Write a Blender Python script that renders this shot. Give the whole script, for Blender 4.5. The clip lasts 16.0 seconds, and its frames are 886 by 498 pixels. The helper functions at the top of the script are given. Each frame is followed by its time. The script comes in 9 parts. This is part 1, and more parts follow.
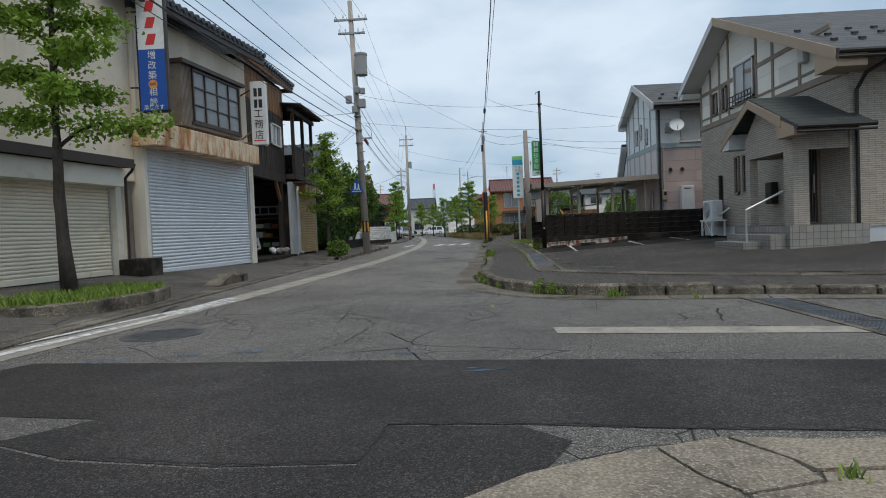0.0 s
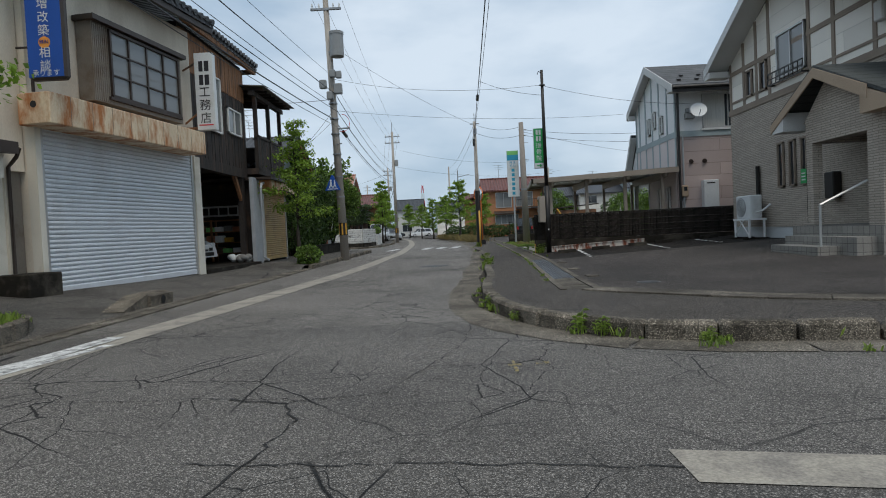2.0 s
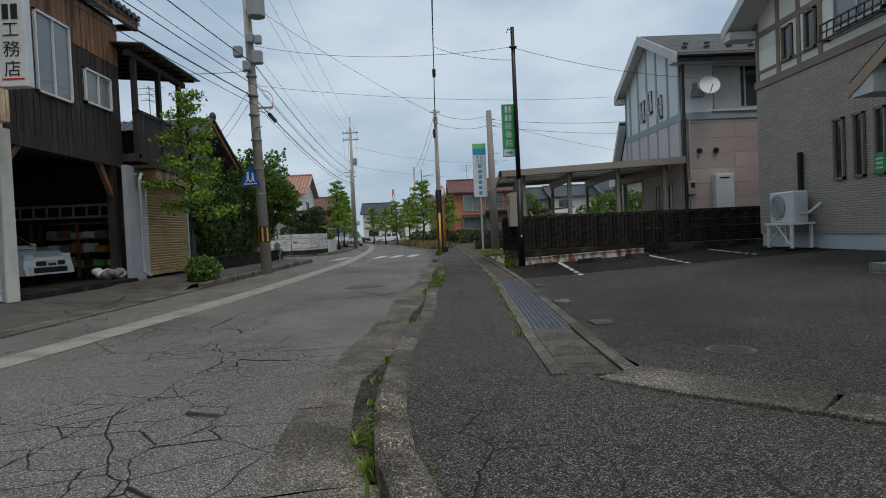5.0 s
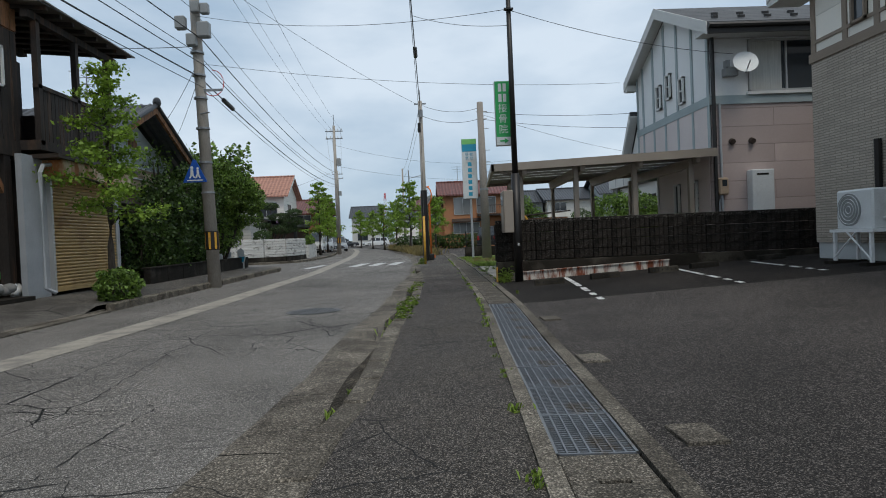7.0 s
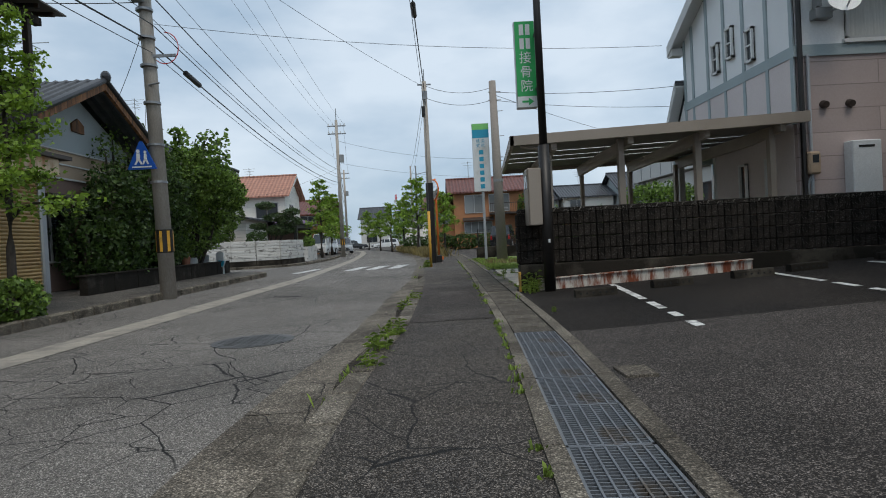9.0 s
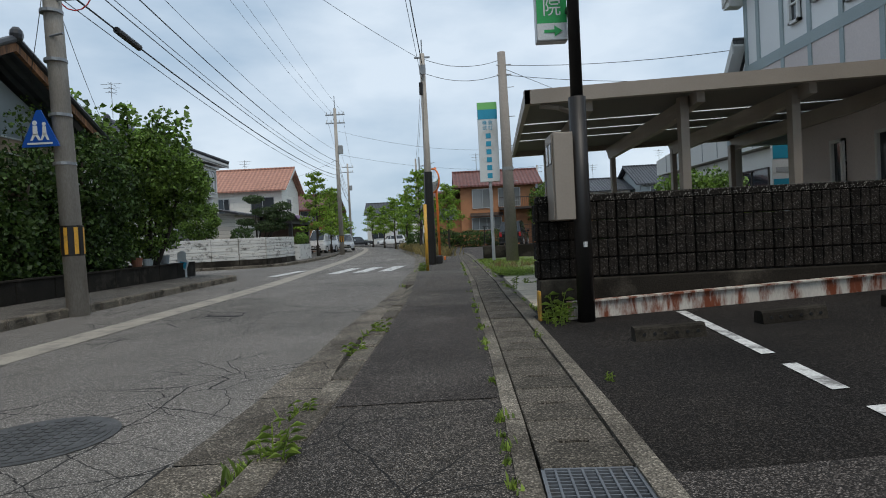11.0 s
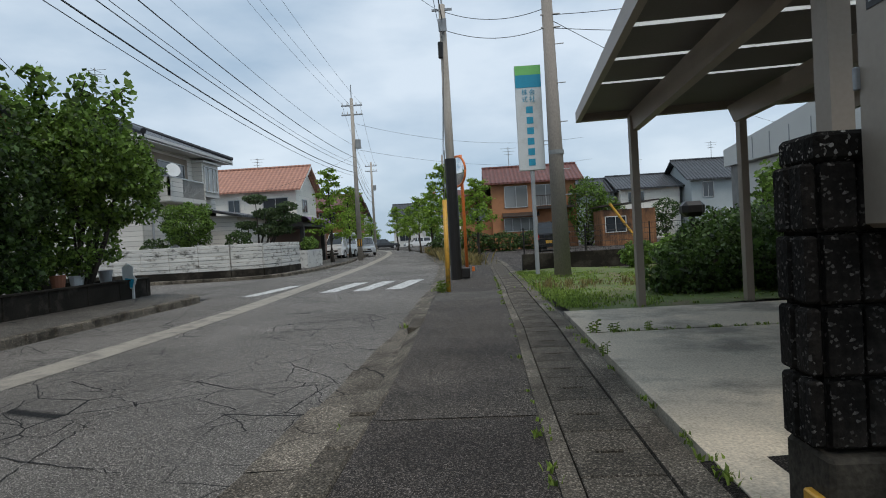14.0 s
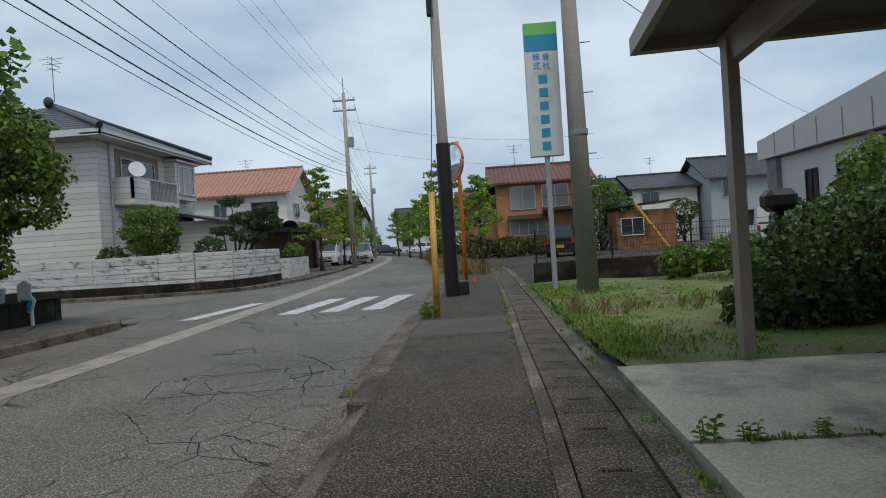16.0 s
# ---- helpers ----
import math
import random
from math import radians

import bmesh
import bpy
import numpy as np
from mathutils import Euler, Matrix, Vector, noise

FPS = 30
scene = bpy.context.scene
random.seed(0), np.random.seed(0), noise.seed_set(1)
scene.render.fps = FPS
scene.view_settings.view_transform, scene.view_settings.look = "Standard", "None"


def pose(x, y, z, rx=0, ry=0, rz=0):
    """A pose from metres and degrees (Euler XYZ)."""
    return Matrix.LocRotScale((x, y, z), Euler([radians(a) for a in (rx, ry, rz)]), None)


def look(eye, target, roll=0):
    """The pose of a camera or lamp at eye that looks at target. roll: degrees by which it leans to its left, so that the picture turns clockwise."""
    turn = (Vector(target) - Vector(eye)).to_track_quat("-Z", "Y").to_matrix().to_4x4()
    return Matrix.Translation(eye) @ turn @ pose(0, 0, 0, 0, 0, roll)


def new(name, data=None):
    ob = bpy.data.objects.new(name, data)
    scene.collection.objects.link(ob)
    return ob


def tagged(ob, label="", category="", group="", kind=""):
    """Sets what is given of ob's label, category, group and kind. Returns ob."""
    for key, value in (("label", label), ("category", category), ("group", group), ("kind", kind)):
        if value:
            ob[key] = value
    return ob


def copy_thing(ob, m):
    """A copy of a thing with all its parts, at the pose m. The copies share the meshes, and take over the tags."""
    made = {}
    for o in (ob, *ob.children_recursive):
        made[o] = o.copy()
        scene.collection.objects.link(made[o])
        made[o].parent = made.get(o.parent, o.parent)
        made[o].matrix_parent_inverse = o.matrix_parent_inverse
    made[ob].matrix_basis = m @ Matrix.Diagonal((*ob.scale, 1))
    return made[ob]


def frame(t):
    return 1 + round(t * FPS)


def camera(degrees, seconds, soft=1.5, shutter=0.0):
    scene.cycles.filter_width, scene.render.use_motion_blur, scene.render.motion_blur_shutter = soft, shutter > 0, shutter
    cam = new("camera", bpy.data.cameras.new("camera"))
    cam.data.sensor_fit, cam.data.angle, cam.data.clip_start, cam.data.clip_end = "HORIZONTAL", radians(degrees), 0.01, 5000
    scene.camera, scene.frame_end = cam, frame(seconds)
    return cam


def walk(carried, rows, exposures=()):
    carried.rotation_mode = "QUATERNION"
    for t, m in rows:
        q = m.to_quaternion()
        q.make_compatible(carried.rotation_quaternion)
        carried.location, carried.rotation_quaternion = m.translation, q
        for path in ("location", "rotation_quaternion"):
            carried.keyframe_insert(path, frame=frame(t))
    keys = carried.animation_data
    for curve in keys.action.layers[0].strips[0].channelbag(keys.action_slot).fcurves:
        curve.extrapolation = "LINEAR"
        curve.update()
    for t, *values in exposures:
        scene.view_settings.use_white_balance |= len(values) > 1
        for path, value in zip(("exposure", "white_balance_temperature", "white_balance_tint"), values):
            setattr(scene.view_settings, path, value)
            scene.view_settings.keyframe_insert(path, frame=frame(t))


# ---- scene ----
cam = camera(72.2, 16.0, soft=1.0)
METRES, EYE, TILT, LEAN, TURN = 25.2, 1.01, -0.7, 0.4, 2.3
ROWS = [
    (0.0, 0.0, 0.0, 0.0, -0.04, -1.21, 1.99),
    (0.5, 0.0008, 0.032, 0.0004, -0.15, -1.14, 2.07),
    (1.0, -0.0, 0.0658, -0.0001, -0.34, -1.11, 2.14),
    (1.5, -0.0002, 0.0977, 0.0004, -0.73, -1.16, 2.3),
    (2.0, 0.0013, 0.1292, 0.0023, -1.07, -1.1, 2.37),
    (2.5, 0.0054, 0.1609, 0.003, -1.54, -1.1, 2.53),
    (3.0, 0.0095, 0.1932, 0.0039, -1.97, -0.98, 2.57),
    (3.5, 0.0163, 0.2244, 0.0039, -2.53, -0.89, 2.67),
    (4.0, 0.0225, 0.2556, 0.0051, -2.83, -0.82, 2.55),
    (6.5, 0.053, 0.4064, 0.0051, -4.73, -0.64, 2.06),
    (7.0, 0.0556, 0.4347, 0.009, -4.43, -0.43, 2.1),
    (7.5, 0.0605, 0.4634, 0.0082, -4.23, -0.36, 2.33),
    (8.0, 0.0632, 0.4953, 0.0075, -3.91, -0.27, 2.35),
    (8.5, 0.0669, 0.5268, 0.0064, -3.68, -0.27, 2.59),
    (9.0, 0.0701, 0.5596, 0.0064, -3.29, -0.24, 2.67),
    (11.5, 0.0924, 0.7121, 0.0114, -1.88, -0.6, 2.51),
    (12.0, 0.094, 0.7402, 0.013, -1.27, -0.54, 2.51),
    (12.5, 0.0962, 0.7699, 0.0136, -0.9, -0.55, 2.56),
    (13.0, 0.0965, 0.8017, 0.0153, -0.31, -0.46, 2.56),
    (13.5, 0.0987, 0.8334, 0.0157, -0.06, -0.44, 2.63),
    (14.0, 0.0997, 0.8648, 0.0169, 0.48, -0.34, 2.85),
    (14.5, 0.1008, 0.8964, 0.0164, 0.62, -0.26, 2.97),
    (15.0, 0.1028, 0.9276, 0.0175, 0.97, -0.06, 3.26),
    (15.5, 0.1058, 0.9597, 0.0169, 0.95, 0.15, 3.31),
    (16.0, 0.1096, 0.9904, 0.0185, 0.99, 0.14, 3.31),
]
walk(cam, [(t, pose(0, 0, EYE, TILT, LEAN, TURN) @ pose(METRES * x, METRES * y, METRES * z, 90 + pitch, roll, yaw)) for t, x, y, z, yaw, pitch, roll in ROWS],
     exposures=((0.0, 0.25), (2.0, 0.18), (3.0, 0.06), (4.0, -0.1), (5.2, 0.02), (6.5, 0.16), (9.0, 0.2), (12.5, 0.26), (16.0, 0.14)))

# ---- world, sun ----
world = bpy.data.worlds.new("overcast_sky")
scene.world = world
world.use_nodes = True
wn = world.node_tree
wn.nodes.clear()
w_out = wn.nodes.new("ShaderNodeOutputWorld")
w_bg = wn.nodes.new("ShaderNodeBackground")
w_bg.inputs["Strength"].default_value = 0.1
w_sky = wn.nodes.new("ShaderNodeTexSky")
w_sky.sky_type = "NISHITA"
w_sky.sun_disc = False
w_sky.sun_elevation, w_sky.sun_rotation = radians(58), radians(20)
w_tc = wn.nodes.new("ShaderNodeTexCoord")
w_map = wn.nodes.new("ShaderNodeMapping")
w_map.inputs["Scale"].default_value = (1.0, 1.0, 2.6)
w_noise = wn.nodes.new("ShaderNodeTexNoise")
w_noise.inputs["Scale"].default_value = 2.3
w_noise.inputs["Detail"].default_value = 7
w_noise.inputs["Roughness"].default_value = 0.5
w_ramp = wn.nodes.new("ShaderNodeValToRGB")
w_ramp.color_ramp.elements[0].position = 0.38
w_ramp.color_ramp.elements[0].color = (3.4, 4.55, 5.8, 1)
w_ramp.color_ramp.elements[1].position = 0.62
w_ramp.color_ramp.elements[1].color = (6.15, 7.05, 7.95, 1)
w_mix = wn.nodes.new("ShaderNodeMix")
w_mix.data_type = "RGBA"
w_mix.inputs["Factor"].default_value = 0.9
wn.links.new(w_tc.outputs["Generated"], w_map.inputs["Vector"])
wn.links.new(w_map.outputs["Vector"], w_noise.inputs["Vector"])
wn.links.new(w_noise.outputs["Fac"], w_ramp.inputs["Fac"])
wn.links.new(w_sky.outputs["Color"], w_mix.inputs["A"])
wn.links.new(w_ramp.outputs["Color"], w_mix.inputs["B"])
wn.links.new(w_mix.outputs["Result"], w_bg.inputs["Color"])
wn.links.new(w_bg.outputs["Background"], w_out.inputs["Surface"])

sun_data = bpy.data.lights.new("sun", "SUN")
sun_data.energy, sun_data.angle, sun_data.color = 1.35, radians(26), (1.0, 0.93, 0.83)
sun = new("sun", sun_data)
sun.matrix_world = look((0, 0, 30), (-6, 14, 0))

# ---- materials ----


def mat(name, col, rough=0.85, vary=0.25, scale=1.2, grain=0.12, grain_scale=60.0, bump=0.15, metal=0.0, stain=None,
        stain_amt=0.0, stain_scale=0.8, stretch=(1, 1, 1), rnd=0.0, coat=0.0):
    """Base colour with broad variation, fine grain, optional stains of a second colour and random value per object."""
    m = bpy.data.materials.new(name)
    m.use_nodes = True
    nt = m.node_tree
    N, L = nt.nodes, nt.links
    b = N["Principled BSDF"]
    b.inputs["Roughness"].default_value = rough
    b.inputs["Metallic"].default_value = metal
    b.inputs["Coat Weight"].default_value = coat
    tc = N.new("ShaderNodeTexCoord")
    mp = N.new("ShaderNodeMapping")
    mp.inputs["Scale"].default_value = stretch
    L.new(tc.outputs["Object"], mp.inputs["Vector"])
    n1 = N.new("ShaderNodeTexNoise")
    n1.inputs["Scale"].default_value, n1.inputs["Detail"].default_value = scale, 6
    n2 = N.new("ShaderNodeTexNoise")
    n2.inputs["Scale"].default_value, n2.inputs["Detail"].default_value = grain_scale, 3
    L.new(mp.outputs["Vector"], n1.inputs["Vector"])
    L.new(mp.outputs["Vector"], n2.inputs["Vector"])

    def remap(sock, amt):
        r = N.new("ShaderNodeMapRange")
        r.inputs["From Min"].default_value, r.inputs["From Max"].default_value = 0.25, 0.75
        r.inputs["To Min"].default_value, r.inputs["To Max"].default_value = 1 - amt, 1 + amt
        L.new(sock, r.inputs["Value"])
        return r.outputs["Result"]

    def mul(a, c):
        k = N.new("ShaderNodeMath")
        k.operation = "MULTIPLY"
        L.new(a, k.inputs[0])
        L.new(c, k.inputs[1])
        return k.outputs[0]
    f = mul(remap(n1.outputs["Fac"], vary), remap(n2.outputs["Fac"], grain))
    if rnd:
        oi = N.new("ShaderNodeObjectInfo")
        r = N.new("ShaderNodeMapRange")
        r.inputs["To Min"].default_value, r.inputs["To Max"].default_value = 1 - rnd, 1 + rnd
        L.new(oi.outputs["Random"], r.inputs["Value"])
        f = mul(f, r.outputs["Result"])
    rgb = N.new("ShaderNodeMix")
    rgb.data_type = "RGBA"
    rgb.inputs["Factor"].default_value = 0.0
    rgb.inputs["A"].default_value = (*col, 1)
    rgb.inputs["B"].default_value = (*(stain or col), 1)
    if stain:
        n3 = N.new("ShaderNodeTexNoise")
        n3.inputs["Scale"].default_value, n3.inputs["Detail"].default_value = stain_scale, 8
        n3.inputs["Roughness"].default_value = 0.65
        L.new(mp.outputs["Vector"], n3.inputs["Vector"])
        r = N.new("ShaderNodeMapRange")
        r.inputs["From Min"].default_value, r.inputs["From Max"].default_value = 0.62 - 0.3 * stain_amt, 0.72 - 0.2 * stain_amt
        L.new(n3.outputs["Fac"], r.inputs["Value"])
        L.new(r.outputs["Result"], rgb.inputs["Factor"])
    vm = N.new("ShaderNodeVectorMath")
    vm.operation = "SCALE"
    L.new(rgb.outputs["Result"], vm.inputs[0])
    L.new(f, vm.inputs["Scale"])
    L.new(vm.outputs["Vector"], b.inputs["Base Color"])
    if bump:
        bp = N.new("ShaderNodeBump")
        bp.inputs["Strength"].default_value, bp.inputs["Distance"].default_value = bump, 0.01
        L.new(n2.outputs["Fac"], bp.inputs["Height"])
        L.new(bp.outputs["Normal"], b.inputs["Normal"])
    return m


def add_aggregate(m, scale, low, high, bump):
    """Stones and gaps of asphalt: every cell has its own value, with dark gaps between."""
    nt = m.node_tree
    N, L = nt.nodes, nt.links
    b = N["Principled BSDF"]
    src = b.inputs["Base Color"].links[0].from_socket
    tc = N.new("ShaderNodeTexCoord")
    vo = N.new("ShaderNodeTexVoronoi")
    vo.inputs["Scale"].default_value = scale
    L.new(tc.outputs["Object"], vo.inputs["Vector"])
    sp = N.new("ShaderNodeSeparateColor")
    L.new(vo.outputs["Color"], sp.inputs["Color"])
    pw = N.new("ShaderNodeMath")
    pw.operation = "POWER"
    pw.inputs[1].default_value = 3.5
    L.new(sp.outputs["Red"], pw.inputs[0])
    r = N.new("ShaderNodeMapRange")
    r.inputs["To Min"].default_value, r.inputs["To Max"].default_value = low, high
    L.new(pw.outputs[0], r.inputs["Value"])
    gap = N.new("ShaderNodeMapRange")
    gap.inputs["From Min"].default_value, gap.inputs["From Max"].default_value = 0.3, 0.75
    gap.inputs["To Min"].default_value, gap.inputs["To Max"].default_value = 1.0, 0.35
    L.new(vo.outputs["Distance"], gap.inputs["Value"])
    k = N.new("ShaderNodeMath")
    k.operation = "MULTIPLY"
    L.new(r.outputs["Result"], k.inputs[0])
    L.new(gap.outputs["Result"], k.inputs[1])
    vm = N.new("ShaderNodeVectorMath")
    vm.operation = "SCALE"
    L.new(src, vm.inputs[0])
    L.new(k.outputs[0], vm.inputs["Scale"])
    L.new(vm.outputs["Vector"], b.inputs["Base Color"])
    bp = N.new("ShaderNodeBump")
    bp.invert = True
    bp.inputs["Strength"].default_value, bp.inputs["Distance"].default_value = bump, 0.006
    L.new(vo.outputs["Distance"], bp.inputs["Height"])
    L.new(bp.outputs["Normal"], b.inputs["Normal"])
    b.inputs["Specular IOR Level"].default_value = 0.25
    return m


def dull(m, spec=0.15):
    """A porous surface with hardly any sheen."""
    m.node_tree.nodes["Principled BSDF"].inputs["Specular IOR Level"].default_value = spec
    return m


def add_cracks(m, scale, width, strength, warp=0.6):
    """Darkens and sinks a net of cracks: edges of warped cells."""
    nt = m.node_tree
    N, L = nt.nodes, nt.links
    b = N["Principled BSDF"]
    src = b.inputs["Base Color"].links[0].from_socket
    tc = N.new("ShaderNodeTexCoord")
    wz = N.new("ShaderNodeTexNoise")
    wz.inputs["Scale"].default_value, wz.inputs["Detail"].default_value = scale * 1.6, 5
    add = N.new("ShaderNodeVectorMath")
    add.operation = "MULTIPLY_ADD"
    add.inputs[1].default_value = (warp, warp, 0)
    L.new(tc.outputs["Object"], wz.inputs["Vector"])
    L.new(wz.outputs["Color"], add.inputs[0])
    L.new(tc.outputs["Object"], add.inputs[2])
    vo = N.new("ShaderNodeTexVoronoi")
    vo.feature = "DISTANCE_TO_EDGE"
    vo.inputs["Scale"].default_value = scale
    L.new(add.outputs["Vector"], vo.inputs["Vector"])
    zone = N.new("ShaderNodeTexNoise")
    zone.inputs["Scale"].default_value = 0.35
    L.new(tc.outputs["Object"], zone.inputs["Vector"])
    zr = N.new("ShaderNodeMapRange")
    zr.inputs["From Min"].default_value, zr.inputs["From Max"].default_value = 0.4, 0.5
    L.new(zone.outputs["Fac"], zr.inputs["Value"])
    r = N.new("ShaderNodeMapRange")
    r.inputs["From Min"].default_value, r.inputs["From Max"].default_value = width * 0.35, width
    r.inputs["To Min"].default_value, r.inputs["To Max"].default_value = strength, 0
    L.new(vo.outputs["Distance"], r.inputs["Value"])
    k = N.new("ShaderNodeMath")
    k.operation = "MULTIPLY"
    L.new(r.outputs["Result"], k.inputs[0])
    L.new(zr.outputs["Result"], k.inputs[1])
    mx = N.new("ShaderNodeMix")
    mx.data_type = "RGBA"
    mx.inputs["B"].default_value = (0.012, 0.012, 0.012, 1)
    L.new(k.outputs[0], mx.inputs["Factor"])
    L.new(src, mx.inputs["A"])
    L.new(mx.outputs["Result"], b.inputs["Base Color"])
    return m


def add_speckle(m, scale, col, amount):
    """Pale stones in the surface: the small cores of a cell pattern."""
    nt = m.node_tree
    N, L = nt.nodes, nt.links
    b = N["Principled BSDF"]
    src = b.inputs["Base Color"].links[0].from_socket
    tc = N.new("ShaderNodeTexCoord")
    vo = N.new("ShaderNodeTexVoronoi")
    vo.inputs["Scale"].default_value = scale
    L.new(tc.outputs["Object"], vo.inputs["Vector"])
    bw = N.new("ShaderNodeSeparateColor")
    L.new(vo.outputs["Color"], bw.inputs["Color"])
    r = N.new("ShaderNodeMapRange")
    r.inputs["From Min"].default_value, r.inputs["From Max"].default_value = 0.9 - 0.6 * amount, 1.0
    L.new(bw.outputs["Red"], r.inputs["Value"])
    mx = N.new("ShaderNodeMix")
    mx.data_type = "RGBA"
    mx.inputs["B"].default_value = (*col, 1)
    L.new(r.outputs["Result"], mx.inputs["Factor"])
    L.new(src, mx.inputs["A"])
    L.new(mx.outputs["Result"], b.inputs["Base Color"])
    return m


def add_bricks(m, width, height, joint, depth, axis="x", dark=0.55, offset=0.5):
    """Courses with joints on a wall that runs along the given axis."""
    nt = m.node_tree
    N, L = nt.nodes, nt.links
    b = N["Principled BSDF"]
    src = b.inputs["Base Color"].links[0].from_socket
    tc = N.new("ShaderNodeTexCoord")
    sp = N.new("ShaderNodeSeparateXYZ")
    cb = N.new("ShaderNodeCombineXYZ")
    L.new(tc.outputs["Object"], sp.inputs["Vector"])
    ad = N.new("ShaderNodeMath")
    ad.operation = "ADD"
    L.new(sp.outputs["X"], ad.inputs[0])
    L.new(sp.outputs["Y"], ad.inputs[1])
    L.new(ad.outputs[0], cb.inputs["X"])
    L.new(sp.outputs["Z"], cb.inputs["Y"])
    br = N.new("ShaderNodeTexBrick")
    br.offset = offset
    br.inputs["Color1"].default_value = (1.08, 1.08, 1.08, 1)
    br.inputs["Color2"].default_value = (0.88, 0.88, 0.88, 1)
    br.inputs["Mortar"].default_value = (dark, dark, dark, 1)
    br.inputs["Scale"].default_value = 1.0
    br.inputs["Mortar Size"].default_value = joint
    br.inputs["Brick Width"].default_value, br.inputs["Row Height"].default_value = width, height
    L.new(cb.outputs["Vector"], br.inputs["Vector"])
    mx = N.new("ShaderNodeMix")
    mx.data_type, mx.blend_type = "RGBA", "MULTIPLY"
    mx.inputs["Factor"].default_value = 1.0
    L.new(src, mx.inputs["A"])
    L.new(br.outputs["Color"], mx.inputs["B"])
    L.new(mx.outputs["Result"], b.inputs["Base Color"])
    bp = N.new("ShaderNodeBump")
    bp.inputs["Strength"].default_value, bp.inputs["Distance"].default_value = 0.8, depth
    bp.invert = True
    L.new(br.outputs["Fac"], bp.inputs["Height"])
    L.new(bp.outputs["Normal"], b.inputs["Normal"])
    return m


def add_tiles(m, along, across, depth, axis_up, axis_side):
    """Rows of rounded roof tiles as relief: waves along both axes of the slope, with shade in the hollows painted into
    the colour.
    """
    nt = m.node_tree
    N, L = nt.nodes, nt.links
    b = N["Principled BSDF"]
    src = b.inputs["Base Color"].links[0].from_socket
    tc = N.new("ShaderNodeTexCoord")
    sp = N.new("ShaderNodeSeparateXYZ")
    L.new(tc.outputs["Object"], sp.inputs["Vector"])

    def saw(out, size, op):
        d = N.new("ShaderNodeMath")
        d.operation = "DIVIDE"
        d.inputs[1].default_value = size
        L.new(sp.outputs[out], d.inputs[0])
        f = N.new("ShaderNodeMath")
        f.operation = op
        f.inputs[1].default_value = 1.0
        L.new(d.outputs[0], f.inputs[0])
        return f.outputs[0]
    u = saw(axis_up, along, "FRACT")
    v = saw(axis_side, across, "PINGPONG")
    s = N.new("ShaderNodeMath")
    s.operation = "MULTIPLY_ADD"
    s.inputs[1].default_value = 1.4
    L.new(v, s.inputs[0])
    L.new(u, s.inputs[2])
    bp = N.new("ShaderNodeBump")
    bp.inputs["Strength"].default_value, bp.inputs["Distance"].default_value = 1.0, depth
    L.new(s.outputs[0], bp.inputs["Height"])
    L.new(bp.outputs["Normal"], b.inputs["Normal"])
    # shading in the colour: hollows darkened, crests lightened with the relief height
    r = N.new("ShaderNodeMapRange")
    r.inputs["From Max"].default_value = 2.4
    r.inputs["To Min"].default_value, r.inputs["To Max"].default_value = 0.6, 1.2
    L.new(s.outputs[0], r.inputs["Value"])
    vm = N.new("ShaderNodeVectorMath")
    vm.operation = "SCALE"
    L.new(src, vm.inputs[0])
    L.new(r.outputs["Result"], vm.inputs["Scale"])
    L.new(vm.outputs["Vector"], b.inputs["Base Color"])
    return m


def glass_mat(name, col=(0.02, 0.025, 0.03), rough=0.05):
    m = bpy.data.materials.new(name)
    m.use_nodes = True
    b = m.node_tree.nodes["Principled BSDF"]
    b.inputs["Base Color"].default_value = (*col, 1)
    b.inputs["Roughness"].default_value = rough
    b.inputs["Specular IOR Level"].default_value = 0.8
    return m


def mirror_mat(name):
    m = bpy.data.materials.new(name)
    m.use_nodes = True
    b = m.node_tree.nodes["Principled BSDF"]
    b.inputs["Base Color"].default_value = (0.75, 0.77, 0.78, 1)
    b.inputs["Metallic"].default_value = 1
    b.inputs["Roughness"].default_value = 0.04
    return m


def leaf_mat(name, col, dark=0.5):
    """Leaves: value and hue vary from leaf to leaf, and some light passes through."""
    m = bpy.data.materials.new(name)
    m.use_nodes = True
    nt = m.node_tree
    N, L = nt.nodes, nt.links
    b = N["Principled BSDF"]
    b.inputs["Roughness"].default_value = 0.55
    g = N.new("ShaderNodeNewGeometry")
    mx = N.new("ShaderNodeMix")
    mx.data_type = "RGBA"
    mx.inputs["A"].default_value = (col[0] * dark, col[1] * dark, col[2] * dark, 1)
    mx.inputs["B"].default_value = (col[0] * 1.5, col[1] * 1.35, col[2] * 1.1, 1)
    L.new(g.outputs["Random Per Island"], mx.inputs["Factor"])
    L.new(mx.outputs["Result"], b.inputs["Base Color"])
    tr = N.new("ShaderNodeBsdfTranslucent")
    L.new(mx.outputs["Result"], tr.inputs["Color"])
    ms = N.new("ShaderNodeMixShader")
    ms.inputs["Fac"].default_value = 0.35
    out = N["Material Output"]
    L.new(b.outputs["BSDF"], ms.inputs[1])
    L.new(tr.outputs["BSDF"], ms.inputs[2])
    L.new(ms.outputs["Shader"], out.inputs["Surface"])
    return m


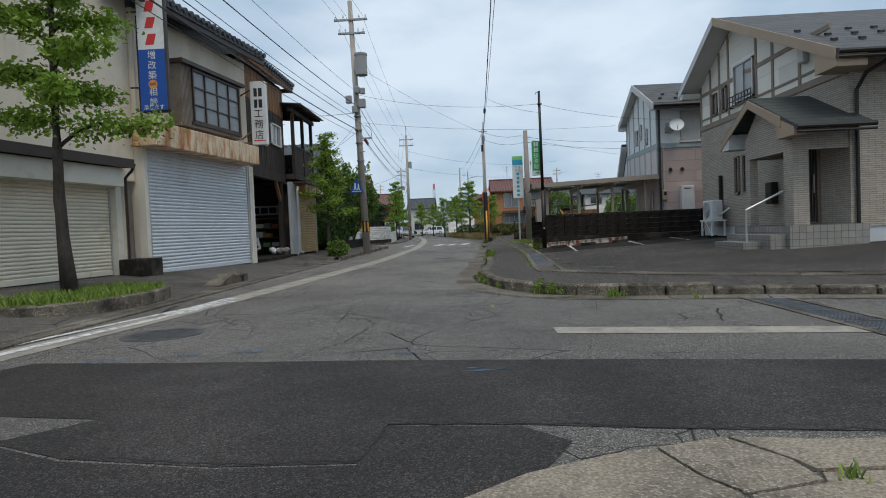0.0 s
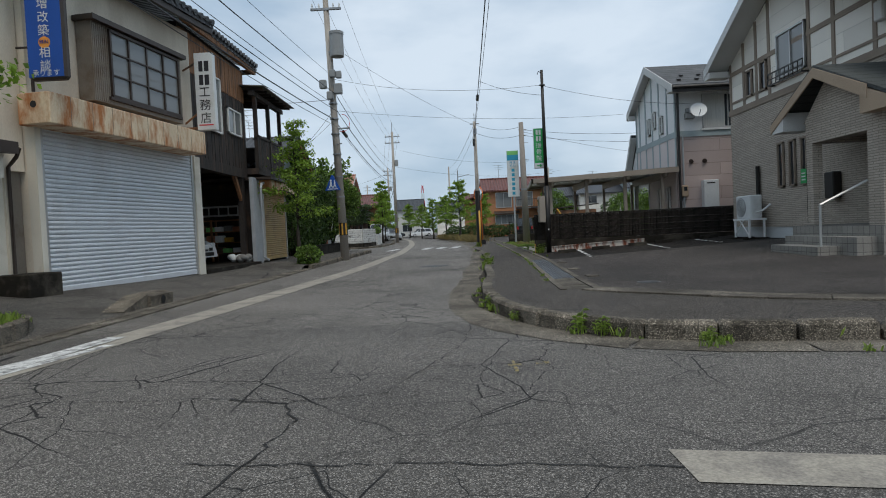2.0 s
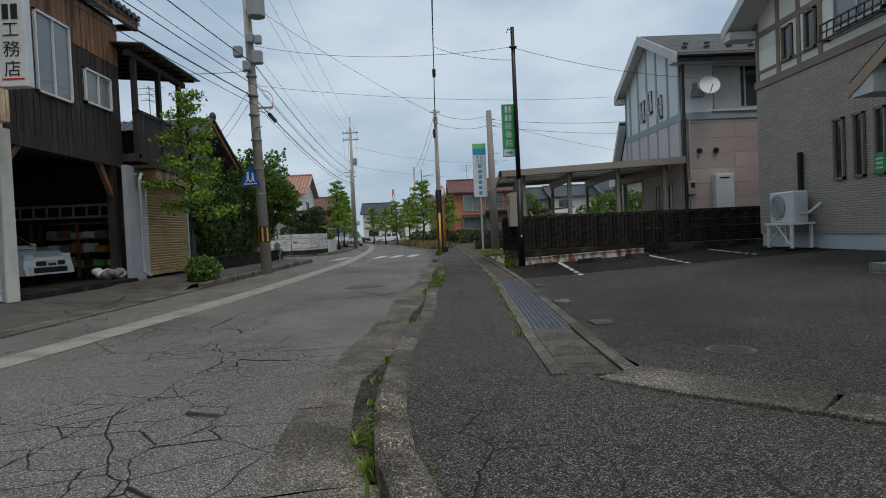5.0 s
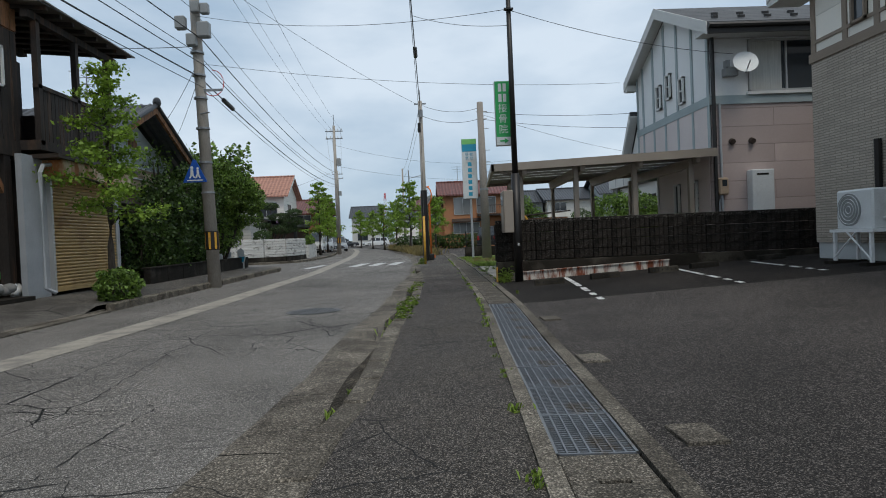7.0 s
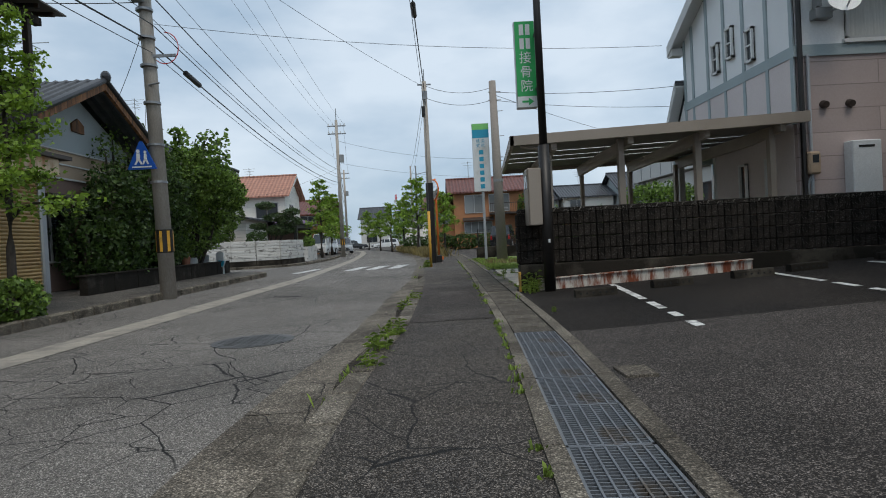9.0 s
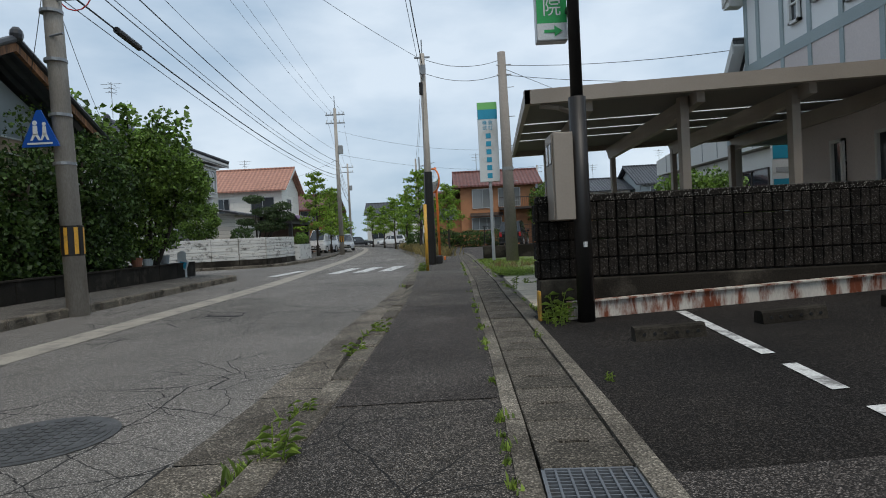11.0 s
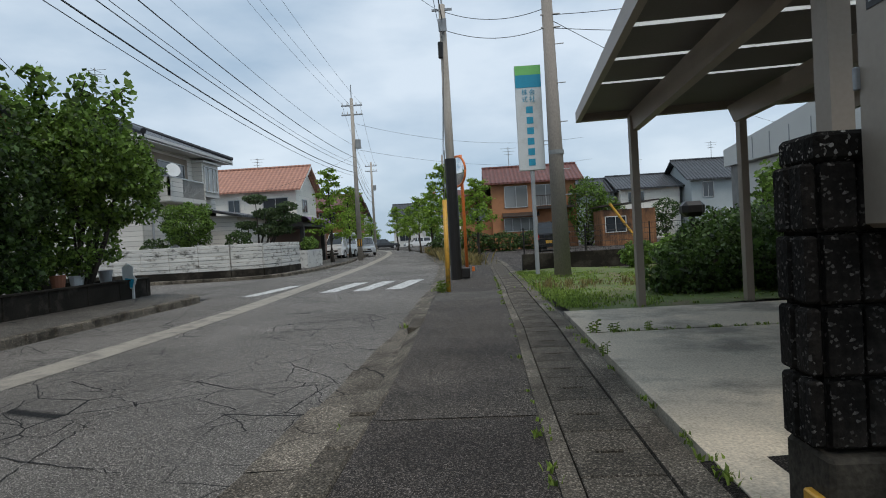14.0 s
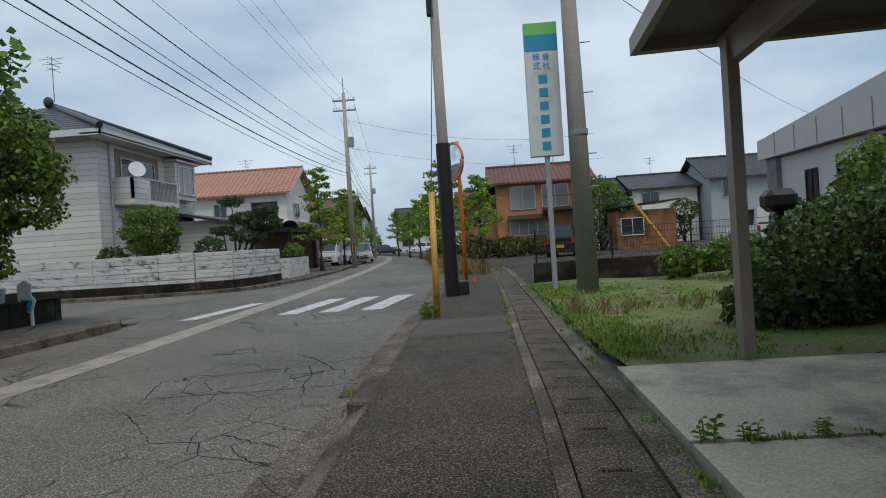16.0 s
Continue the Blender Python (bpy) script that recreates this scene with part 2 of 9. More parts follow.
def sheet_mat(name, col, through_share):
    """Plastic sheet that lets diffuse light through."""
    m = mat(name, col, 0.5, 0.08, 2, bump=0)
    N, L = m.node_tree.nodes, m.node_tree.links
    tr = N.new("ShaderNodeBsdfTranslucent")
    tr.inputs["Color"].default_value = (*col, 1)
    ms = N.new("ShaderNodeMixShader")
    ms.inputs["Fac"].default_value = through_share
    L.new(N["Principled BSDF"].outputs["BSDF"], ms.inputs[1])
    L.new(tr.outputs["BSDF"], ms.inputs[2])
    L.new(ms.outputs["Shader"], N["Material Output"].inputs["Surface"])
    return m


M_ROAD = add_cracks(add_cracks(add_aggregate(mat("road_asphalt", (0.1912, 0.1782, 0.162), 0.8, 0.2, 0.45, 0.3, 55, 0.5, stain=(0.1426, 0.1328, 0.1215), stain_amt=0.5, stain_scale=0.25), 150, 0.66, 2.5, 0.7), 0.75, 0.006, 1.0, 0.22), 1.7, 0.008, 0.95, 0.16)
M_PATCH = add_aggregate(mat("patch_asphalt", (0.0592, 0.0528, 0.0496), 0.85, 0.3, 0.9, 0.5, 50, 0.8, stain=(0.0832, 0.0752, 0.0704), stain_amt=0.5, stain_scale=0.8), 130, 0.65, 1.8, 0.7)
M_WALK = add_cracks(add_aggregate(mat("walk_asphalt", (0.1056, 0.0928, 0.08), 0.85, 0.3, 0.7, 0.4, 55, 0.6, stain=(0.072, 0.064, 0.0576), stain_amt=0.6, stain_scale=0.7), 160, 0.45, 4.0, 0.9), 1.3, 0.009, 1.0, 0.22)
M_WALKDK = add_aggregate(mat("relaid_walk_asphalt", (0.0645, 0.0555, 0.0495), 0.85, 0.3, 0.8, 0.4, 55, 0.6, stain=(0.09, 0.0795, 0.0705), stain_amt=0.45, stain_scale=0.9), 170, 0.5, 4.0, 0.9)
M_WALKDK2 = add_aggregate(mat("coarse_walk_asphalt", (0.1, 0.088, 0.076), 0.85, 0.3, 0.9, 0.4, 55, 0.6, stain=(0.072, 0.064, 0.058), stain_amt=0.5, stain_scale=0.7), 160, 0.5, 4.0, 0.9)
M_WALKPALE = add_aggregate(mat("pale_walk_patch", (0.15, 0.138, 0.123), 0.85, 0.3, 0.9, 0.4, 55, 0.6), 120, 0.6, 2.2, 0.7)
M_PARK = add_aggregate(mat("parking_asphalt", (0.0752, 0.0656, 0.0592), 0.85, 0.3, 0.5, 0.4, 55, 0.6, stain=(0.0528, 0.0464, 0.0416), stain_amt=0.6, stain_scale=0.4), 155, 0.45, 4.6, 1.0)
M_PARKDK = dull(add_aggregate(mat("darker_lot_asphalt", (0.02824, 0.02453, 0.02156), 0.9, 0.35, 0.6, 0.4, 55, 0.6, stain=(0.02081, 0.01857, 0.01709), stain_amt=0.6, stain_scale=0.7), 160, 0.6, 4.4, 0.8))
M_ROADFAR = add_cracks(add_cracks(add_aggregate(mat("pale_road_asphalt", (0.238, 0.221, 0.2006), 0.8, 0.2, 0.45, 0.3, 55, 0.5, stain=(0.1836, 0.17, 0.153), stain_amt=0.5, stain_scale=0.25), 150, 0.68, 2.4, 0.7), 0.85, 0.007, 1.0, 0.22), 1.9, 0.010, 1.0, 0.16)
M_WALKLEFT = add_cracks(add_aggregate(mat("pale_walk_asphalt", (0.192, 0.176, 0.1568), 0.85, 0.3, 0.6, 0.3, 55, 0.5, stain=(0.088, 0.08, 0.0704), stain_amt=0.5, stain_scale=0.6), 100, 0.6, 2.0, 0.7), 0.6, 0.012, 0.9, 0.3)
M_CONC = mat("concrete", (0.21, 0.187, 0.15), 0.9, 0.25, 1.3, 0.2, 90, 0.3, stain=(0.09, 0.079, 0.062), stain_amt=0.9, stain_scale=1.5, rnd=0.12)
M_LID = add_aggregate(mat("lid_concrete", (0.225, 0.198, 0.162), 0.92, 0.3, 1.3, 0.4, 80, 0.8, stain=(0.108, 0.0954, 0.0774), stain_amt=0.8, stain_scale=1.1, rnd=0.12), 120, 0.6, 2.2, 0.6)
M_GUTTER = add_aggregate(mat("gutter_concrete", (0.29, 0.2581, 0.2102), 0.92, 0.3, 1.3, 0.4, 60, 0.8, stain=(0.145, 0.1261, 0.1015), stain_amt=0.75, stain_scale=1.1, rnd=0.14), 110, 0.65, 1.7, 0.6)
M_GUTTERDK = add_cracks(add_aggregate(mat("stained_gutter_concrete", (0.264, 0.232, 0.1888), 0.92, 0.35, 1.3, 0.4, 60, 0.8, stain=(0.15, 0.13, 0.105), stain_amt=0.6, stain_scale=1.4, rnd=0.12), 110, 0.6, 1.9, 0.7), 1.3, 0.007, 0.9, 0.22)
M_SILT = dull(add_aggregate(mat("damp_silt", (0.05, 0.043, 0.034), 0.95, 0.4, 2, 0.5, 50, 0.6, stain=(0.11, 0.095, 0.075), stain_amt=0.5, stain_scale=3), 150, 0.6, 3.0, 0.7))
M_KERB = add_aggregate(mat("kerb_concrete", (0.2789, 0.2424, 0.193), 0.95, 0.35, 3, 0.35, 70, 0.6, stain=(0.09652, 0.08366, 0.06435), stain_amt=0.5, stain_scale=2.2, rnd=0.15), 120, 0.55, 2.2, 0.9)
M_APRON = mat("apron_concrete", (0.56, 0.49, 0.385), 0.9, 0.2, 0.8, 0.3, 70, 0.4, stain=(0.27, 0.24, 0.195), stain_amt=0.45, stain_scale=0.9)
M_RAMP = add_speckle(mat("ramp_concrete", (0.24, 0.2, 0.15), 0.9, 0.3, 1.2, 0.5, 60, 0.9, stain=(0.13, 0.11, 0.085), stain_amt=0.6, stain_scale=1.5), 100, (0.36, 0.31, 0.25), 0.25)
M_SOILGRD = mat("ground_soil", (0.09, 0.085, 0.065), 0.95, 0.35, 0.3, 0.3, 20, 0.3, stain=(0.06, 0.08, 0.035), stain_amt=0.8, stain_scale=0.2)
M_WHITEPAINT = mat("worn_white_paint", (0.62, 0.62, 0.6), 0.75, 0.15, 3, 0.25, 60, 0.2, stain=(0.2, 0.195, 0.19), stain_amt=0.5, stain_scale=9)
M_CREAMLINE = mat("cream_line", (0.3135, 0.285, 0.2375), 0.85, 0.15, 2, 0.3, 70, 0.3, stain=(0.209, 0.19, 0.1662), stain_amt=0.5, stain_scale=3)
M_CRACK = mat("crack_tar", (0.018, 0.017, 0.016), 0.9, 0.2)
M_STEEL = mat("galvanised_steel", (0.3, 0.31, 0.32), 0.5, 0.2, 4, 0.1, 60, 0.05, metal=0.7)
M_GRATE = mat("grate_steel", (0.168, 0.182, 0.1995), 0.55, 0.3, 3, 0.15, 60, 0.05, metal=0.4, stain=(0.098, 0.077, 0.056), stain_amt=0.3, stain_scale=3)
M_IRON = mat("cast_iron", (0.1, 0.1, 0.1), 0.6, 0.3, 6, 0.2, 60, 0.3, metal=0.5)
# near-black colour stands in for the shade inside drains and holes
M_DARKHOLE = mat("painted_hole_shade", (0.012, 0.012, 0.012), 0.95)
M_SHUT_SILVER = mat("silver_shutter_paint", (0.64, 0.67, 0.7), 0.45, 0.06, 0.8, 0.06, 30, 0.05, metal=0.05, stain=(0.56, 0.58, 0.6), stain_amt=0.25, stain_scale=0.7, stretch=(1, 1, 0.4))
M_SHUT_CREAM = mat("cream_shutter_paint", (0.74, 0.67, 0.54), 0.5, 0.08, 0.8, 0.06, 30, 0.05, stain=(0.5, 0.44, 0.34), stain_amt=0.35, stain_scale=0.7)
M_SHUT_YEL = mat("yellow_shutter_paint", (0.42, 0.28, 0.11), 0.5, 0.15, 1, 0.06, 30, 0.05, stain=(0.28, 0.17, 0.07), stain_amt=0.4, stain_scale=1.5)
M_BEIGE = mat("beige_render", (0.7, 0.63, 0.52), 0.85, 0.1, 0.6, 0.08, 60, 0.1, stain=(0.58, 0.51, 0.41), stain_amt=0.5, stain_scale=0.7, stretch=(1, 1, 0.35))
M_BEIGE2 = mat("cream_panel", (0.68, 0.64, 0.55), 0.8, 0.1, 0.9, 0.06, 60, 0.08, stain=(0.52, 0.47, 0.38), stain_amt=0.3)
M_RUSTY = mat("rust_stained_panel", (0.68, 0.55, 0.38), 0.7, 0.12, 1.5, 0.1, 40, 0.1, stain=(0.4, 0.15, 0.045), stain_amt=0.62, stain_scale=1.9, stretch=(1, 1.6, 0.5))
M_RUSTWHITE = mat("flaking_white_steel", (0.62, 0.58, 0.52), 0.7, 0.12, 1.5, 0.1, 40, 0.2, stain=(0.2, 0.05, 0.018), stain_amt=0.55, stain_scale=4.0, stretch=(2.2, 1, 0.55))
M_BROWNMETAL = mat("brown_metal", (0.05, 0.037, 0.03), 0.5, 0.2, 3, 0.1, 40, 0.05, metal=0.2)
M_CORRU = mat("corrugated_beige_steel", (0.2, 0.175, 0.145), 0.6, 0.15, 1, 0.1, 40, 0.05, stain=(0.13, 0.09, 0.06), stain_amt=0.4)
M_WOODDK = mat("charred_wood", (0.028, 0.022, 0.019), 0.8, 0.4, 2, 0.3, 30, 0.3, stretch=(1, 6, 0.4), stain=(0.07, 0.04, 0.025), stain_amt=0.35, stain_scale=2)
M_WOODBR = mat("weathered_board", (0.27, 0.125, 0.055), 0.8, 0.35, 1.5, 0.3, 30, 0.3, stretch=(1, 6, 0.5), stain=(0.07, 0.04, 0.025), stain_amt=0.5, stain_scale=1.2)
M_KAWARA = mat("dark_glazed_tile", (0.035, 0.036, 0.04), 0.35, 0.3, 3, 0.15, 30, 0.1, rnd=0.2)
M_KAWARA_X = add_tiles(mat("dark_tile_slope_x", (0.05, 0.052, 0.058), 0.4, 0.2, 3, 0.15, 30, 0), 0.28, 0.14, 0.05, "X", "Y")
M_KAWARA_Y = add_tiles(mat("dark_tile_slope_y", (0.05, 0.052, 0.058), 0.4, 0.2, 3, 0.15, 30, 0), 0.28, 0.14, 0.05, "Y", "X")
M_REDTILE = add_tiles(mat("red_brown_tile", (0.16, 0.055, 0.042), 0.45, 0.3, 3, 0.2, 30, 0), 0.28, 0.14, 0.05, "Y", "X")
M_PINKTILE = add_tiles(mat("salmon_tile", (0.43, 0.215, 0.155), 0.7, 0.15, 3, 0.2, 30, 0), 0.33, 0.16, 0.04, "Y", "X")
M_SHINGLE = add_bricks(mat("grey_slate_shingle", (0.085, 0.087, 0.09), 0.75, 0.2, 2, 0.2, 40, 0), 0.45, 0.14, 0.012, 0.01, dark=0.4)
M_SLATEGRN = add_bricks(mat("green_grey_slate", (0.045, 0.052, 0.05), 0.6, 0.2, 2, 0.2, 40, 0), 0.45, 0.12, 0.012, 0.01, dark=0.4)
M_BRICKTILE = add_bricks(mat("greige_split_tile", (0.43, 0.375, 0.315), 0.85, 0.1, 0.6, 0.2, 45, 0), 0.3, 0.048, 0.007, 0.012, dark=0.55)
M_STEPTILE = add_bricks(mat("step_tile", (0.26, 0.245, 0.22), 0.7, 0.12, 2, 0.1, 45, 0), 0.15, 0.15, 0.006, 0.004, dark=0.45, offset=0.0)
M_CREAMSIDE = add_bricks(mat("cream_siding", (0.8, 0.77, 0.7), 0.8, 0.06, 0.6, 0.06, 45, 0), 3.0, 0.45, 0.006, 0.006, dark=0.7)
M_WHITESIDE = add_bricks(mat("white_siding", (0.66, 0.63, 0.58), 0.8, 0.06, 0.6, 0.06, 45, 0), 4.0, 0.22, 0.012, 0.012, dark=0.6)
M_MAUVE = add_bricks(mat("mauve_siding", (0.42, 0.345, 0.325), 0.8, 0.08, 0.6, 0.06, 45, 0), 3.6, 0.42, 0.007, 0.008, dark=0.6)
M_BLUEGREY = mat("pale_blue_grey_panel", (0.76, 0.77, 0.77), 0.8, 0.06, 0.6, 0.06, 45, 0.05)
M_LILAC = mat("pale_mauve_panel", (0.64, 0.57, 0.55), 0.8, 0.08, 0.6, 0.06, 45, 0.05)
M_TRIMGRN = mat("grey_green_trim", (0.33, 0.39, 0.4), 0.7, 0.1)
M_TRIMBR = mat("taupe_trim", (0.25, 0.2, 0.155), 0.75, 0.12)
M_TAN = mat("tan_fascia", (0.4, 0.3, 0.21), 0.75, 0.08)
M_SOFFIT = mat("white_soffit", (0.6, 0.6, 0.58), 0.8, 0.06)
M_FOUND = mat("white_foundation", (0.52, 0.55, 0.56), 0.85, 0.08)
M_BLACKST = mat("black_brown_steel", (0.018, 0.016, 0.015), 0.45, 0.2, 5, 0.1, 40, 0.03, metal=0.2)
M_ALU = mat("aluminium", (0.5, 0.5, 0.49), 0.4, 0.06, 3, 0.04, 60, 0.02, metal=0.6)
M_WHITE = mat("white_paint", (0.68, 0.68, 0.66), 0.5, 0.06, 2, 0.05, 60, 0.02)
M_PVC = mat("grey_pvc_pipe", (0.36, 0.38, 0.4), 0.5, 0.1, 3)
M_GLASS = glass_mat("window_glass", (0.03, 0.036, 0.042))
# pale base colour paints in the reflected sky, and curtains where there are some
M_GLASSLT = glass_mat("pale_sky_curtain_glass", (0.2, 0.205, 0.2), 0.06)
M_CURTAIN = mat("pale_curtain", (0.5, 0.5, 0.47), 0.9, 0.15, 6, stretch=(4, 4, 0.2))
M_CARPORT = mat("taupe_aluminium", (0.34, 0.29, 0.24), 0.5, 0.08, 2, 0.05, 50, 0.03, metal=0.3)
M_CPROOF = sheet_mat("smoked_roof_panel", (0.17, 0.155, 0.14), 0.3)
M_CPLIGHT = sheet_mat("clear_roof_strip", (0.85, 0.85, 0.83), 0.85)
M_BLOCK = dull(add_speckle(mat("blackened_block", (0.012, 0.0104, 0.0088), 0.95, 0.4, 2.5, 0.4, 60, 0.7, stain=(0.024, 0.02, 0.0168), stain_amt=0.5, stain_scale=3, rnd=0.14), 130, (0.136, 0.124, 0.112), 0.02))
M_BLOCKCAP = dull(add_speckle(mat("mossy_block_cap", (0.014, 0.012, 0.01), 0.95, 0.4, 2.5, 0.4, 60, 0.8, rnd=0.2), 110, (0.35, 0.33, 0.3), 0.03))
M_OLDCONC = dull(mat("blackened_concrete", (0.0216, 0.01872, 0.01512), 0.95, 0.35, 1.5, 0.3, 60, 0.4, stain=(0.0612, 0.054, 0.0432), stain_amt=0.4, stain_scale=1.6))
M_POLE = mat("pole_concrete", (0.4, 0.365, 0.32), 0.85, 0.15, 1, 0.15, 60, 0.15, stain=(0.29, 0.26, 0.225), stain_amt=0.5, stain_scale=1.2, stretch=(1, 1, 0.3))
M_POLEBR = mat("brown_pole", (0.27, 0.24, 0.21), 0.85, 0.2, 1, 0.2, 60, 0.2, stretch=(1, 1, 0.3))
M_WIRE = mat("cable_sheath", (0.014, 0.014, 0.015), 0.5, 0.1)
M_EQUIP = mat("grey_equipment", (0.26, 0.27, 0.27), 0.5, 0.1, 3)
M_YELLOW = mat("yellow_plastic", (0.62, 0.33, 0.04), 0.5, 0.1, 3, stain=(0.3, 0.2, 0.06), stain_amt=0.3, stain_scale=5)
M_ORANGE = mat("orange_paint", (0.7, 0.17, 0.03), 0.5, 0.1, 3)
M_BLUESIGN = mat("sign_blue", (0.008, 0.075, 0.36), 0.4, 0.05)
M_BLUEDK = mat("sign_navy", (0.006, 0.025, 0.2), 0.4, 0.08)
M_GREENSIGN = mat("sign_green", (0.02, 0.36, 0.09), 0.45, 0.06)
M_CYAN = mat("sign_cyan", (0.02, 0.3, 0.46), 0.45, 0.05)
M_LIME = mat("sign_lime", (0.2, 0.56, 0.16), 0.45, 0.05)
M_RED = mat("sign_red", (0.55, 0.03, 0.03), 0.45, 0.1)
M_SIGNWHITE = mat("sign_white", (0.66, 0.68, 0.68), 0.45, 0.05, 2, stain=(0.5, 0.5, 0.47), stain_amt=0.25)
M_INK = mat("sign_ink", (0.02, 0.02, 0.025), 0.5, 0.05)
M_BADGE = mat("badge_orange", (0.75, 0.3, 0.05), 0.45, 0.05)
M_BARK = mat("bark", (0.055, 0.045, 0.036), 0.95, 0.35, 3, 0.4, 25, 0.9, stretch=(1, 1, 0.3))
M_GINKGO = leaf_mat("ginkgo_leaf", (0.2, 0.34, 0.045))
M_LEAFDK = leaf_mat("dark_shrub_leaf", (0.065, 0.13, 0.033), 0.2)
M_LEAFMD = leaf_mat("mid_shrub_leaf", (0.15, 0.27, 0.056), 0.2)
M_LEAFPINE = leaf_mat("pine_needle", (0.07, 0.12, 0.05), 0.4)
M_GRASS = leaf_mat("grass_blade", (0.2, 0.31, 0.06), 0.45)
M_DRYGRASS = leaf_mat("dry_grass_blade", (0.22, 0.19, 0.085), 0.6)
M_MOSS = mat("moss_turf", (0.12, 0.17, 0.045), 0.95, 0.4, 2, 0.4, 40, 0.8, stain=(0.13, 0.11, 0.06), stain_amt=0.5, stain_scale=1)
M_CARWHITE = mat("white_car_paint", (0.66, 0.67, 0.67), 0.25, 0.02, coat=0.6, bump=0)
M_CARSILVER = mat("silver_car_paint", (0.35, 0.37, 0.39), 0.3, 0.02, metal=0.5, coat=0.6, bump=0)
M_CARBLACK = mat("black_car_paint", (0.015, 0.016, 0.018), 0.25, 0.02, coat=0.6, bump=0)
M_TYRE = mat("tyre_rubber", (0.02, 0.02, 0.02), 0.9, 0.1)
M_LAMP = glass_mat("lamp_lens", (0.6, 0.62, 0.64), 0.15)
M_TAIL = glass_mat("tail_lamp", (0.4, 0.02, 0.02), 0.2)
M_TERRA = mat("terracotta", (0.34, 0.14, 0.08), 0.8, 0.15, 5)
M_ORANGEWALL = mat("orange_render", (0.42, 0.19, 0.09), 0.85, 0.1, 0.6, stain=(0.34, 0.15, 0.075), stain_amt=0.4)
M_PINKWALL = mat("dusty_pink_render", (0.21, 0.14, 0.115), 0.85, 0.1, 0.6)
M_PALEWALL = mat("pale_blue_render", (0.36, 0.4, 0.41), 0.85, 0.1, 0.6)
M_GREYBLD = mat("pale_grey_panel", (0.56, 0.55, 0.52), 0.7, 0.05, 0.5)
M_PURPLE = mat("purple_awning", (0.17, 0.1, 0.19), 0.7, 0.12, 2)
M_WHITEBLOCK = mat("whitewashed_block", (0.56, 0.55, 0.52), 0.85, 0.1, 1.2, 0.1, 40, 0.2, stain=(0.12, 0.115, 0.1), stain_amt=0.28, stain_scale=2.5, stretch=(1, 1, 2), rnd=0.06)
M_STREETGREY = mat("rubble_grey", (0.2, 0.195, 0.185), 0.9, 0.2, 3)
M_MIRROR = mirror_mat("convex_mirror_glass")
M_YELSPRAY = mat("yellow_spray", (0.3, 0.23, 0.07), 0.85, 0.3, 8, stain=(0.12, 0.11, 0.1), stain_amt=0.7, stain_scale=14)
M_BLUESPRAY = mat("blue_spray", (0.05, 0.14, 0.24), 0.85, 0.3, 8, stain=(0.1, 0.1, 0.1), stain_amt=0.6, stain_scale=12)

# ---- builders ----
WORLD_OF = {}
V3 = Vector


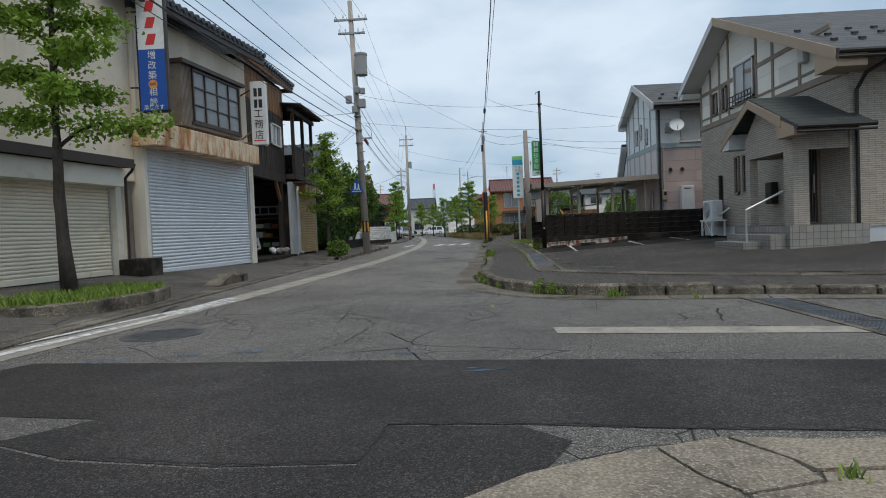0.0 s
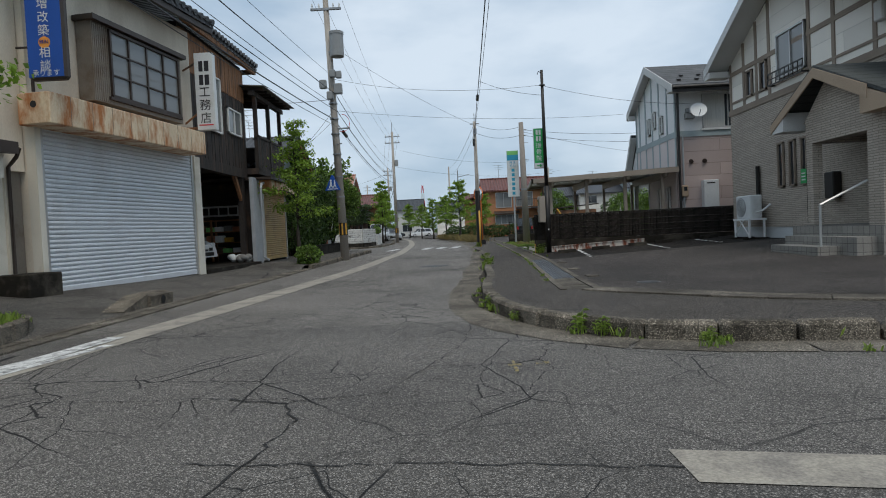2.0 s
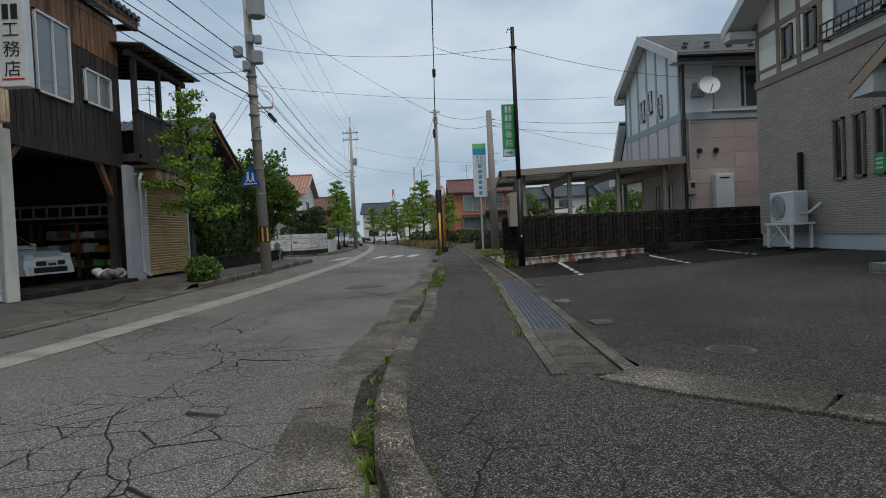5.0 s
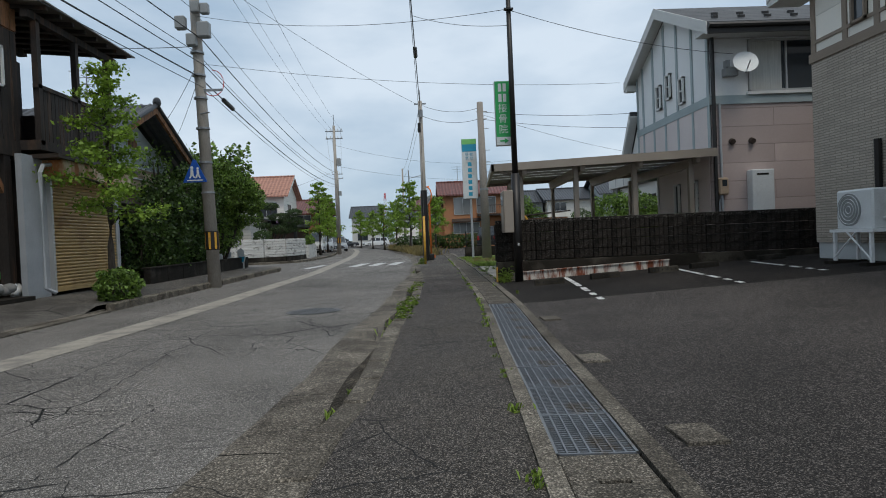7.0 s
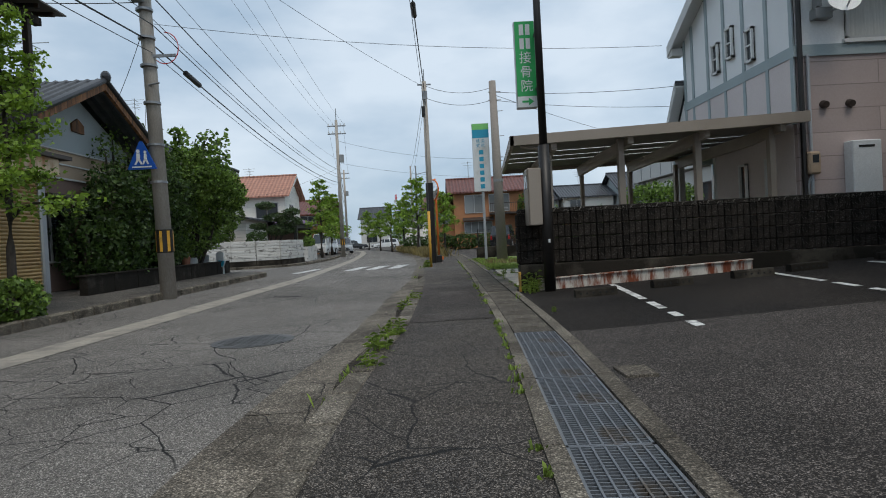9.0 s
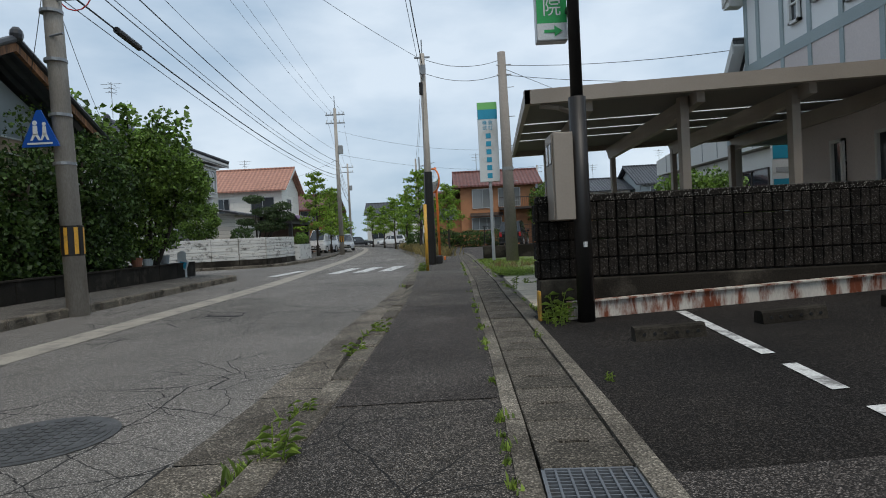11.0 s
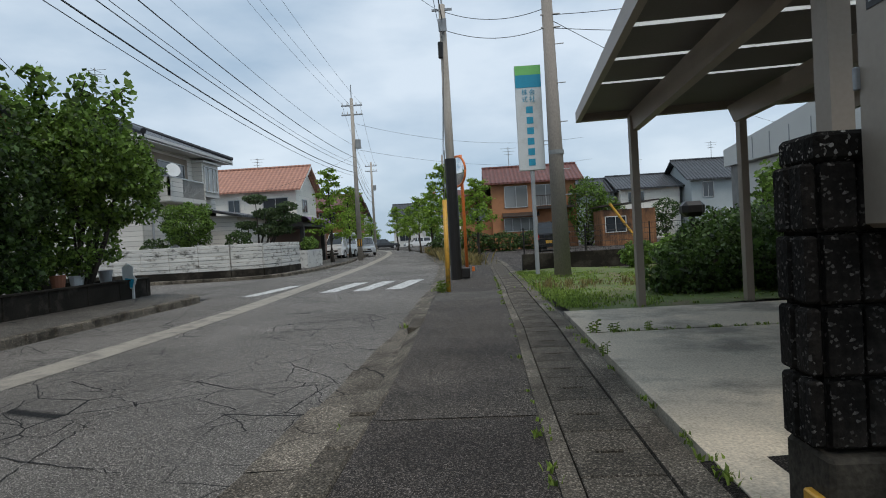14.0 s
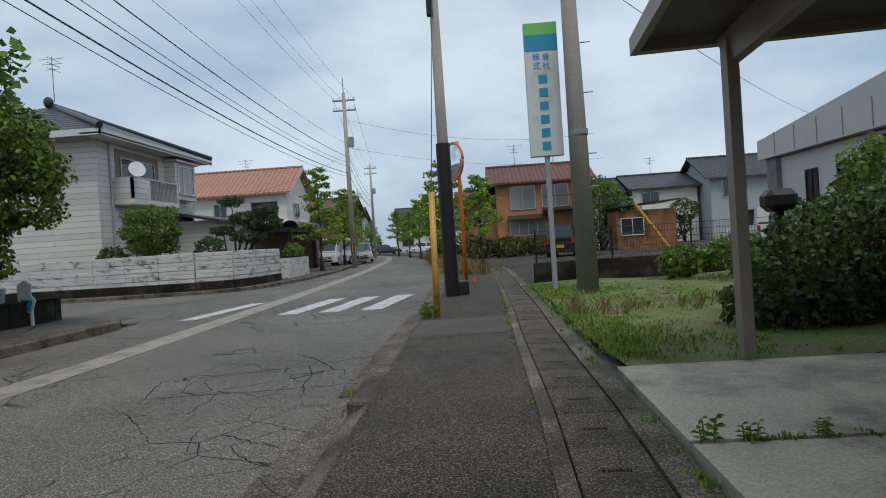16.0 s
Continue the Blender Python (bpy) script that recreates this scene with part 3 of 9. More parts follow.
class G:
    """Collects vertices and faces of one mesh."""

    def __init__(self):
        self.v, self.f = [], []

    def add(self, vs, fs):
        n = len(self.v)
        self.v += [tuple(p) for p in vs]
        self.f += [tuple(n + i for i in q) for q in fs]
        return self

    def hexa(self, p):
        return self.add(p, [(0, 3, 2, 1), (4, 5, 6, 7), (0, 1, 5, 4), (1, 2, 6, 5), (2, 3, 7, 6), (3, 0, 4, 7)])

    def box(self, x0, x1, y0, y1, z0, z1):
        return self.hexa([(x0, y0, z0), (x1, y0, z0), (x1, y1, z0), (x0, y1, z0), (x0, y0, z1), (x1, y0, z1), (x1, y1, z1), (x0, y1, z1)])

    def cbox(self, m, hx, hy, hz, b=0.01):
        """A chamfered box about the pose m."""
        ids, vs = {}, []
        for sx in (-1, 1):
            for sy in (-1, 1):
                for sz in (-1, 1):
                    for a in range(3):
                        h = [hx - b, hy - b, hz - b]
                        h[a] += b
                        ids[sx, sy, sz, a] = len(vs)
                        vs.append(m @ V3((sx * h[0], sy * h[1], sz * h[2])))
        fs = []
        for s in (-1, 1):
            fs += [[ids[s, -1, -1, 0], ids[s, 1, -1, 0], ids[s, 1, 1, 0], ids[s, -1, 1, 0]],
                   [ids[-1, s, -1, 1], ids[1, s, -1, 1], ids[1, s, 1, 1], ids[-1, s, 1, 1]],
                   [ids[-1, -1, s, 2], ids[1, -1, s, 2], ids[1, 1, s, 2], ids[-1, 1, s, 2]]]
            for r in (-1, 1):
                fs += [[ids[s, r, -1, 0], ids[s, r, 1, 0], ids[s, r, 1, 1], ids[s, r, -1, 1]],
                       [ids[s, -1, r, 0], ids[s, 1, r, 0], ids[s, 1, r, 2], ids[s, -1, r, 2]],
                       [ids[-1, s, r, 1], ids[1, s, r, 1], ids[1, s, r, 2], ids[-1, s, r, 2]]]
        for sx in (-1, 1):
            for sy in (-1, 1):
                for sz in (-1, 1):
                    fs.append([ids[sx, sy, sz, a] for a in range(3)])
        return self.add(vs, fs)

    def tube(self, p0, p1, r0, r1=None, n=8, cap=True):
        r1 = r0 if r1 is None else r1
        p0, p1 = V3(p0), V3(p1)
        q = (p1 - p0).to_track_quat("Z", "Y")
        vs = []
        for p, r in ((p0, r0), (p1, r1)):
            for i in range(n):
                a = 2 * math.pi * i / n
                vs.append(p + q @ V3((r * math.cos(a), r * math.sin(a), 0)))
        fs = [(i, (i + 1) % n, n + (i + 1) % n, n + i) for i in range(n)]
        if cap:
            fs += [tuple(range(n))[::-1], tuple(range(n, 2 * n))]
        return self.add(vs, fs)

    def chain(self, pts, r, n=6):
        """A tube along a line of points; r is one radius or one for each point."""
        pts = [V3(p) for p in pts]
        rs = r if isinstance(r, (list, tuple)) else [r] * len(pts)
        vs, fs = [], []
        for i, p in enumerate(pts):
            d = pts[min(i + 1, len(pts) - 1)] - pts[max(i - 1, 0)]
            q = d.to_track_quat("Z", "Y")
            for k in range(n):
                a = 2 * math.pi * k / n
                vs.append(p + q @ V3((rs[i] * math.cos(a), rs[i] * math.sin(a), 0)))
        for i in range(len(pts) - 1):
            for k in range(n):
                fs.append((i * n + k, i * n + (k + 1) % n, (i + 1) * n + (k + 1) % n, (i + 1) * n + k))
        fs += [tuple(range(n))[::-1], tuple(range((len(pts) - 1) * n, len(pts) * n))]
        return self.add(vs, fs)

    def prism(self, pts, z0, z1):
        """An upright prism over a flat outline."""
        n = len(pts)
        vs = [(x, y, z0) for x, y in pts] + [(x, y, z1) for x, y in pts]
        return self.add(vs, [tuple(range(n))[::-1], tuple(range(n, 2 * n))] + [(i, (i + 1) % n, n + (i + 1) % n, n + i) for i in range(n)])

    def prism3(self, pts, off):
        """A slab: a flat outline in space and the same outline moved by off."""
        n, off = len(pts), V3(off)
        vs = [V3(p) for p in pts] + [V3(p) + off for p in pts]
        return self.add(vs, [tuple(range(n))[::-1], tuple(range(n, 2 * n))] + [(i, (i + 1) % n, n + (i + 1) % n, n + i) for i in range(n)])

    def flat(self, pts, z):
        return self.add([(x, y, z) for x, y in pts], [tuple(range(len(pts)))])

    def grid(self, rows):
        """A sheet from rows of points of equal length."""
        n = len(rows[0])
        vs = [p for r in rows for p in r]
        return self.add(vs, [(i * n + k, i * n + k + 1, (i + 1) * n + k + 1, (i + 1) * n + k) for i in range(len(rows) - 1) for k in range(n - 1)])

    def ball(self, c, rx, ry, rz, n=10, m=6):
        vs = [(c[0], c[1], c[2] - rz)]
        for j in range(1, m):
            t = math.pi * j / m
            for i in range(n):
                a = 2 * math.pi * i / n
                vs.append((c[0] + rx * math.sin(t) * math.cos(a), c[1] + ry * math.sin(t) * math.sin(a), c[2] - rz * math.cos(t)))
        vs.append((c[0], c[1], c[2] + rz))
        fs = [(0, 1 + (i + 1) % n, 1 + i) for i in range(n)]
        for j in range(m - 2):
            fs += [(1 + j * n + i, 1 + j * n + (i + 1) % n, 1 + (j + 1) * n + (i + 1) % n, 1 + (j + 1) * n + i) for i in range(n)]
        k = len(vs) - 1
        fs += [(k, k - n + i, k - n + (i + 1) % n) for i in range(n)]
        return self.add(vs, fs)

    def mesh(self, name, material, smooth=False):
        me = bpy.data.meshes.new(name)
        me.from_pydata(self.v, [], self.f)
        me.materials.append(material)
        if smooth:
            me.polygons.foreach_set("use_smooth", [True] * len(me.polygons))
        me.update()
        return me


def thing(name, at, label, category, group="", kind=""):
    """An empty at the thing's base, to carry its parts."""
    ob = new(name)
    ob.empty_display_size = 0.2
    ob.matrix_basis = Matrix.Translation(at)
    WORLD_OF[ob.name] = ob.matrix_basis.copy()
    return tagged(ob, label, category, group, kind)


def part(name, g, material, parent=None, label="", smooth=False):
    """One mesh object in world coordinates, under a thing or a part."""
    ob = new(name, g.mesh(name, material, smooth))
    WORLD_OF[ob.name] = Matrix.Identity(4)
    if parent is not None:
        ob.parent = parent
        ob.matrix_parent_inverse = WORLD_OF[parent.name].inverted()
    if label:
        ob["label"] = label
    return ob


def whole(name, g, material, label, category="", group="", kind="", smooth=False):
    """A thing that is one mesh."""
    return tagged(part(name, g, material, smooth=smooth), label, category, group, kind)


def piece(name, me, m, parent):
    """A piece that shares its mesh with others alike."""
    ob = new(name, me)
    ob.matrix_basis = m
    ob.parent = parent
    ob.matrix_parent_inverse = WORLD_OF[parent.name].inverted()
    return ob


def turn(ob, m):
    """Moves a whole thing by m, a pose about the world's origin."""
    ob.matrix_basis = m @ ob.matrix_basis
    return ob


def smooth_line(pts, step):
    """Points at even steps along a smooth line through the given ones."""
    P = [V3((*p, 0)) for p in pts]
    P = [2 * P[0] - P[1]] + P + [2 * P[-1] - P[-2]]
    fine = []
    for i in range(1, len(P) - 2):
        a, b, c, d = P[i - 1:i + 3]
        for k in range(20):
            t = k / 20
            fine.append(0.5 * (2 * b + (c - a) * t + (2 * a - 5 * b + 4 * c - d) * t * t + (3 * b - a - 3 * c + d) * t ** 3))
    fine.append(P[-2])
    out, left = [fine[0]], step
    for a, b in zip(fine, fine[1:]):
        d = (b - a).length
        while d >= left:
            a = a + (b - a) * (left / d)
            d -= left
            out.append(a.copy())
            left = step
        left -= d
    return [(p.x, p.y) for p in out]


def offset(line, d):
    """The line moved sideways by d, to the right of its way."""
    out = []
    for i, (x, y) in enumerate(line):
        x0, y0 = line[max(i - 1, 0)]
        x1, y1 = line[min(i + 1, len(line) - 1)]
        n = math.hypot(x1 - x0, y1 - y0) or 1
        out.append((x + d * (y1 - y0) / n, y - d * (x1 - x0) / n))
    return out


def lerp(tab, y):
    """Value at y from a table of (y, value)."""
    for (a, u), (b, w) in zip(tab, tab[1:]):
        if y <= b:
            return u + (w - u) * max(0.0, (y - a)) / (b - a)
    return tab[-1][1]


# ---- ground, road, pavements ----
ground = whole("ground", G().flat([(-1500, -600), (1500, -600), (1500, 2500), (-1500, 2500)], -0.06), M_SOILGRD, "bare soil and low growth reaching the horizon", "ground", kind="structure")
road = whole("road", G().grid([[(x, y, 0) for x in range(-60, 61, 6)] for y in range(-50, 11, 6)]), M_ROAD, "worn grey asphalt street with fine cracks", "road", kind="structure")

whole("road", G().grid([[(x, y, 0) for x in range(-60, 61, 6)] for y in range(10, 261, 5)]), M_ROADFAR, "paler worn asphalt street running into the bend", "road", kind="structure")

KERB_R = smooth_line([(9.5, 6.1), (7, 6.75), (5.2, 7.35), (4.2, 7.75), (3.4, 8.0), (2.6, 8.16), (2.0, 8.28), (1.5, 8.5), (1.06, 8.88), (0.74, 9.3), (0.5, 9.85), (0.34, 10.5), (0.27, 11.3), (0.26, 12.4), (0.34, 14.0), (0.46, 15.0),
                      (0.54, 17.7), (0.64, 19.2), (0.72, 20.5), (0.77, 22), (0.81, 25), (0.84, 27), (0.8, 29), (0.76, 31), (0.74, 33), (0.8, 35.5), (0.8, 38), (0.72, 42), (0.45, 48), (-0.2, 54), (-1.2, 62), (-2.6, 72), (-5, 85), (-9, 100), (-16, 120)], 0.6)
LID_L = [(10, 1.2), (11.6, 1.33), (13.3, 1.4), (14.7, 1.5), (16.2, 1.58), (18, 1.7), (19.6, 1.8), (21.75, 1.87), (23.5, 1.92), (25.2, 1.955), (27, 2.0), (28.7, 2.06), (32, 2.09), (34, 2.14), (45, 2.2), (60, 1.4)]
WALK_Z, LIDW = 0.10, 0.37


def parking_z(x, y):
    return 0.105 + 0.045 * max(0.0, x - 2.6) * min(1.0, max(0.0, (y - 8.0) / 8.0))


inner = offset(KERB_R, 0.15)
lidline = [(lerp(LID_L, y), y) for y in [12.4 + 0.6 * i for i in range(80)]]
front_lids = smooth_line([(1.45, 12.3), (1.75, 11.55), (2.55, 10.75), (3.35, 10.0), (5.3, 9.0), (9.4, 7.7)], 0.6)
walk_poly = [p for p in inner if p[1] < 59.9] + lidline[::-1] + front_lids
part_walk = whole("pavement", G().flat(walk_poly, WALK_Z), M_WALK, "patched dark asphalt footpath with worn surface", "pavement", kind="structure")
# street side beyond the lids and past the corner lot
whole("pavement", G().flat([p for p in inner if p[1] > 59.3] + [(30, 120), (30, 59.4)], WALK_Z - 0.02), M_WALK, "grey asphalt verge along the far street", "pavement", kind="structure")

GUTTER_W = [(8, 0.42), (10, 0.46), (11.3, 0.52), (20, 0.5), (25, 0.42), (27, 0.34), (29.5, 0.17), (35, 0.17), (40, 0.3), (60, 0.4)]
gut_out = [offset(KERB_R, -lerp(GUTTER_W, p[1]))[k] for k, p in enumerate(KERB_R)]
def walk_relay(y0, y1, material, label):
    ys_ = [y0 + (y1 - y0) * k / 12 for k in range(13)]
    xs_ = [min(inner, key=lambda p: abs(p[1] - y) if p[0] < 3 and p[1] > 9 else 99)[0] + 0.03 for y in ys_]
    whole("footpath_relay", G().grid([[(x, y + 0.03 * math.sin(y0 * 9), WALK_Z + 0.005) for x, y in zip(xs_, ys_)], [(lerp(LID_L, y) - 0.01, y, WALK_Z + 0.005) for y in ys_]]), material, label, "pavement", kind="structure")


walk_relay(20.7, 25.35, M_WALKDK, "darker relaid stretch of asphalt footpath")
walk_relay(25.38, 31.9, M_WALKDK2, "coarse dark relaid asphalt footpath with a cut seam")
walk_relay(31.95, 33.4, M_WALKPALE, "pale grey patch across the asphalt footpath")
gutter = thing("gutter", (0.4, 12, 0), "weathered concrete gutter apron in cracked sections", "gutter", kind="structure")
random.seed(3)
for i in range(0, len(KERB_R) - 1, 2):
    j = min(i + 2, len(KERB_R) - 1)
    if KERB_R[i][1] > 60:
        break
    idx = list(range(i, j + 1))
    rag = [random.uniform(-0.025, 0.025) for _ in idx]
    a, b = [(gut_out[k][0] + r, gut_out[k][1]) for k, r in zip(idx, rag)], [KERB_R[k] for k in idx]
    a[-1] = (a[-1][0] + (a[-2][0] - a[-1][0]) * 0.03, a[-1][1] + (a[-2][1] - a[-1][1]) * 0.03)
    mid = [((x0 + x1) / 2, (y0 + y1) / 2) for (x0, y0), (x1, y1) in zip(a, b)]
    part("section", G().grid([[(x, y, 0.006) for x, y in a], [(x, y, 0.012) for x, y in mid], [(x, y, 0.004 if y < 24 else 0.02) for x, y in b]]), M_GUTTER if KERB_R[i][1] < 12.5 else M_GUTTERDK, gutter)
silt_a, silt_b = [], []
for k, (x, y) in enumerate(KERB_R):
    if 10.4 < y < 25:
        w = 0.1 + 0.07 * math.sin(y * 1.7) + random.uniform(-0.03, 0.03)
        silt_a.append((offset(KERB_R, -max(0.03, w))[k]))
        silt_b.append((offset(KERB_R, 0.02)[k]))
part("silt", G().grid([[(x, y, 0.0145) for x, y in silt_a], [(x, y, 0.0145) for x, y in silt_b]]), M_SILT, gutter, "dark damp silt along the kerb's foot")
# where the kerb drops, the concrete edge slopes up to the footpath
DROPS = [k for k, p in enumerate(KERB_R) if 25.6 < p[1] < 61 and not 28.6 < p[1] < 31.2]
inner_edge = offset(KERB_R, 0.16)
for k in DROPS:
    if k + 1 < len(KERB_R):
        part("dropped_edge", G().grid([[(*KERB_R[q], 0.019) for q in (k, k + 1)], [(*inner_edge[q], WALK_Z + 0.003) for q in (k, k + 1)]]), M_GUTTER, gutter)

kerb = thing("kerb", (0.4, 10, 0), "rough weathered concrete kerb stones along the corner", "kerb", kind="structure")
random.seed(4)
for i in range(len(KERB_R) - 1):
    (x0, y0), (x1, y1) = KERB_R[i], KERB_R[i + 1]
    if y0 > 60:
        break
    if i in DROPS:
        continue
    low = x0 > 3.3
    tall = 0.112 if low else (0.16 if y0 < 11.6 else 0.112)
    L = math.hypot(x1 - x0, y1 - y0)
    jit = random.uniform(-0.006, 0.006)
    m = pose((x0 + x1) / 2, (y0 + y1) / 2, tall / 2 - 0.02 + jit, 0, random.uniform(-1, 1), math.degrees(math.atan2(y1 - y0, x1 - x0))) @ Matrix.Translation((0, -0.085, 0))
    stone = M_KERB if y0 < 11.6 else M_GUTTER
    part("kerb_stone", G().cbox(m, L / 2 - 0.012, 0.085, tall / 2 + 0.02, 0.03 if y0 < 11.6 else 0.014), stone, kerb)

# side drain with slotted lids, its edge strips and steel gratings
drain = thing("side_drain", (2.0, 20, 0.05), "roadside drain of slotted concrete lids and steel gratings", "drain", kind="structure")
LIDS = [(lerp(LID_L, y), y) for y in [11.85 + 0.6 * i for i in range(61)]]
lid_g = G()
for k in (-1, 1):
    lid_g.cbox(pose(0, k * 0.157, 0), LIDW / 2 - 0.006, 0.138, 0.035, 0.006)
lid_g.cbox(pose(-0.122, 0, -0.001), 0.056, 0.0195, 0.034, 0.001).cbox(pose(0.122, 0, -0.001), 0.056, 0.0195, 0.034, 0.001)
LID_MESH = lid_g.mesh("lid", M_LID)
gr = G()
for i in range(19):
    gr.box(-LIDW / 2 + 0.012, LIDW / 2 - 0.012, -0.288 + i * 0.0312, -0.2815 + i * 0.0312, -0.03, 0.027)
for i in range(6):
    gx = -LIDW / 2 + 0.055 + i * (LIDW - 0.11) / 5
    gr.box(gx - 0.0045, gx + 0.0045, -0.29, 0.29, 0.0, 0.031)
gr.box(-LIDW / 2, -LIDW / 2 + 0.014, -0.298, 0.298, -0.03, 0.032).box(LIDW / 2 - 0.014, LIDW / 2, -0.298, 0.298, -0.03, 0.032)
gr.box(-LIDW / 2, LIDW / 2, -0.298, -0.286, -0.03, 0.032).box(-LIDW / 2, LIDW / 2, 0.286, 0.298, -0.03, 0.032)
GRATE_MESH = gr.mesh("grating", M_GRATE)
for i, ((x0, y0), (x1, y1)) in enumerate(zip(LIDS, LIDS[1:])):
    ang = math.degrees(math.atan2(y1 - y0, x1 - x0)) - 90
    m = pose((x0 + x1) / 2 + LIDW / 2 + 0.095, (y0 + y1) / 2, 0.07 + random.uniform(-0.003, 0.003), random.uniform(-0.4, 0.4), 0, ang)
    grate = 13.2 < y0 < 19.3
    piece("grating" if grate else "lid", GRATE_MESH if grate else LID_MESH, m, drain)
lids_l = [(x, y) for x, y in LIDS]
part("channel", G().grid([[(x + 0.06, y, 0.012) for x, y in lids_l], [(x + LIDW + 0.12, y, 0.012) for x, y in lids_l]]), M_DARKHOLE, drain)
for i in range(0, len(LIDS) - 2, 2):
    (x0, y0), (x1, y1) = LIDS[i], LIDS[i + 2]
    for d, w in ((0.0, 0.09), (LIDW + 0.1, 0.1 if y0 < 23.8 else 0.16)):
        part("edge_strip", G().hexa([(x0 + d, y0 + 0.006, -0.02), (x0 + d + w, y0 + 0.006, -0.02), (x1 + d + w, y1, -0.02), (x1 + d, y1, -0.02),
                                     (x0 + d, y0 + 0.006, 0.113), (x0 + d + w, y0 + 0.006, 0.113), (x1 + d + w, y1, 0.113), (x1 + d, y1, 0.113)]), M_GUTTER, drain)
drain2 = thing("frontage_drain", (4, 9.6, 0.05), "narrow concrete lid drain along the parking lot's front", "drain", kind="structure")
FL = offset(front_lids, -0.02)
for i in range(len(FL) - 1):
    (x0, y0), (x1, y1) = FL[i], FL[i + 1]
    if y0 > 11.9:
        continue
    m = pose((x0 + x1) / 2, (y0 + y1) / 2, 0.088 + random.uniform(-0.003, 0.003), 0, 0, math.degrees(math.atan2(y1 - y0, x1 - x0)))
    part("lid", G().cbox(m @ Matrix.Translation((0, 0.2, 0)), 0.292, 0.17, 0.03, 0.006), M_LID, drain2)
    part("edge_strip", G().cbox(m @ Matrix.Translation((0, -0.03, 0)), 0.295, 0.05, 0.035, 0.006), M_GUTTER, drain2)

# parking lot, which rises towards the houses
LOT_X = [(8.05, 9.4)] + [(y, x) for x, y in offset(front_lids, -0.36)[::-1] if y < 12.2] + [(y, lerp(LID_L, y) + LIDW + 0.19) for y in (12.6, 14, 16, 20, 22, 24.5)]
rows = []
for i in range(40):
    y = 8.2 + i * 0.42
    x0 = lerp(LOT_X, y)
    rows.append([(x0 + (22 - x0) * (k / 24) ** 1.3, y, parking_z(x0 + (22 - x0) * (k / 24) ** 1.3, y) + 0.001) for k in range(25)])
# from this row to the block wall the lot takes the darker asphalt colour
DARK_ROW = 28
lot = whole("parking_lot", G().grid(rows[:DARK_ROW]), M_PARK, "dark coarse asphalt parking lot rising towards the house", "parking lot", kind="structure")
whole("parking_lot", G().grid(rows[DARK_ROW - 1:]), M_PARKDK, "blackish asphalt stretch before the block wall", "parking lot", kind="structure")
whole("pavement", G().flat([(5, 7.2), (9.4, 6.0), (22, 3.0), (22, 8.3), (9.4, 8.3), (6.7, 8.45)], 0.08), M_WALK, "dark asphalt frontage strip", "pavement", kind="structure")

whole("pavement", G().flat([(1.35, 11.5), (3.1, 10.7), (3.1, 13.4), (1.6, 13.4)], 0.008), M_WALK, "dark asphalt bed at the drain corner", "pavement", kind="structure")
whole("pavement", G().flat([(2.0, 11.6), (3.0, 10.9), (3.2, 12.8), (2.06, 12.9)], 0.094), M_PARK, "coarse asphalt fill at the drain corner", "pavement", kind="structure")

# carport apron of concrete bays, grass lot, farther lots
apron = thing("apron", (5, 27, 0.1), "pale stained concrete apron in two bays", "driveway", kind="structure")
for y0, y1 in ((24.0, 28.0), (28.05, 29.78)):
    part("bay", G().prism([(2.62 + 0.025 * (y0 - 24), y0), (8.0, y0), (8.0, y1), (2.62 + 0.025 * (y1 - 24), y1)], 0.0, 0.118), M_APRON, apron)
grass_lot = whole("grass_lot", G().grid([[(x, y, 0.12 + 0.03 * math.sin(x * 1.7 + y)) for x in [2.85 + 0.5 * i for i in range(25)]] for y in [29.78 + 0.475 * i for i in range(20)]]), M_MOSS, "small vacant lot of turf and weeds", "grass lot", kind="structure")
whole("lot", G().flat([(2.3, 39), (60, 36), (60, 62), (2.0, 62)], 0.1), M_PARK, "grey asphalt car park beyond the low wall", "car park", kind="structure")
whole("ground_strip", G().flat([(7.9, 24), (60, 24), (60, 39), (2.9, 39.2), (2.9, 38.8), (8.0, 30.3)], 0.095), M_SOILGRD, "bare soil behind the carport", "ground", kind="structure")

# left pavement, rising towards the fronts
rows = []
for i in range(90):
    y = -6 + i * 0.475
    xk = -4.85 if y < 30 else -4.75
    zk = 0.02 if y < 21.8 else 0.12
    rows.append([(xk + (-12.0 - xk) * k / 10, y, zk + (0.27 - zk) * min(1, k / 4)) for k in range(11)])
whole("pavement", G().grid(rows), M_WALKLEFT, "grey asphalt pavement with a sloped crossing", "pavement", kind="structure")
KERB_L = [(-4.62, 22.2 + 0.6 * i) for i in range(20)] + smooth_line([(-4.62, 34.2), (-4.55, 35.0), (-4.75, 35.7), (-5.3, 36.2), (-6.5, 36.5), (-12, 36.9), (-24, 37.4)], 0.6)[1:]
kerb_l = thing("kerb", (-4.6, 28, 0), "dark weathered kerb stones beside the pole", "kerb", kind="structure")
for (x0, y0), (x1, y1) in zip(KERB_L, KERB_L[1:]):
    L = math.hypot(x1 - x0, y1 - y0)
    m = pose((x0 + x1) / 2, (y0 + y1) / 2, 0.06 + random.uniform(-0.006, 0.006), 0, 0, math.degrees(math.atan2(y1 - y0, x1 - x0))) @ Matrix.Translation((0, 0.08, 0))
    part("kerb_stone", G().cbox(m, L / 2 - 0.006, 0.085, 0.085, 0.02), M_KERB, kerb_l)
gut_l = thing("gutter", (-4.7, 14, 0), "low concrete gutter slabs with dark joints", "gutter", kind="structure")
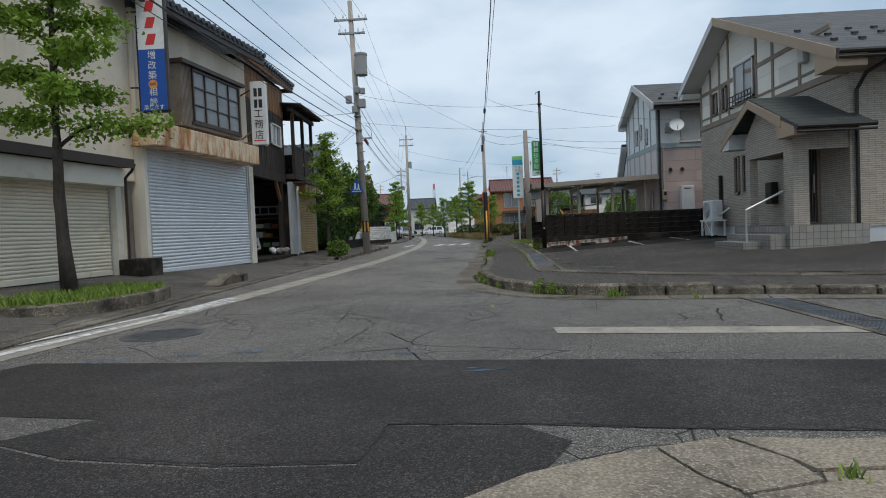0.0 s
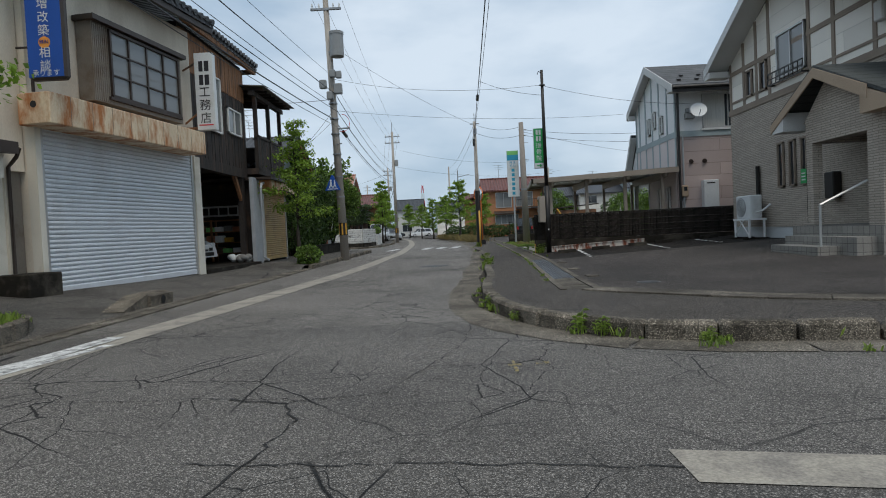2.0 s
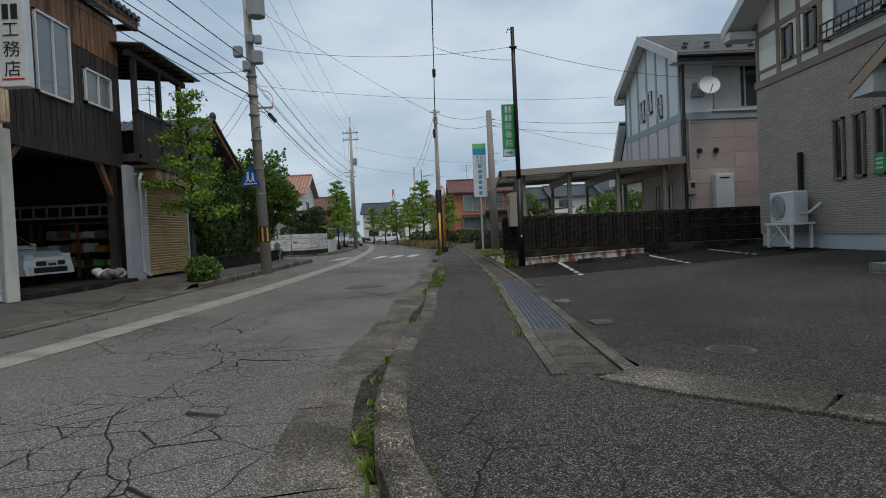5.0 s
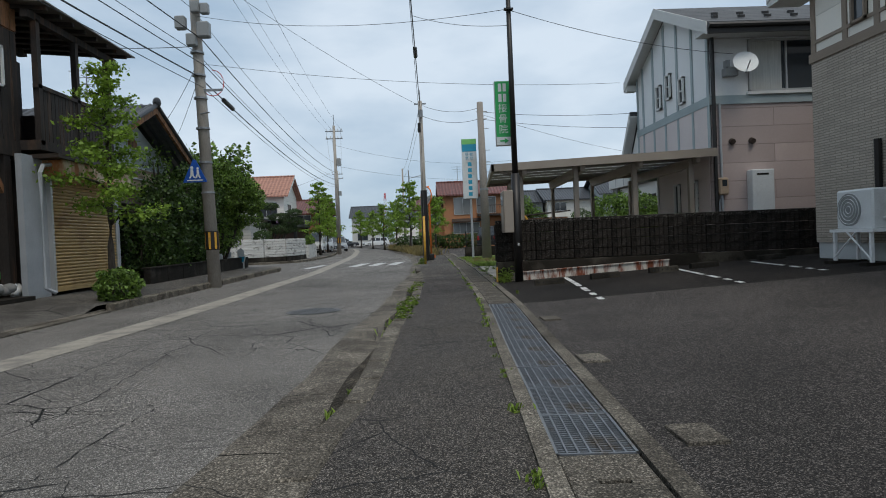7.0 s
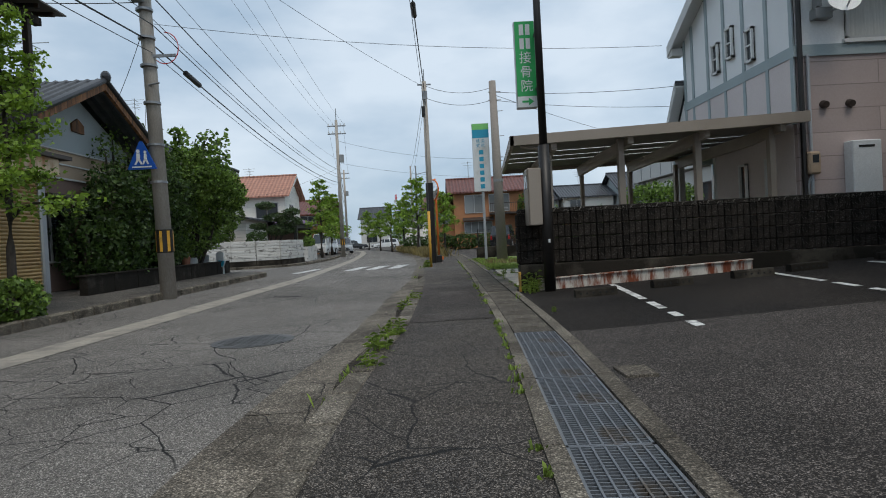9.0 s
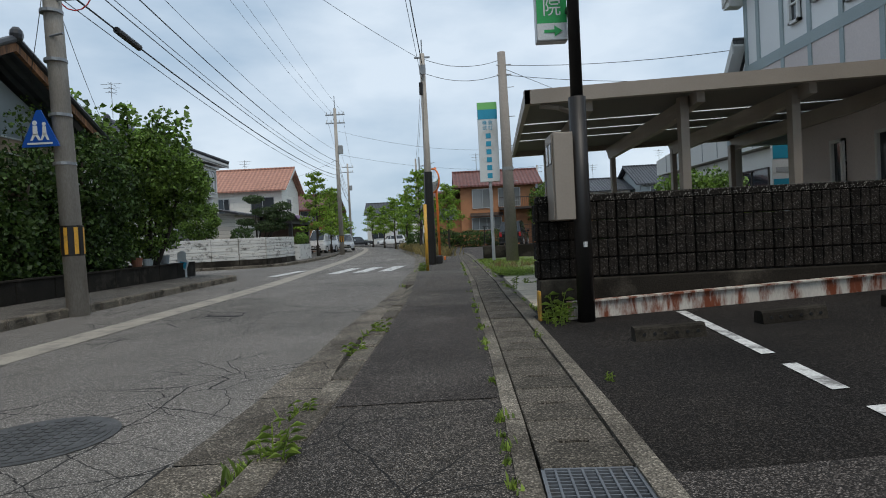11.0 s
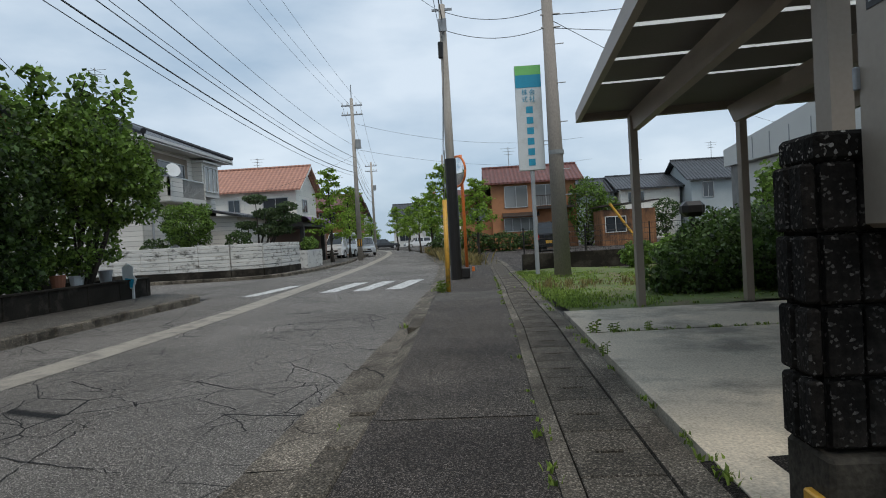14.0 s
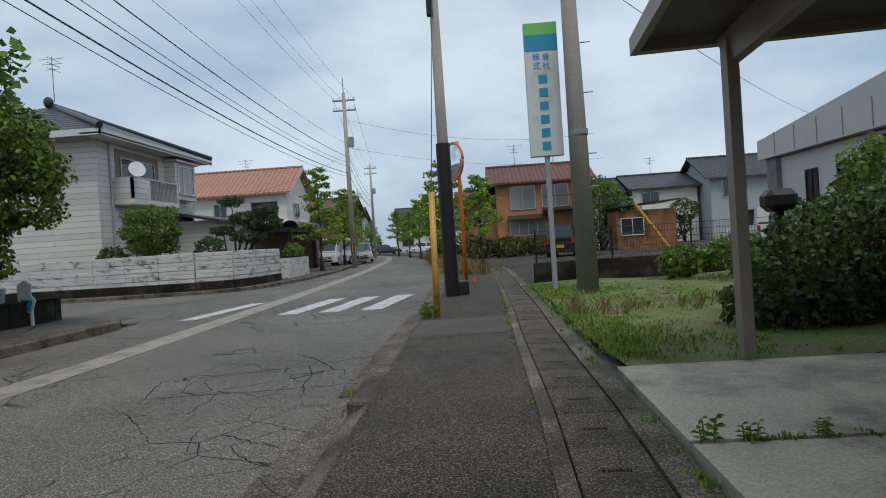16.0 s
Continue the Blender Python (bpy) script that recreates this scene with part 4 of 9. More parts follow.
for i in range(44):
    y = -4 + 0.6 * i
    part("slab", G().cbox(pose(-4.72, y, 0.005), 0.1, 0.294, 0.02, 0.005), M_GUTTER, gut_l)
    part("slab", G().cbox(pose(-4.9, y + 0.2, 0.012), 0.065, 0.294, 0.02, 0.005), M_GUTTER, gut_l)
# far side of the side street and along the bend
FARK = smooth_line([(-24, 43.2), (-12, 43.8), (-8.5, 43.9), (-6.6, 44.3), (-5.7, 45.4), (-5.35, 49), (-5.5, 56), (-6.2, 63), (-7.4, 74), (-10, 88), (-16, 108)], 0.6)
whole("pavement", G().flat(offset(FARK, -0.1) + [(-60, 110), (-60, 43)], 0.1), M_WALKLEFT, "grey asphalt pavement on the far corner", "pavement", kind="structure")
kerb_f = thing("kerb", (-6, 47, 0), "weathered kerb stones round the far corner", "kerb", kind="structure")
for (x0, y0), (x1, y1) in zip(FARK, FARK[1:]):
    if y0 > 75 or x0 < -16:
        continue
    L = math.hypot(x1 - x0, y1 - y0)
    m = pose((x0 + x1) / 2, (y0 + y1) / 2, 0.05, 0, 0, math.degrees(math.atan2(y1 - y0, x1 - x0))) @ Matrix.Translation((0, 0.08, 0))
    part("kerb_stone", G().cbox(m, L / 2 - 0.006, 0.085, 0.075, 0.02), M_KERB, kerb_f)


def ribbon(name, pts, w, z, material, label, category, group=""):
    a, b = offset(pts, -w / 2), offset(pts, w / 2)
    return whole(name, G().grid([[(x, y, z) for x, y in a], [(x, y, z) for x, y in b]]), material, label, category, group, "structure")


LINE = smooth_line([(-4.9, -4), (-4.7, 2), (-4.35, 5.4), (-4.05, 7.6), (-3.8, 10.0), (-3.5, 13.5), (-3.22, 17.1), (-3.03, 20.1), (-2.93, 23.5), (-2.9, 26.75), (-2.83, 29.7), (-2.82, 32.75), (-2.95, 36.5), (-3.2, 43), (-3.6, 51), (-4.3, 60), (-5.4, 72), (-7.6, 88), (-12, 105)], 0.8)
ribbon("road_line", LINE, 0.46, 0.005, M_CREAMLINE, "faded cream edge strip along the road", "road marking")
ribbon("road_line", [(-4.62 + 0.1 * i, 4.2 + 0.58 * i) for i in range(10)], 0.13, 0.009, M_WHITEPAINT, "worn white edge stripe", "road marking", "corner stripes")
ribbon("road_line", [(-4.95 + 0.115 * i, 4.6 + 0.55 * i) for i in range(10)], 0.1, 0.009, M_WHITEPAINT, "worn white edge stripe", "road marking", "corner stripes")
ribbon("road_line", [(-4.1, 8.0), (-3.98, 9.0), (-3.92, 9.9)], 0.22, 0.013, M_WHITEPAINT, "worn white edge stripe", "road marking", "corner stripes")
whole("stop_line", G().flat([(0.8, 5.6), (3.42, 5.13), (3.42, 5.45), (0.8, 5.95)], 0.005), M_CREAMLINE, "faded cream stop line", "road marking", kind="structure")
for x in (-3.55, -1.62, -0.82, -0.02):
    y0 = 36.6
    w = 0.42 if x > -3 else 0.36
    sh = 0.0 if x > -3 else 0.1
    whole("crossing_stripe", G().flat([(x - w / 2 - 0.28, y0 - 0.35), (x + w / 2 - 0.28, y0 - 0.35), (x + w / 2 + 0.02, y0 + 2.6 + sh), (x - w / 2 + 0.02, y0 + 2.6 + sh)], 0.006), M_WHITEPAINT, "worn white pedestrian crossing bar", "road marking", "crossing bars", "structure")
# foreground repair and concrete ramp
whole("road_patch", G().flat([(-3.9, 4.72), (-3.74, 5.02), (-2.4, 4.85), (-0.77, 4.7), (1.2, 4.45), (4.6, 3.9), (4.6, 2.3), (1.9, 2.82), (0.98, 2.93), (0.23, 3.06), (-0.44, 3.12), (-0.52, 2.6), (-1.15, 2.6), (-1.95, 2.75), (-2.5, 3.0), (-2.14, 3.36), (-2.8, 3.47), (-4.3, 3.72), (-7, 3.9), (-7, 4.5)], 0.004), M_PATCH, "dark smooth asphalt repair strip", "road patch", kind="structure")
whole("road_patch", G().flat([(-0.44, 3.1), (-0.52, 2.58), (-1.15, 2.58), (-1.95, 2.72), (-2.5, 2.98), (-3.6, 2.55), (-7, 1.8), (-2, -1), (0.2, 0.5), (-0.09, 2.2), (0.3, 2.5), (0.45, 2.8), (0.23, 3.04)], 0.0035), M_PATCH, "older coarse dark asphalt repair", "road patch", kind="structure")
ramp = thing("entrance_ramp", (1.5, 1.5, 0), "cracked tan concrete entrance ramp in broken slabs", "ramp", kind="structure")
for pts in ([(-0.12, 2.15), (0.2, 2.42), (0.57, 2.6), (0.78, 2.66), (0.86, 2.36), (0.95, 2.2), (0.7, 0.8), (0.1, 0.8)], [(0.8, 2.67), (1.12, 2.78), (1.28, 2.5), (1.3, 2.3), (0.98, 2.2), (0.88, 2.36)],
            [(1.15, 2.78), (1.5, 2.72), (2.1, 2.7), (2.1, 2.42), (1.33, 2.4), (1.3, 2.5)], [(0.98, 2.18), (1.3, 2.27), (1.33, 2.36), (2.2, 2.38), (4, 2.2), (4, 0.4), (0.75, 0.8)], [(2.12, 2.7), (4.3, 2.3), (4.3, 2.22), (2.2, 2.42)]):
    part("slab", G().prism(pts, -0.02, 0.012 + 0.003 * len(pts) / 8), M_RAMP, ramp)


def crack(pts, w, seed, z=0.0045):
    """A jagged dark crack."""
    w *= 1.2
    random.seed(seed)
    fine = []
    for (x0, y0), (x1, y1) in zip(pts, pts[1:]):
        n = max(3, int(math.hypot(x1 - x0, y1 - y0) / 0.07))
        fine += [(x0 + (x1 - x0) * i / n + random.uniform(-0.02, 0.02), y0 + (y1 - y0) * i / n + random.uniform(-0.02, 0.02)) for i in range(n)]
    fine.append(pts[-1])
    a = [(x - w * random.uniform(0.1, 0.8), y - w * random.uniform(0.1, 0.8), z) for x, y in fine]
    b = [(x + w * random.uniform(0.1, 0.8), y + w * random.uniform(0.1, 0.8), z) for x, y in fine]
    return whole("road_crack", G().grid([a, b]), M_CRACK, "jagged dark crack in the asphalt", "crack", "road cracks", "structure")


crack([(-1.5, 4.8), (-1.15, 5.6), (-1.05, 6.6), (-1.2, 6.95), (-1.6, 7.1)], 0.012, 1)
crack([(-1.2, 7.0), (-0.6, 7.1), (-0.1, 8.6), (0.05, 10.0)], 0.009, 2)
crack([(-3.6, 7.2), (-1.9, 7.15), (-1.2, 7.05)], 0.006, 3)
crack([(-4.0, 10.2), (-2.5, 10.0), (-1.2, 10.1), (-0.3, 9.9)], 0.006, 4)
crack([(-1.5, 6.0), (0.2, 5.85), (0.8, 5.75)], 0.006, 5)
crack([(-1.95, 2.78), (-1.15, 2.63), (-0.52, 2.62), (-0.44, 3.13), (0.23, 3.08), (0.98, 2.95), (1.9, 2.84), (3.0, 2.6)], 0.01, 6, 0.006)
crack([(-1.6, 10.1), (-1.4, 12), (-1.0, 13.4), (-0.9, 15.2)], 0.008, 7)
crack([(-2.4, 13.0), (-1.4, 12.9), (-0.3, 13.1)], 0.006, 8)
crack([(-2.6, 15.4), (-1.2, 15.2), (-0.2, 15.6)], 0.007, 9)
crack([(-1.9, 14.0), (-1.5, 15.5), (-1.7, 17.4), (-1.2, 19.0)], 0.007, 10)
crack([(-2.8, 18.6), (-1.6, 18.2), (-0.4, 18.4)], 0.006, 11)
crack([(-1.2, 22.6), (-0.8, 24.3), (-1.1, 26.0), (-0.6, 28.2)], 0.006, 12)
crack([(-2.6, 25.2), (-1.5, 25.4), (-0.3, 25.0)], 0.007, 13)
crack([(-0.9, 28.5), (0.0, 28.9), (0.5, 28.6)], 0.006, 14)
crack([(1.0, 14.6), (1.3, 15.2), (1.6, 15.1)], 0.006, 15, WALK_Z + 0.004)
crack([(0.8, 17.2), (1.2, 17.4), (1.8, 17.3)], 0.006, 16, WALK_Z + 0.004)
crack([(0.95, 21.3), (1.5, 21.0), (1.9, 21.2)], 0.006, 17, WALK_Z + 0.004)


def manhole(x, y, r, z, label, category="manhole cover"):
    t = thing("manhole_cover", (x, y, z), label, category, "manhole covers")
    part("rim", G().tube((x, y, z - 0.02), (x, y, z + 0.006), r, n=28), M_IRON, t)
    g = G().tube((x, y, z), (x, y, z + 0.009), r * 0.9, n=28)
    for i in range(-5, 6):
        for k in range(-5, 6):
            if math.hypot(i, k) < 5.3:
                g.box(x + i * r * 0.15 - r * 0.05, x + i * r * 0.15 + r * 0.05, y + k * r * 0.15 - r * 0.05, y + k * r * 0.15 + r * 0.05, z + 0.008, z + 0.013)
    part("cover", g, M_IRON, t)


manhole(-3.3, 6.36, 0.42, 0.0, "dark round cast-iron cover set in the asphalt")
manhole(-0.77, 20.68, 0.43, 0.0, "round cast-iron cover with a raised grid pattern")
manhole(2.72, 12.3, 0.17, parking_z(2.72, 12.3), "small pale round cover in the parking lot")
for x, y in ((2.22, 13.8), (2.24, 15.6), (2.4, 17.85)):
    whole("meter_box", G().cbox(pose(x, y, parking_z(x, y) + 0.008), 0.1, 0.13, 0.012, 0.004), M_GUTTER, "small rectangular concrete meter lid", "meter lid", "meter lids")
# grating across the side road
rg = thing("road_grating", (3.65, 6.4, 0.0), "steel bar grating across the side road", "grating", kind="structure")
for i in range(8):
    y0 = 2.2 + i * 0.7
    g = G()
    for k in range(10):
        g.box(3.44 + 0.035 * k + 0.01 * i * 0, 3.452 + 0.035 * k, y0, y0 + 0.68, -0.02, 0.007)
    g.box(3.42, 3.8, y0, y0 + 0.012, -0.02, 0.008).box(3.42, 3.8, y0 + 0.34, y0 + 0.352, -0.02, 0.006)
    part("grating", g, M_GRATE, rg)
# flat black sheet under the bars paints the channel's shaded depth
part("channel", G().flat([(3.42, 2.2), (3.8, 2.2), (3.8, 7.8), (3.42, 7.8)], 0.002), M_DARKHOLE, rg)
for x in (3.37, 3.85):
    part("edge_strip", G().box(x - 0.04, x + 0.04, 2.2, 7.85, -0.02, 0.011), M_GUTTER, rg)

# ---- building kit ----


def bar(axis, plane, out, a0, a1, z0, z1, d0, d1):
    """A box on a wall face: axis is the wall's normal, out its sign, d the distances from the plane."""
    g = G()
    lo, hi = sorted((plane + out * d0, plane + out * d1))
    return g.box(lo, hi, a0, a1, z0, z1) if axis == "x" else g.box(a0, a1, lo, hi, z0, z1)


def window(parent, axis, plane, out, a0, a1, z0, z1, cols=2, rows=1, frame_mat=None, pane_mat=None, w=0.045, name="window"):
    """A framed window proud of a wall, with its panes."""
    frame_mat, pane_mat = frame_mat or M_ALU, pane_mat or M_GLASS
    f = G()
    for b in ((a0, a0 + w, z0, z1), (a1 - w, a1, z0, z1), (a0, a1, z0, z0 + w), (a0, a1, z1 - w, z1)):
        s = bar(axis, plane, out, *b, -0.02, 0.06)
        f.add(s.v, s.f)
    for i in range(1, cols):
        c = a0 + (a1 - a0) * i / cols
        s = bar(axis, plane, out, c - w * 0.4, c + w * 0.4, z0, z1, -0.02, 0.05)
        f.add(s.v, s.f)
    for i in range(1, rows):
        c = z0 + (z1 - z0) * i / rows
        s = bar(axis, plane, out, a0, a1, c - w * 0.3, c + w * 0.3, -0.02, 0.045)
        f.add(s.v, s.f)
    ob = part(name, f, frame_mat, parent)
    for i in range(cols):
        c0, c1 = a0 + (a1 - a0) * i / cols, a0 + (a1 - a0) * (i + 1) / cols
        part("pane", bar(axis, plane, out, c0, c1, z0, z1, -0.01, 0.012 + 0.008 * (i % 2)), pane_mat, ob)
    return ob


def shutter(parent, axis, plane, out, a0, a1, z0, z1, pitch, material, label=""):
    """A roller shutter of rounded slats with a bottom bar and side rails."""
    g = G()
    n = int((z1 - z0) / pitch)
    pitch = (z1 - z0) / n
    prof = []
    for i in range(n):
        for t, d in ((0.0, -0.006), (0.12, 0.016), (0.45, 0.026), (0.75, 0.02), (0.9, 0.004), (0.95, -0.008)):
            prof.append((z0 + (i + t) * pitch, plane + out * d))
    rows = []
    for z, p in prof:
        rows.append([(p, a0, z), (p, a1, z)] if axis == "x" else [(a0, p, z), (a1, p, z)])
    g.grid(rows)
    s = bar(axis, plane, out, a0, a1, z0 - 0.02, z1, -0.05, -0.01)
    g.add(s.v, s.f)
    ob = part("roller_shutter", g, material, parent, label)
    part("bottom_bar", bar(axis, plane, out, a0, a1, z0 - 0.05, z0 + 0.05, -0.01, 0.03), material, ob)
    for a in (a0 - 0.07, a1):
        part("side_rail", bar(axis, plane, out, a, a + 0.07, z0 - 0.06, z1 + 0.02, -0.04, 0.05), M_ALU, ob)
    return ob


def gable_roof(parent, x0, x1, y0, y1, ze, zr, along, material, over=0.45, thick=0.12, fascia=None, ridge=0.5, name="roof"):
    """Two slopes with thickness; along is the ridge's axis, ridge its place across (0 to 1)."""
    g = G()
    if along == "y":
        c = x0 + (x1 - x0) * ridge
        for a in (x0, x1):
            s = -1 if a == x0 else 1
            drop = (zr - ze) / abs(a - c) * over
            e = (a + s * over, ze - drop)
            g.prism3([(c, y0 - over, zr), (e[0], y0 - over, e[1]), (e[0], y1 + over, e[1]), (c, y1 + over, zr)], (0, 0, thick))
    else:
        c = y0 + (y1 - y0) * ridge
        for a in (y0, y1):
            s = -1 if a == y0 else 1
            drop = (zr - ze) / abs(a - c) * over
            e = (a + s * over, ze - drop)
            g.prism3([(x0 - over, c, zr), (x0 - over, e[0], e[1]), (x1 + over, e[0], e[1]), (x1 + over, c, zr)], (0, 0, thick))
    ob = part(name, g, material, parent)
    r = G()
    if along == "y":
        r.tube((c, y0 - over, zr + thick), (c, y1 + over, zr + thick), 0.11, n=8)
    else:
        r.tube((x0 - over, c, zr + thick), (x1 + over, c, zr + thick), 0.11, n=8)
    part("ridge_cap", r, fascia or material, ob)
    return ob


def body(parent, x0, x1, y0, y1, z0, ze, zr, along, material, ridge=0.5, name="wall"):
    """A house body with its gables closed up to the ridge."""
    g = G()
    if along == "y":
        c = x0 + (x1 - x0) * ridge
        g.prism3([(x0, y0, z0), (x1, y0, z0), (x1, y0, ze), (c, y0, zr), (x0, y0, ze)], (0, y1 - y0, 0))
    else:
        c = y0 + (y1 - y0) * ridge
        g.prism3([(x0, y0, z0), (x0, y1, z0), (x0, y1, ze), (x0, c, zr), (x0, y0, ze)], (x1 - x0, 0, 0))
    return part(name, g, material, parent)


def text_mesh(body_text, size, m, material, parent, name="lettering", vertical=False):
    """Lettering as a flat mesh, centred on the pose m; vertical: one character under another."""
    for i, ch in enumerate(body_text if vertical else [body_text]):
        cu = bpy.data.curves.new("letters", "FONT")
        cu.body, cu.size, cu.align_x, cu.align_y, cu.extrude = ch, size, "CENTER", "CENTER", 0.001
        tmp = bpy.data.objects.new("letters", cu)
        scene.collection.objects.link(tmp)
        dg = bpy.context.evaluated_depsgraph_get()
        me = bpy.data.meshes.new_from_object(tmp.evaluated_get(dg))
        bpy.data.objects.remove(tmp)
        mm = m @ Matrix.Translation((0, -i * size * 1.12, 0)) if vertical else m
        me.transform(mm)
        me.materials.clear()
        me.materials.append(material)
        ob = new(name, me)
        WORLD_OF[ob.name] = Matrix.Identity(4)
        ob.parent = parent
        ob.matrix_parent_inverse = WORLD_OF[parent.name].inverted()


FACE_NY = pose(0, 0, 0, 90, 0, 0)

# ---- the workshop with the big shutter: local front at x = 0, then turned into place ----
A_POSE = pose(-7.5, 13.15, 0, 0, 0, -8.6)
shop = thing("workshop_building", (0, 3, 0.2), "beige two-storey workshop with a silver shutter and rusty sign canopy", "building")
for b in ((-9, -0.12, 0.7, 0.84, 0.1, 3.15), (-9, -0.12, 5.62, 5.8, 0.1, 3.15), (-9, -0.12, 0.7, 5.8, 3.15, 6.4), (-9, -8.8, 0.84, 5.62, 0.1, 3.15)):
    part("wall", G().box(*b), M_BEIGE, shop)
part("jamb", G().box(-0.2, 0.0, 0.68, 0.8, 0.1, 3.2), M_BEIGE2, shop)
part("jamb", G().box(-0.2, 0.0, 5.56, 5.82, 0.1, 3.2), M_BEIGE2, shop)
shutter(shop, "x", -0.08, 1, 0.88, 5.48, 0.26, 3.24, 0.083, M_SHUT_SILVER, "silver-grey ribbed roller shutter, closed")
can = part("sign_canopy", G().cbox(pose(0.2, 2.88, 3.45), 0.32, 2.4, 0.27, 0.015), M_RUSTY, shop, "long cream box canopy streaked with rust")
for i in range(9):
    part("panel_joint", G().box(0.515, 0.524, 0.95 + i * 0.53, 0.958 + i * 0.53, 3.18, 3.72), M_TRIMBR, can)
# flush dark disc in place of the hole's shaded inside
part("lamp_hole", G().tube((0.2, 0.474, 3.52), (0.2, 0.482, 3.52), 0.06, n=12), M_CRACK, can)
# upper window bay
bay = part("window_bay", G().box(-0.1, 0.24, 1.92, 4.82, 3.88, 5.42), M_CORRU, shop, "corrugated steel window bay")
for i in range(8):
    part("rib", G().box(0.235, 0.252, 1.94 + i * 0.055, 1.965 + i * 0.055, 3.9, 5.4), M_CORRU, bay)
part("hood", G().box(-0.1, 0.36, 1.84, 4.9, 5.42, 5.52), M_BROWNMETAL, bay)
part("sill", G().box(0.2, 0.3, 2.3, 4.72, 3.96, 4.02), M_BROWNMETAL, bay)
window(shop, "x", 0.24, 1, 2.36, 4.68, 4.02, 5.38, 4, 3, M_BROWNMETAL, M_GLASSLT, 0.05)
part("downpipe", G().chain([(-0.02, 0.74, 6.2), (-0.02, 0.74, 4.9), (-0.02, 0.74, 3.8)], 0.03), M_BROWNMETAL, shop)
part("plinth", G().cbox(pose(0.02, 0.38, 0.4), 0.3, 0.36, 0.22, 0.02), M_OLDCONC, shop, "dark stained concrete plinth block")
part("corrugated_infill", G().box(-0.5, -0.35, 0.24, 0.68, 0.2, 3.0), M_CORRU, shop)
rf = part("roof", G().prism3([(0.5, -0.3, 6.5), (-4.4, -0.3, 8.1), (-4.4, 6.0, 8.1), (0.5, 6.0, 6.5)], (0, 0, 0.1)).prism3([(-9.4, -0.3, 6.5), (-4.4, -0.3, 8.1), (-4.4, 6.0, 8.1), (-9.4, 6.0, 6.5)], (0, 0, 0.1)), M_KAWARA_X, shop, "dark glazed tile roof")
eave_me = G().tube((0.1, 0, 0), (-0.35, 0, 0.11), 0.075, n=10).mesh("tile", M_KAWARA)
for i in range(25):
    piece("tile", eave_me, Matrix.Translation((0.45, -0.2 + i * 0.255, 6.63)), rf)
part("fascia", G().box(0.38, 0.46, -0.3, 6.0, 6.36, 6.5), M_BROWNMETAL, shop)
turn(shop, A_POSE)

# blue shop sign, hung square to the road
sg = thing("shop_sign", (-7.2, 13.6, 3.9), "tall blue and white hanging shop sign with white lettering", "sign")
SX, SY = -6.9, 13.6
part("cabinet", G().cbox(pose(SX, SY, 5.2), 0.33, 0.09, 1.3, 0.05), M_BROWNMETAL, sg)
part("blue_face", G().box(SX - 0.3, SX + 0.3, SY - 0.1, SY - 0.093, 3.94, 5.3), M_BLUESIGN, sg)
part("white_face", G().box(SX - 0.3, SX + 0.3, SY - 0.1, SY - 0.093, 5.3, 6.46), M_SIGNWHITE, sg)
text_mesh("増改築", 0.2, pose(SX, SY - 0.105, 5.16) @ FACE_NY, M_SIGNWHITE, sg, "lettering", True)
part("badge", G().tube((SX, SY - 0.1, 4.52), (SX, SY - 0.106, 4.52), 0.1, n=20), M_BADGE, sg)
text_mesh("無料", 0.085, pose(SX, SY - 0.11, 4.52) @ FACE_NY, M_BLUEDK, sg)
text_mesh("相談", 0.2, pose(SX, SY - 0.105, 4.34) @ FACE_NY, M_SIGNWHITE, sg, "lettering", True)
text_mesh("承ります", 0.12, pose(SX, SY - 0.105, 4.0) @ FACE_NY, M_SIGNWHITE, sg)
for i in range(3):
    z = 6.26 - i * 0.37
    part("red_bar", G().prism3([(SX - 0.13, SY - 0.1, z - 0.12), (SX + 0.06, SY - 0.1, z - 0.12), (SX + 0.13, SY - 0.1, z + 0.12), (SX - 0.06, SY - 0.1, z + 0.12)], (0, -0.006, 0)), M_RED, sg)
for z in (4.5, 6.2):
    part("bracket", G().tube((-7.5, 13.65, z), (-7.1, 13.65, z), 0.02), M_BROWNMETAL, sg)

# white shop sign with black lettering
s2 = thing("shop_sign", (-6.25, 18.5, 3.9), "narrow white hanging sign with black lettering on rusty brackets", "sign")
part("cabinet", G().cbox(pose(-6.2, 18.52, 4.77), 0.235, 0.09, 0.96, 0.012), M_SIGNWHITE, s2)
for z in (5.4, 5.06):
    part("letter_bar", G().box(-6.32, -6.22, 18.422, 18.43, z - 0.13, z + 0.12), M_INK, s2)
    part("letter_bar", G().box(-6.18, -6.07, 18.422, 18.43, z - 0.13, z + 0.12), M_INK, s2)
text_mesh("工務店", 0.29, pose(-6.2, 18.424, 4.74) @ FACE_NY, M_INK, s2, "lettering", True)
part("small_bar", G().box(-6.38, -6.02, 18.424, 18.43, 3.92, 3.95), M_RED, s2)
part("brace", G().tube((-6.9, 18.6, 5.3), (-6.42, 18.6, 5.55), 0.025), M_WOODBR, s2)
part("brace", G().tube((-6.9, 18.6, 3.95), (-6.42, 18.6, 4.3), 0.025), M_WOODBR, s2)
part("bracket", G().box(-6.95, -6.42, 18.57, 18.62, 3.86, 3.92), M_WOODBR, s2)

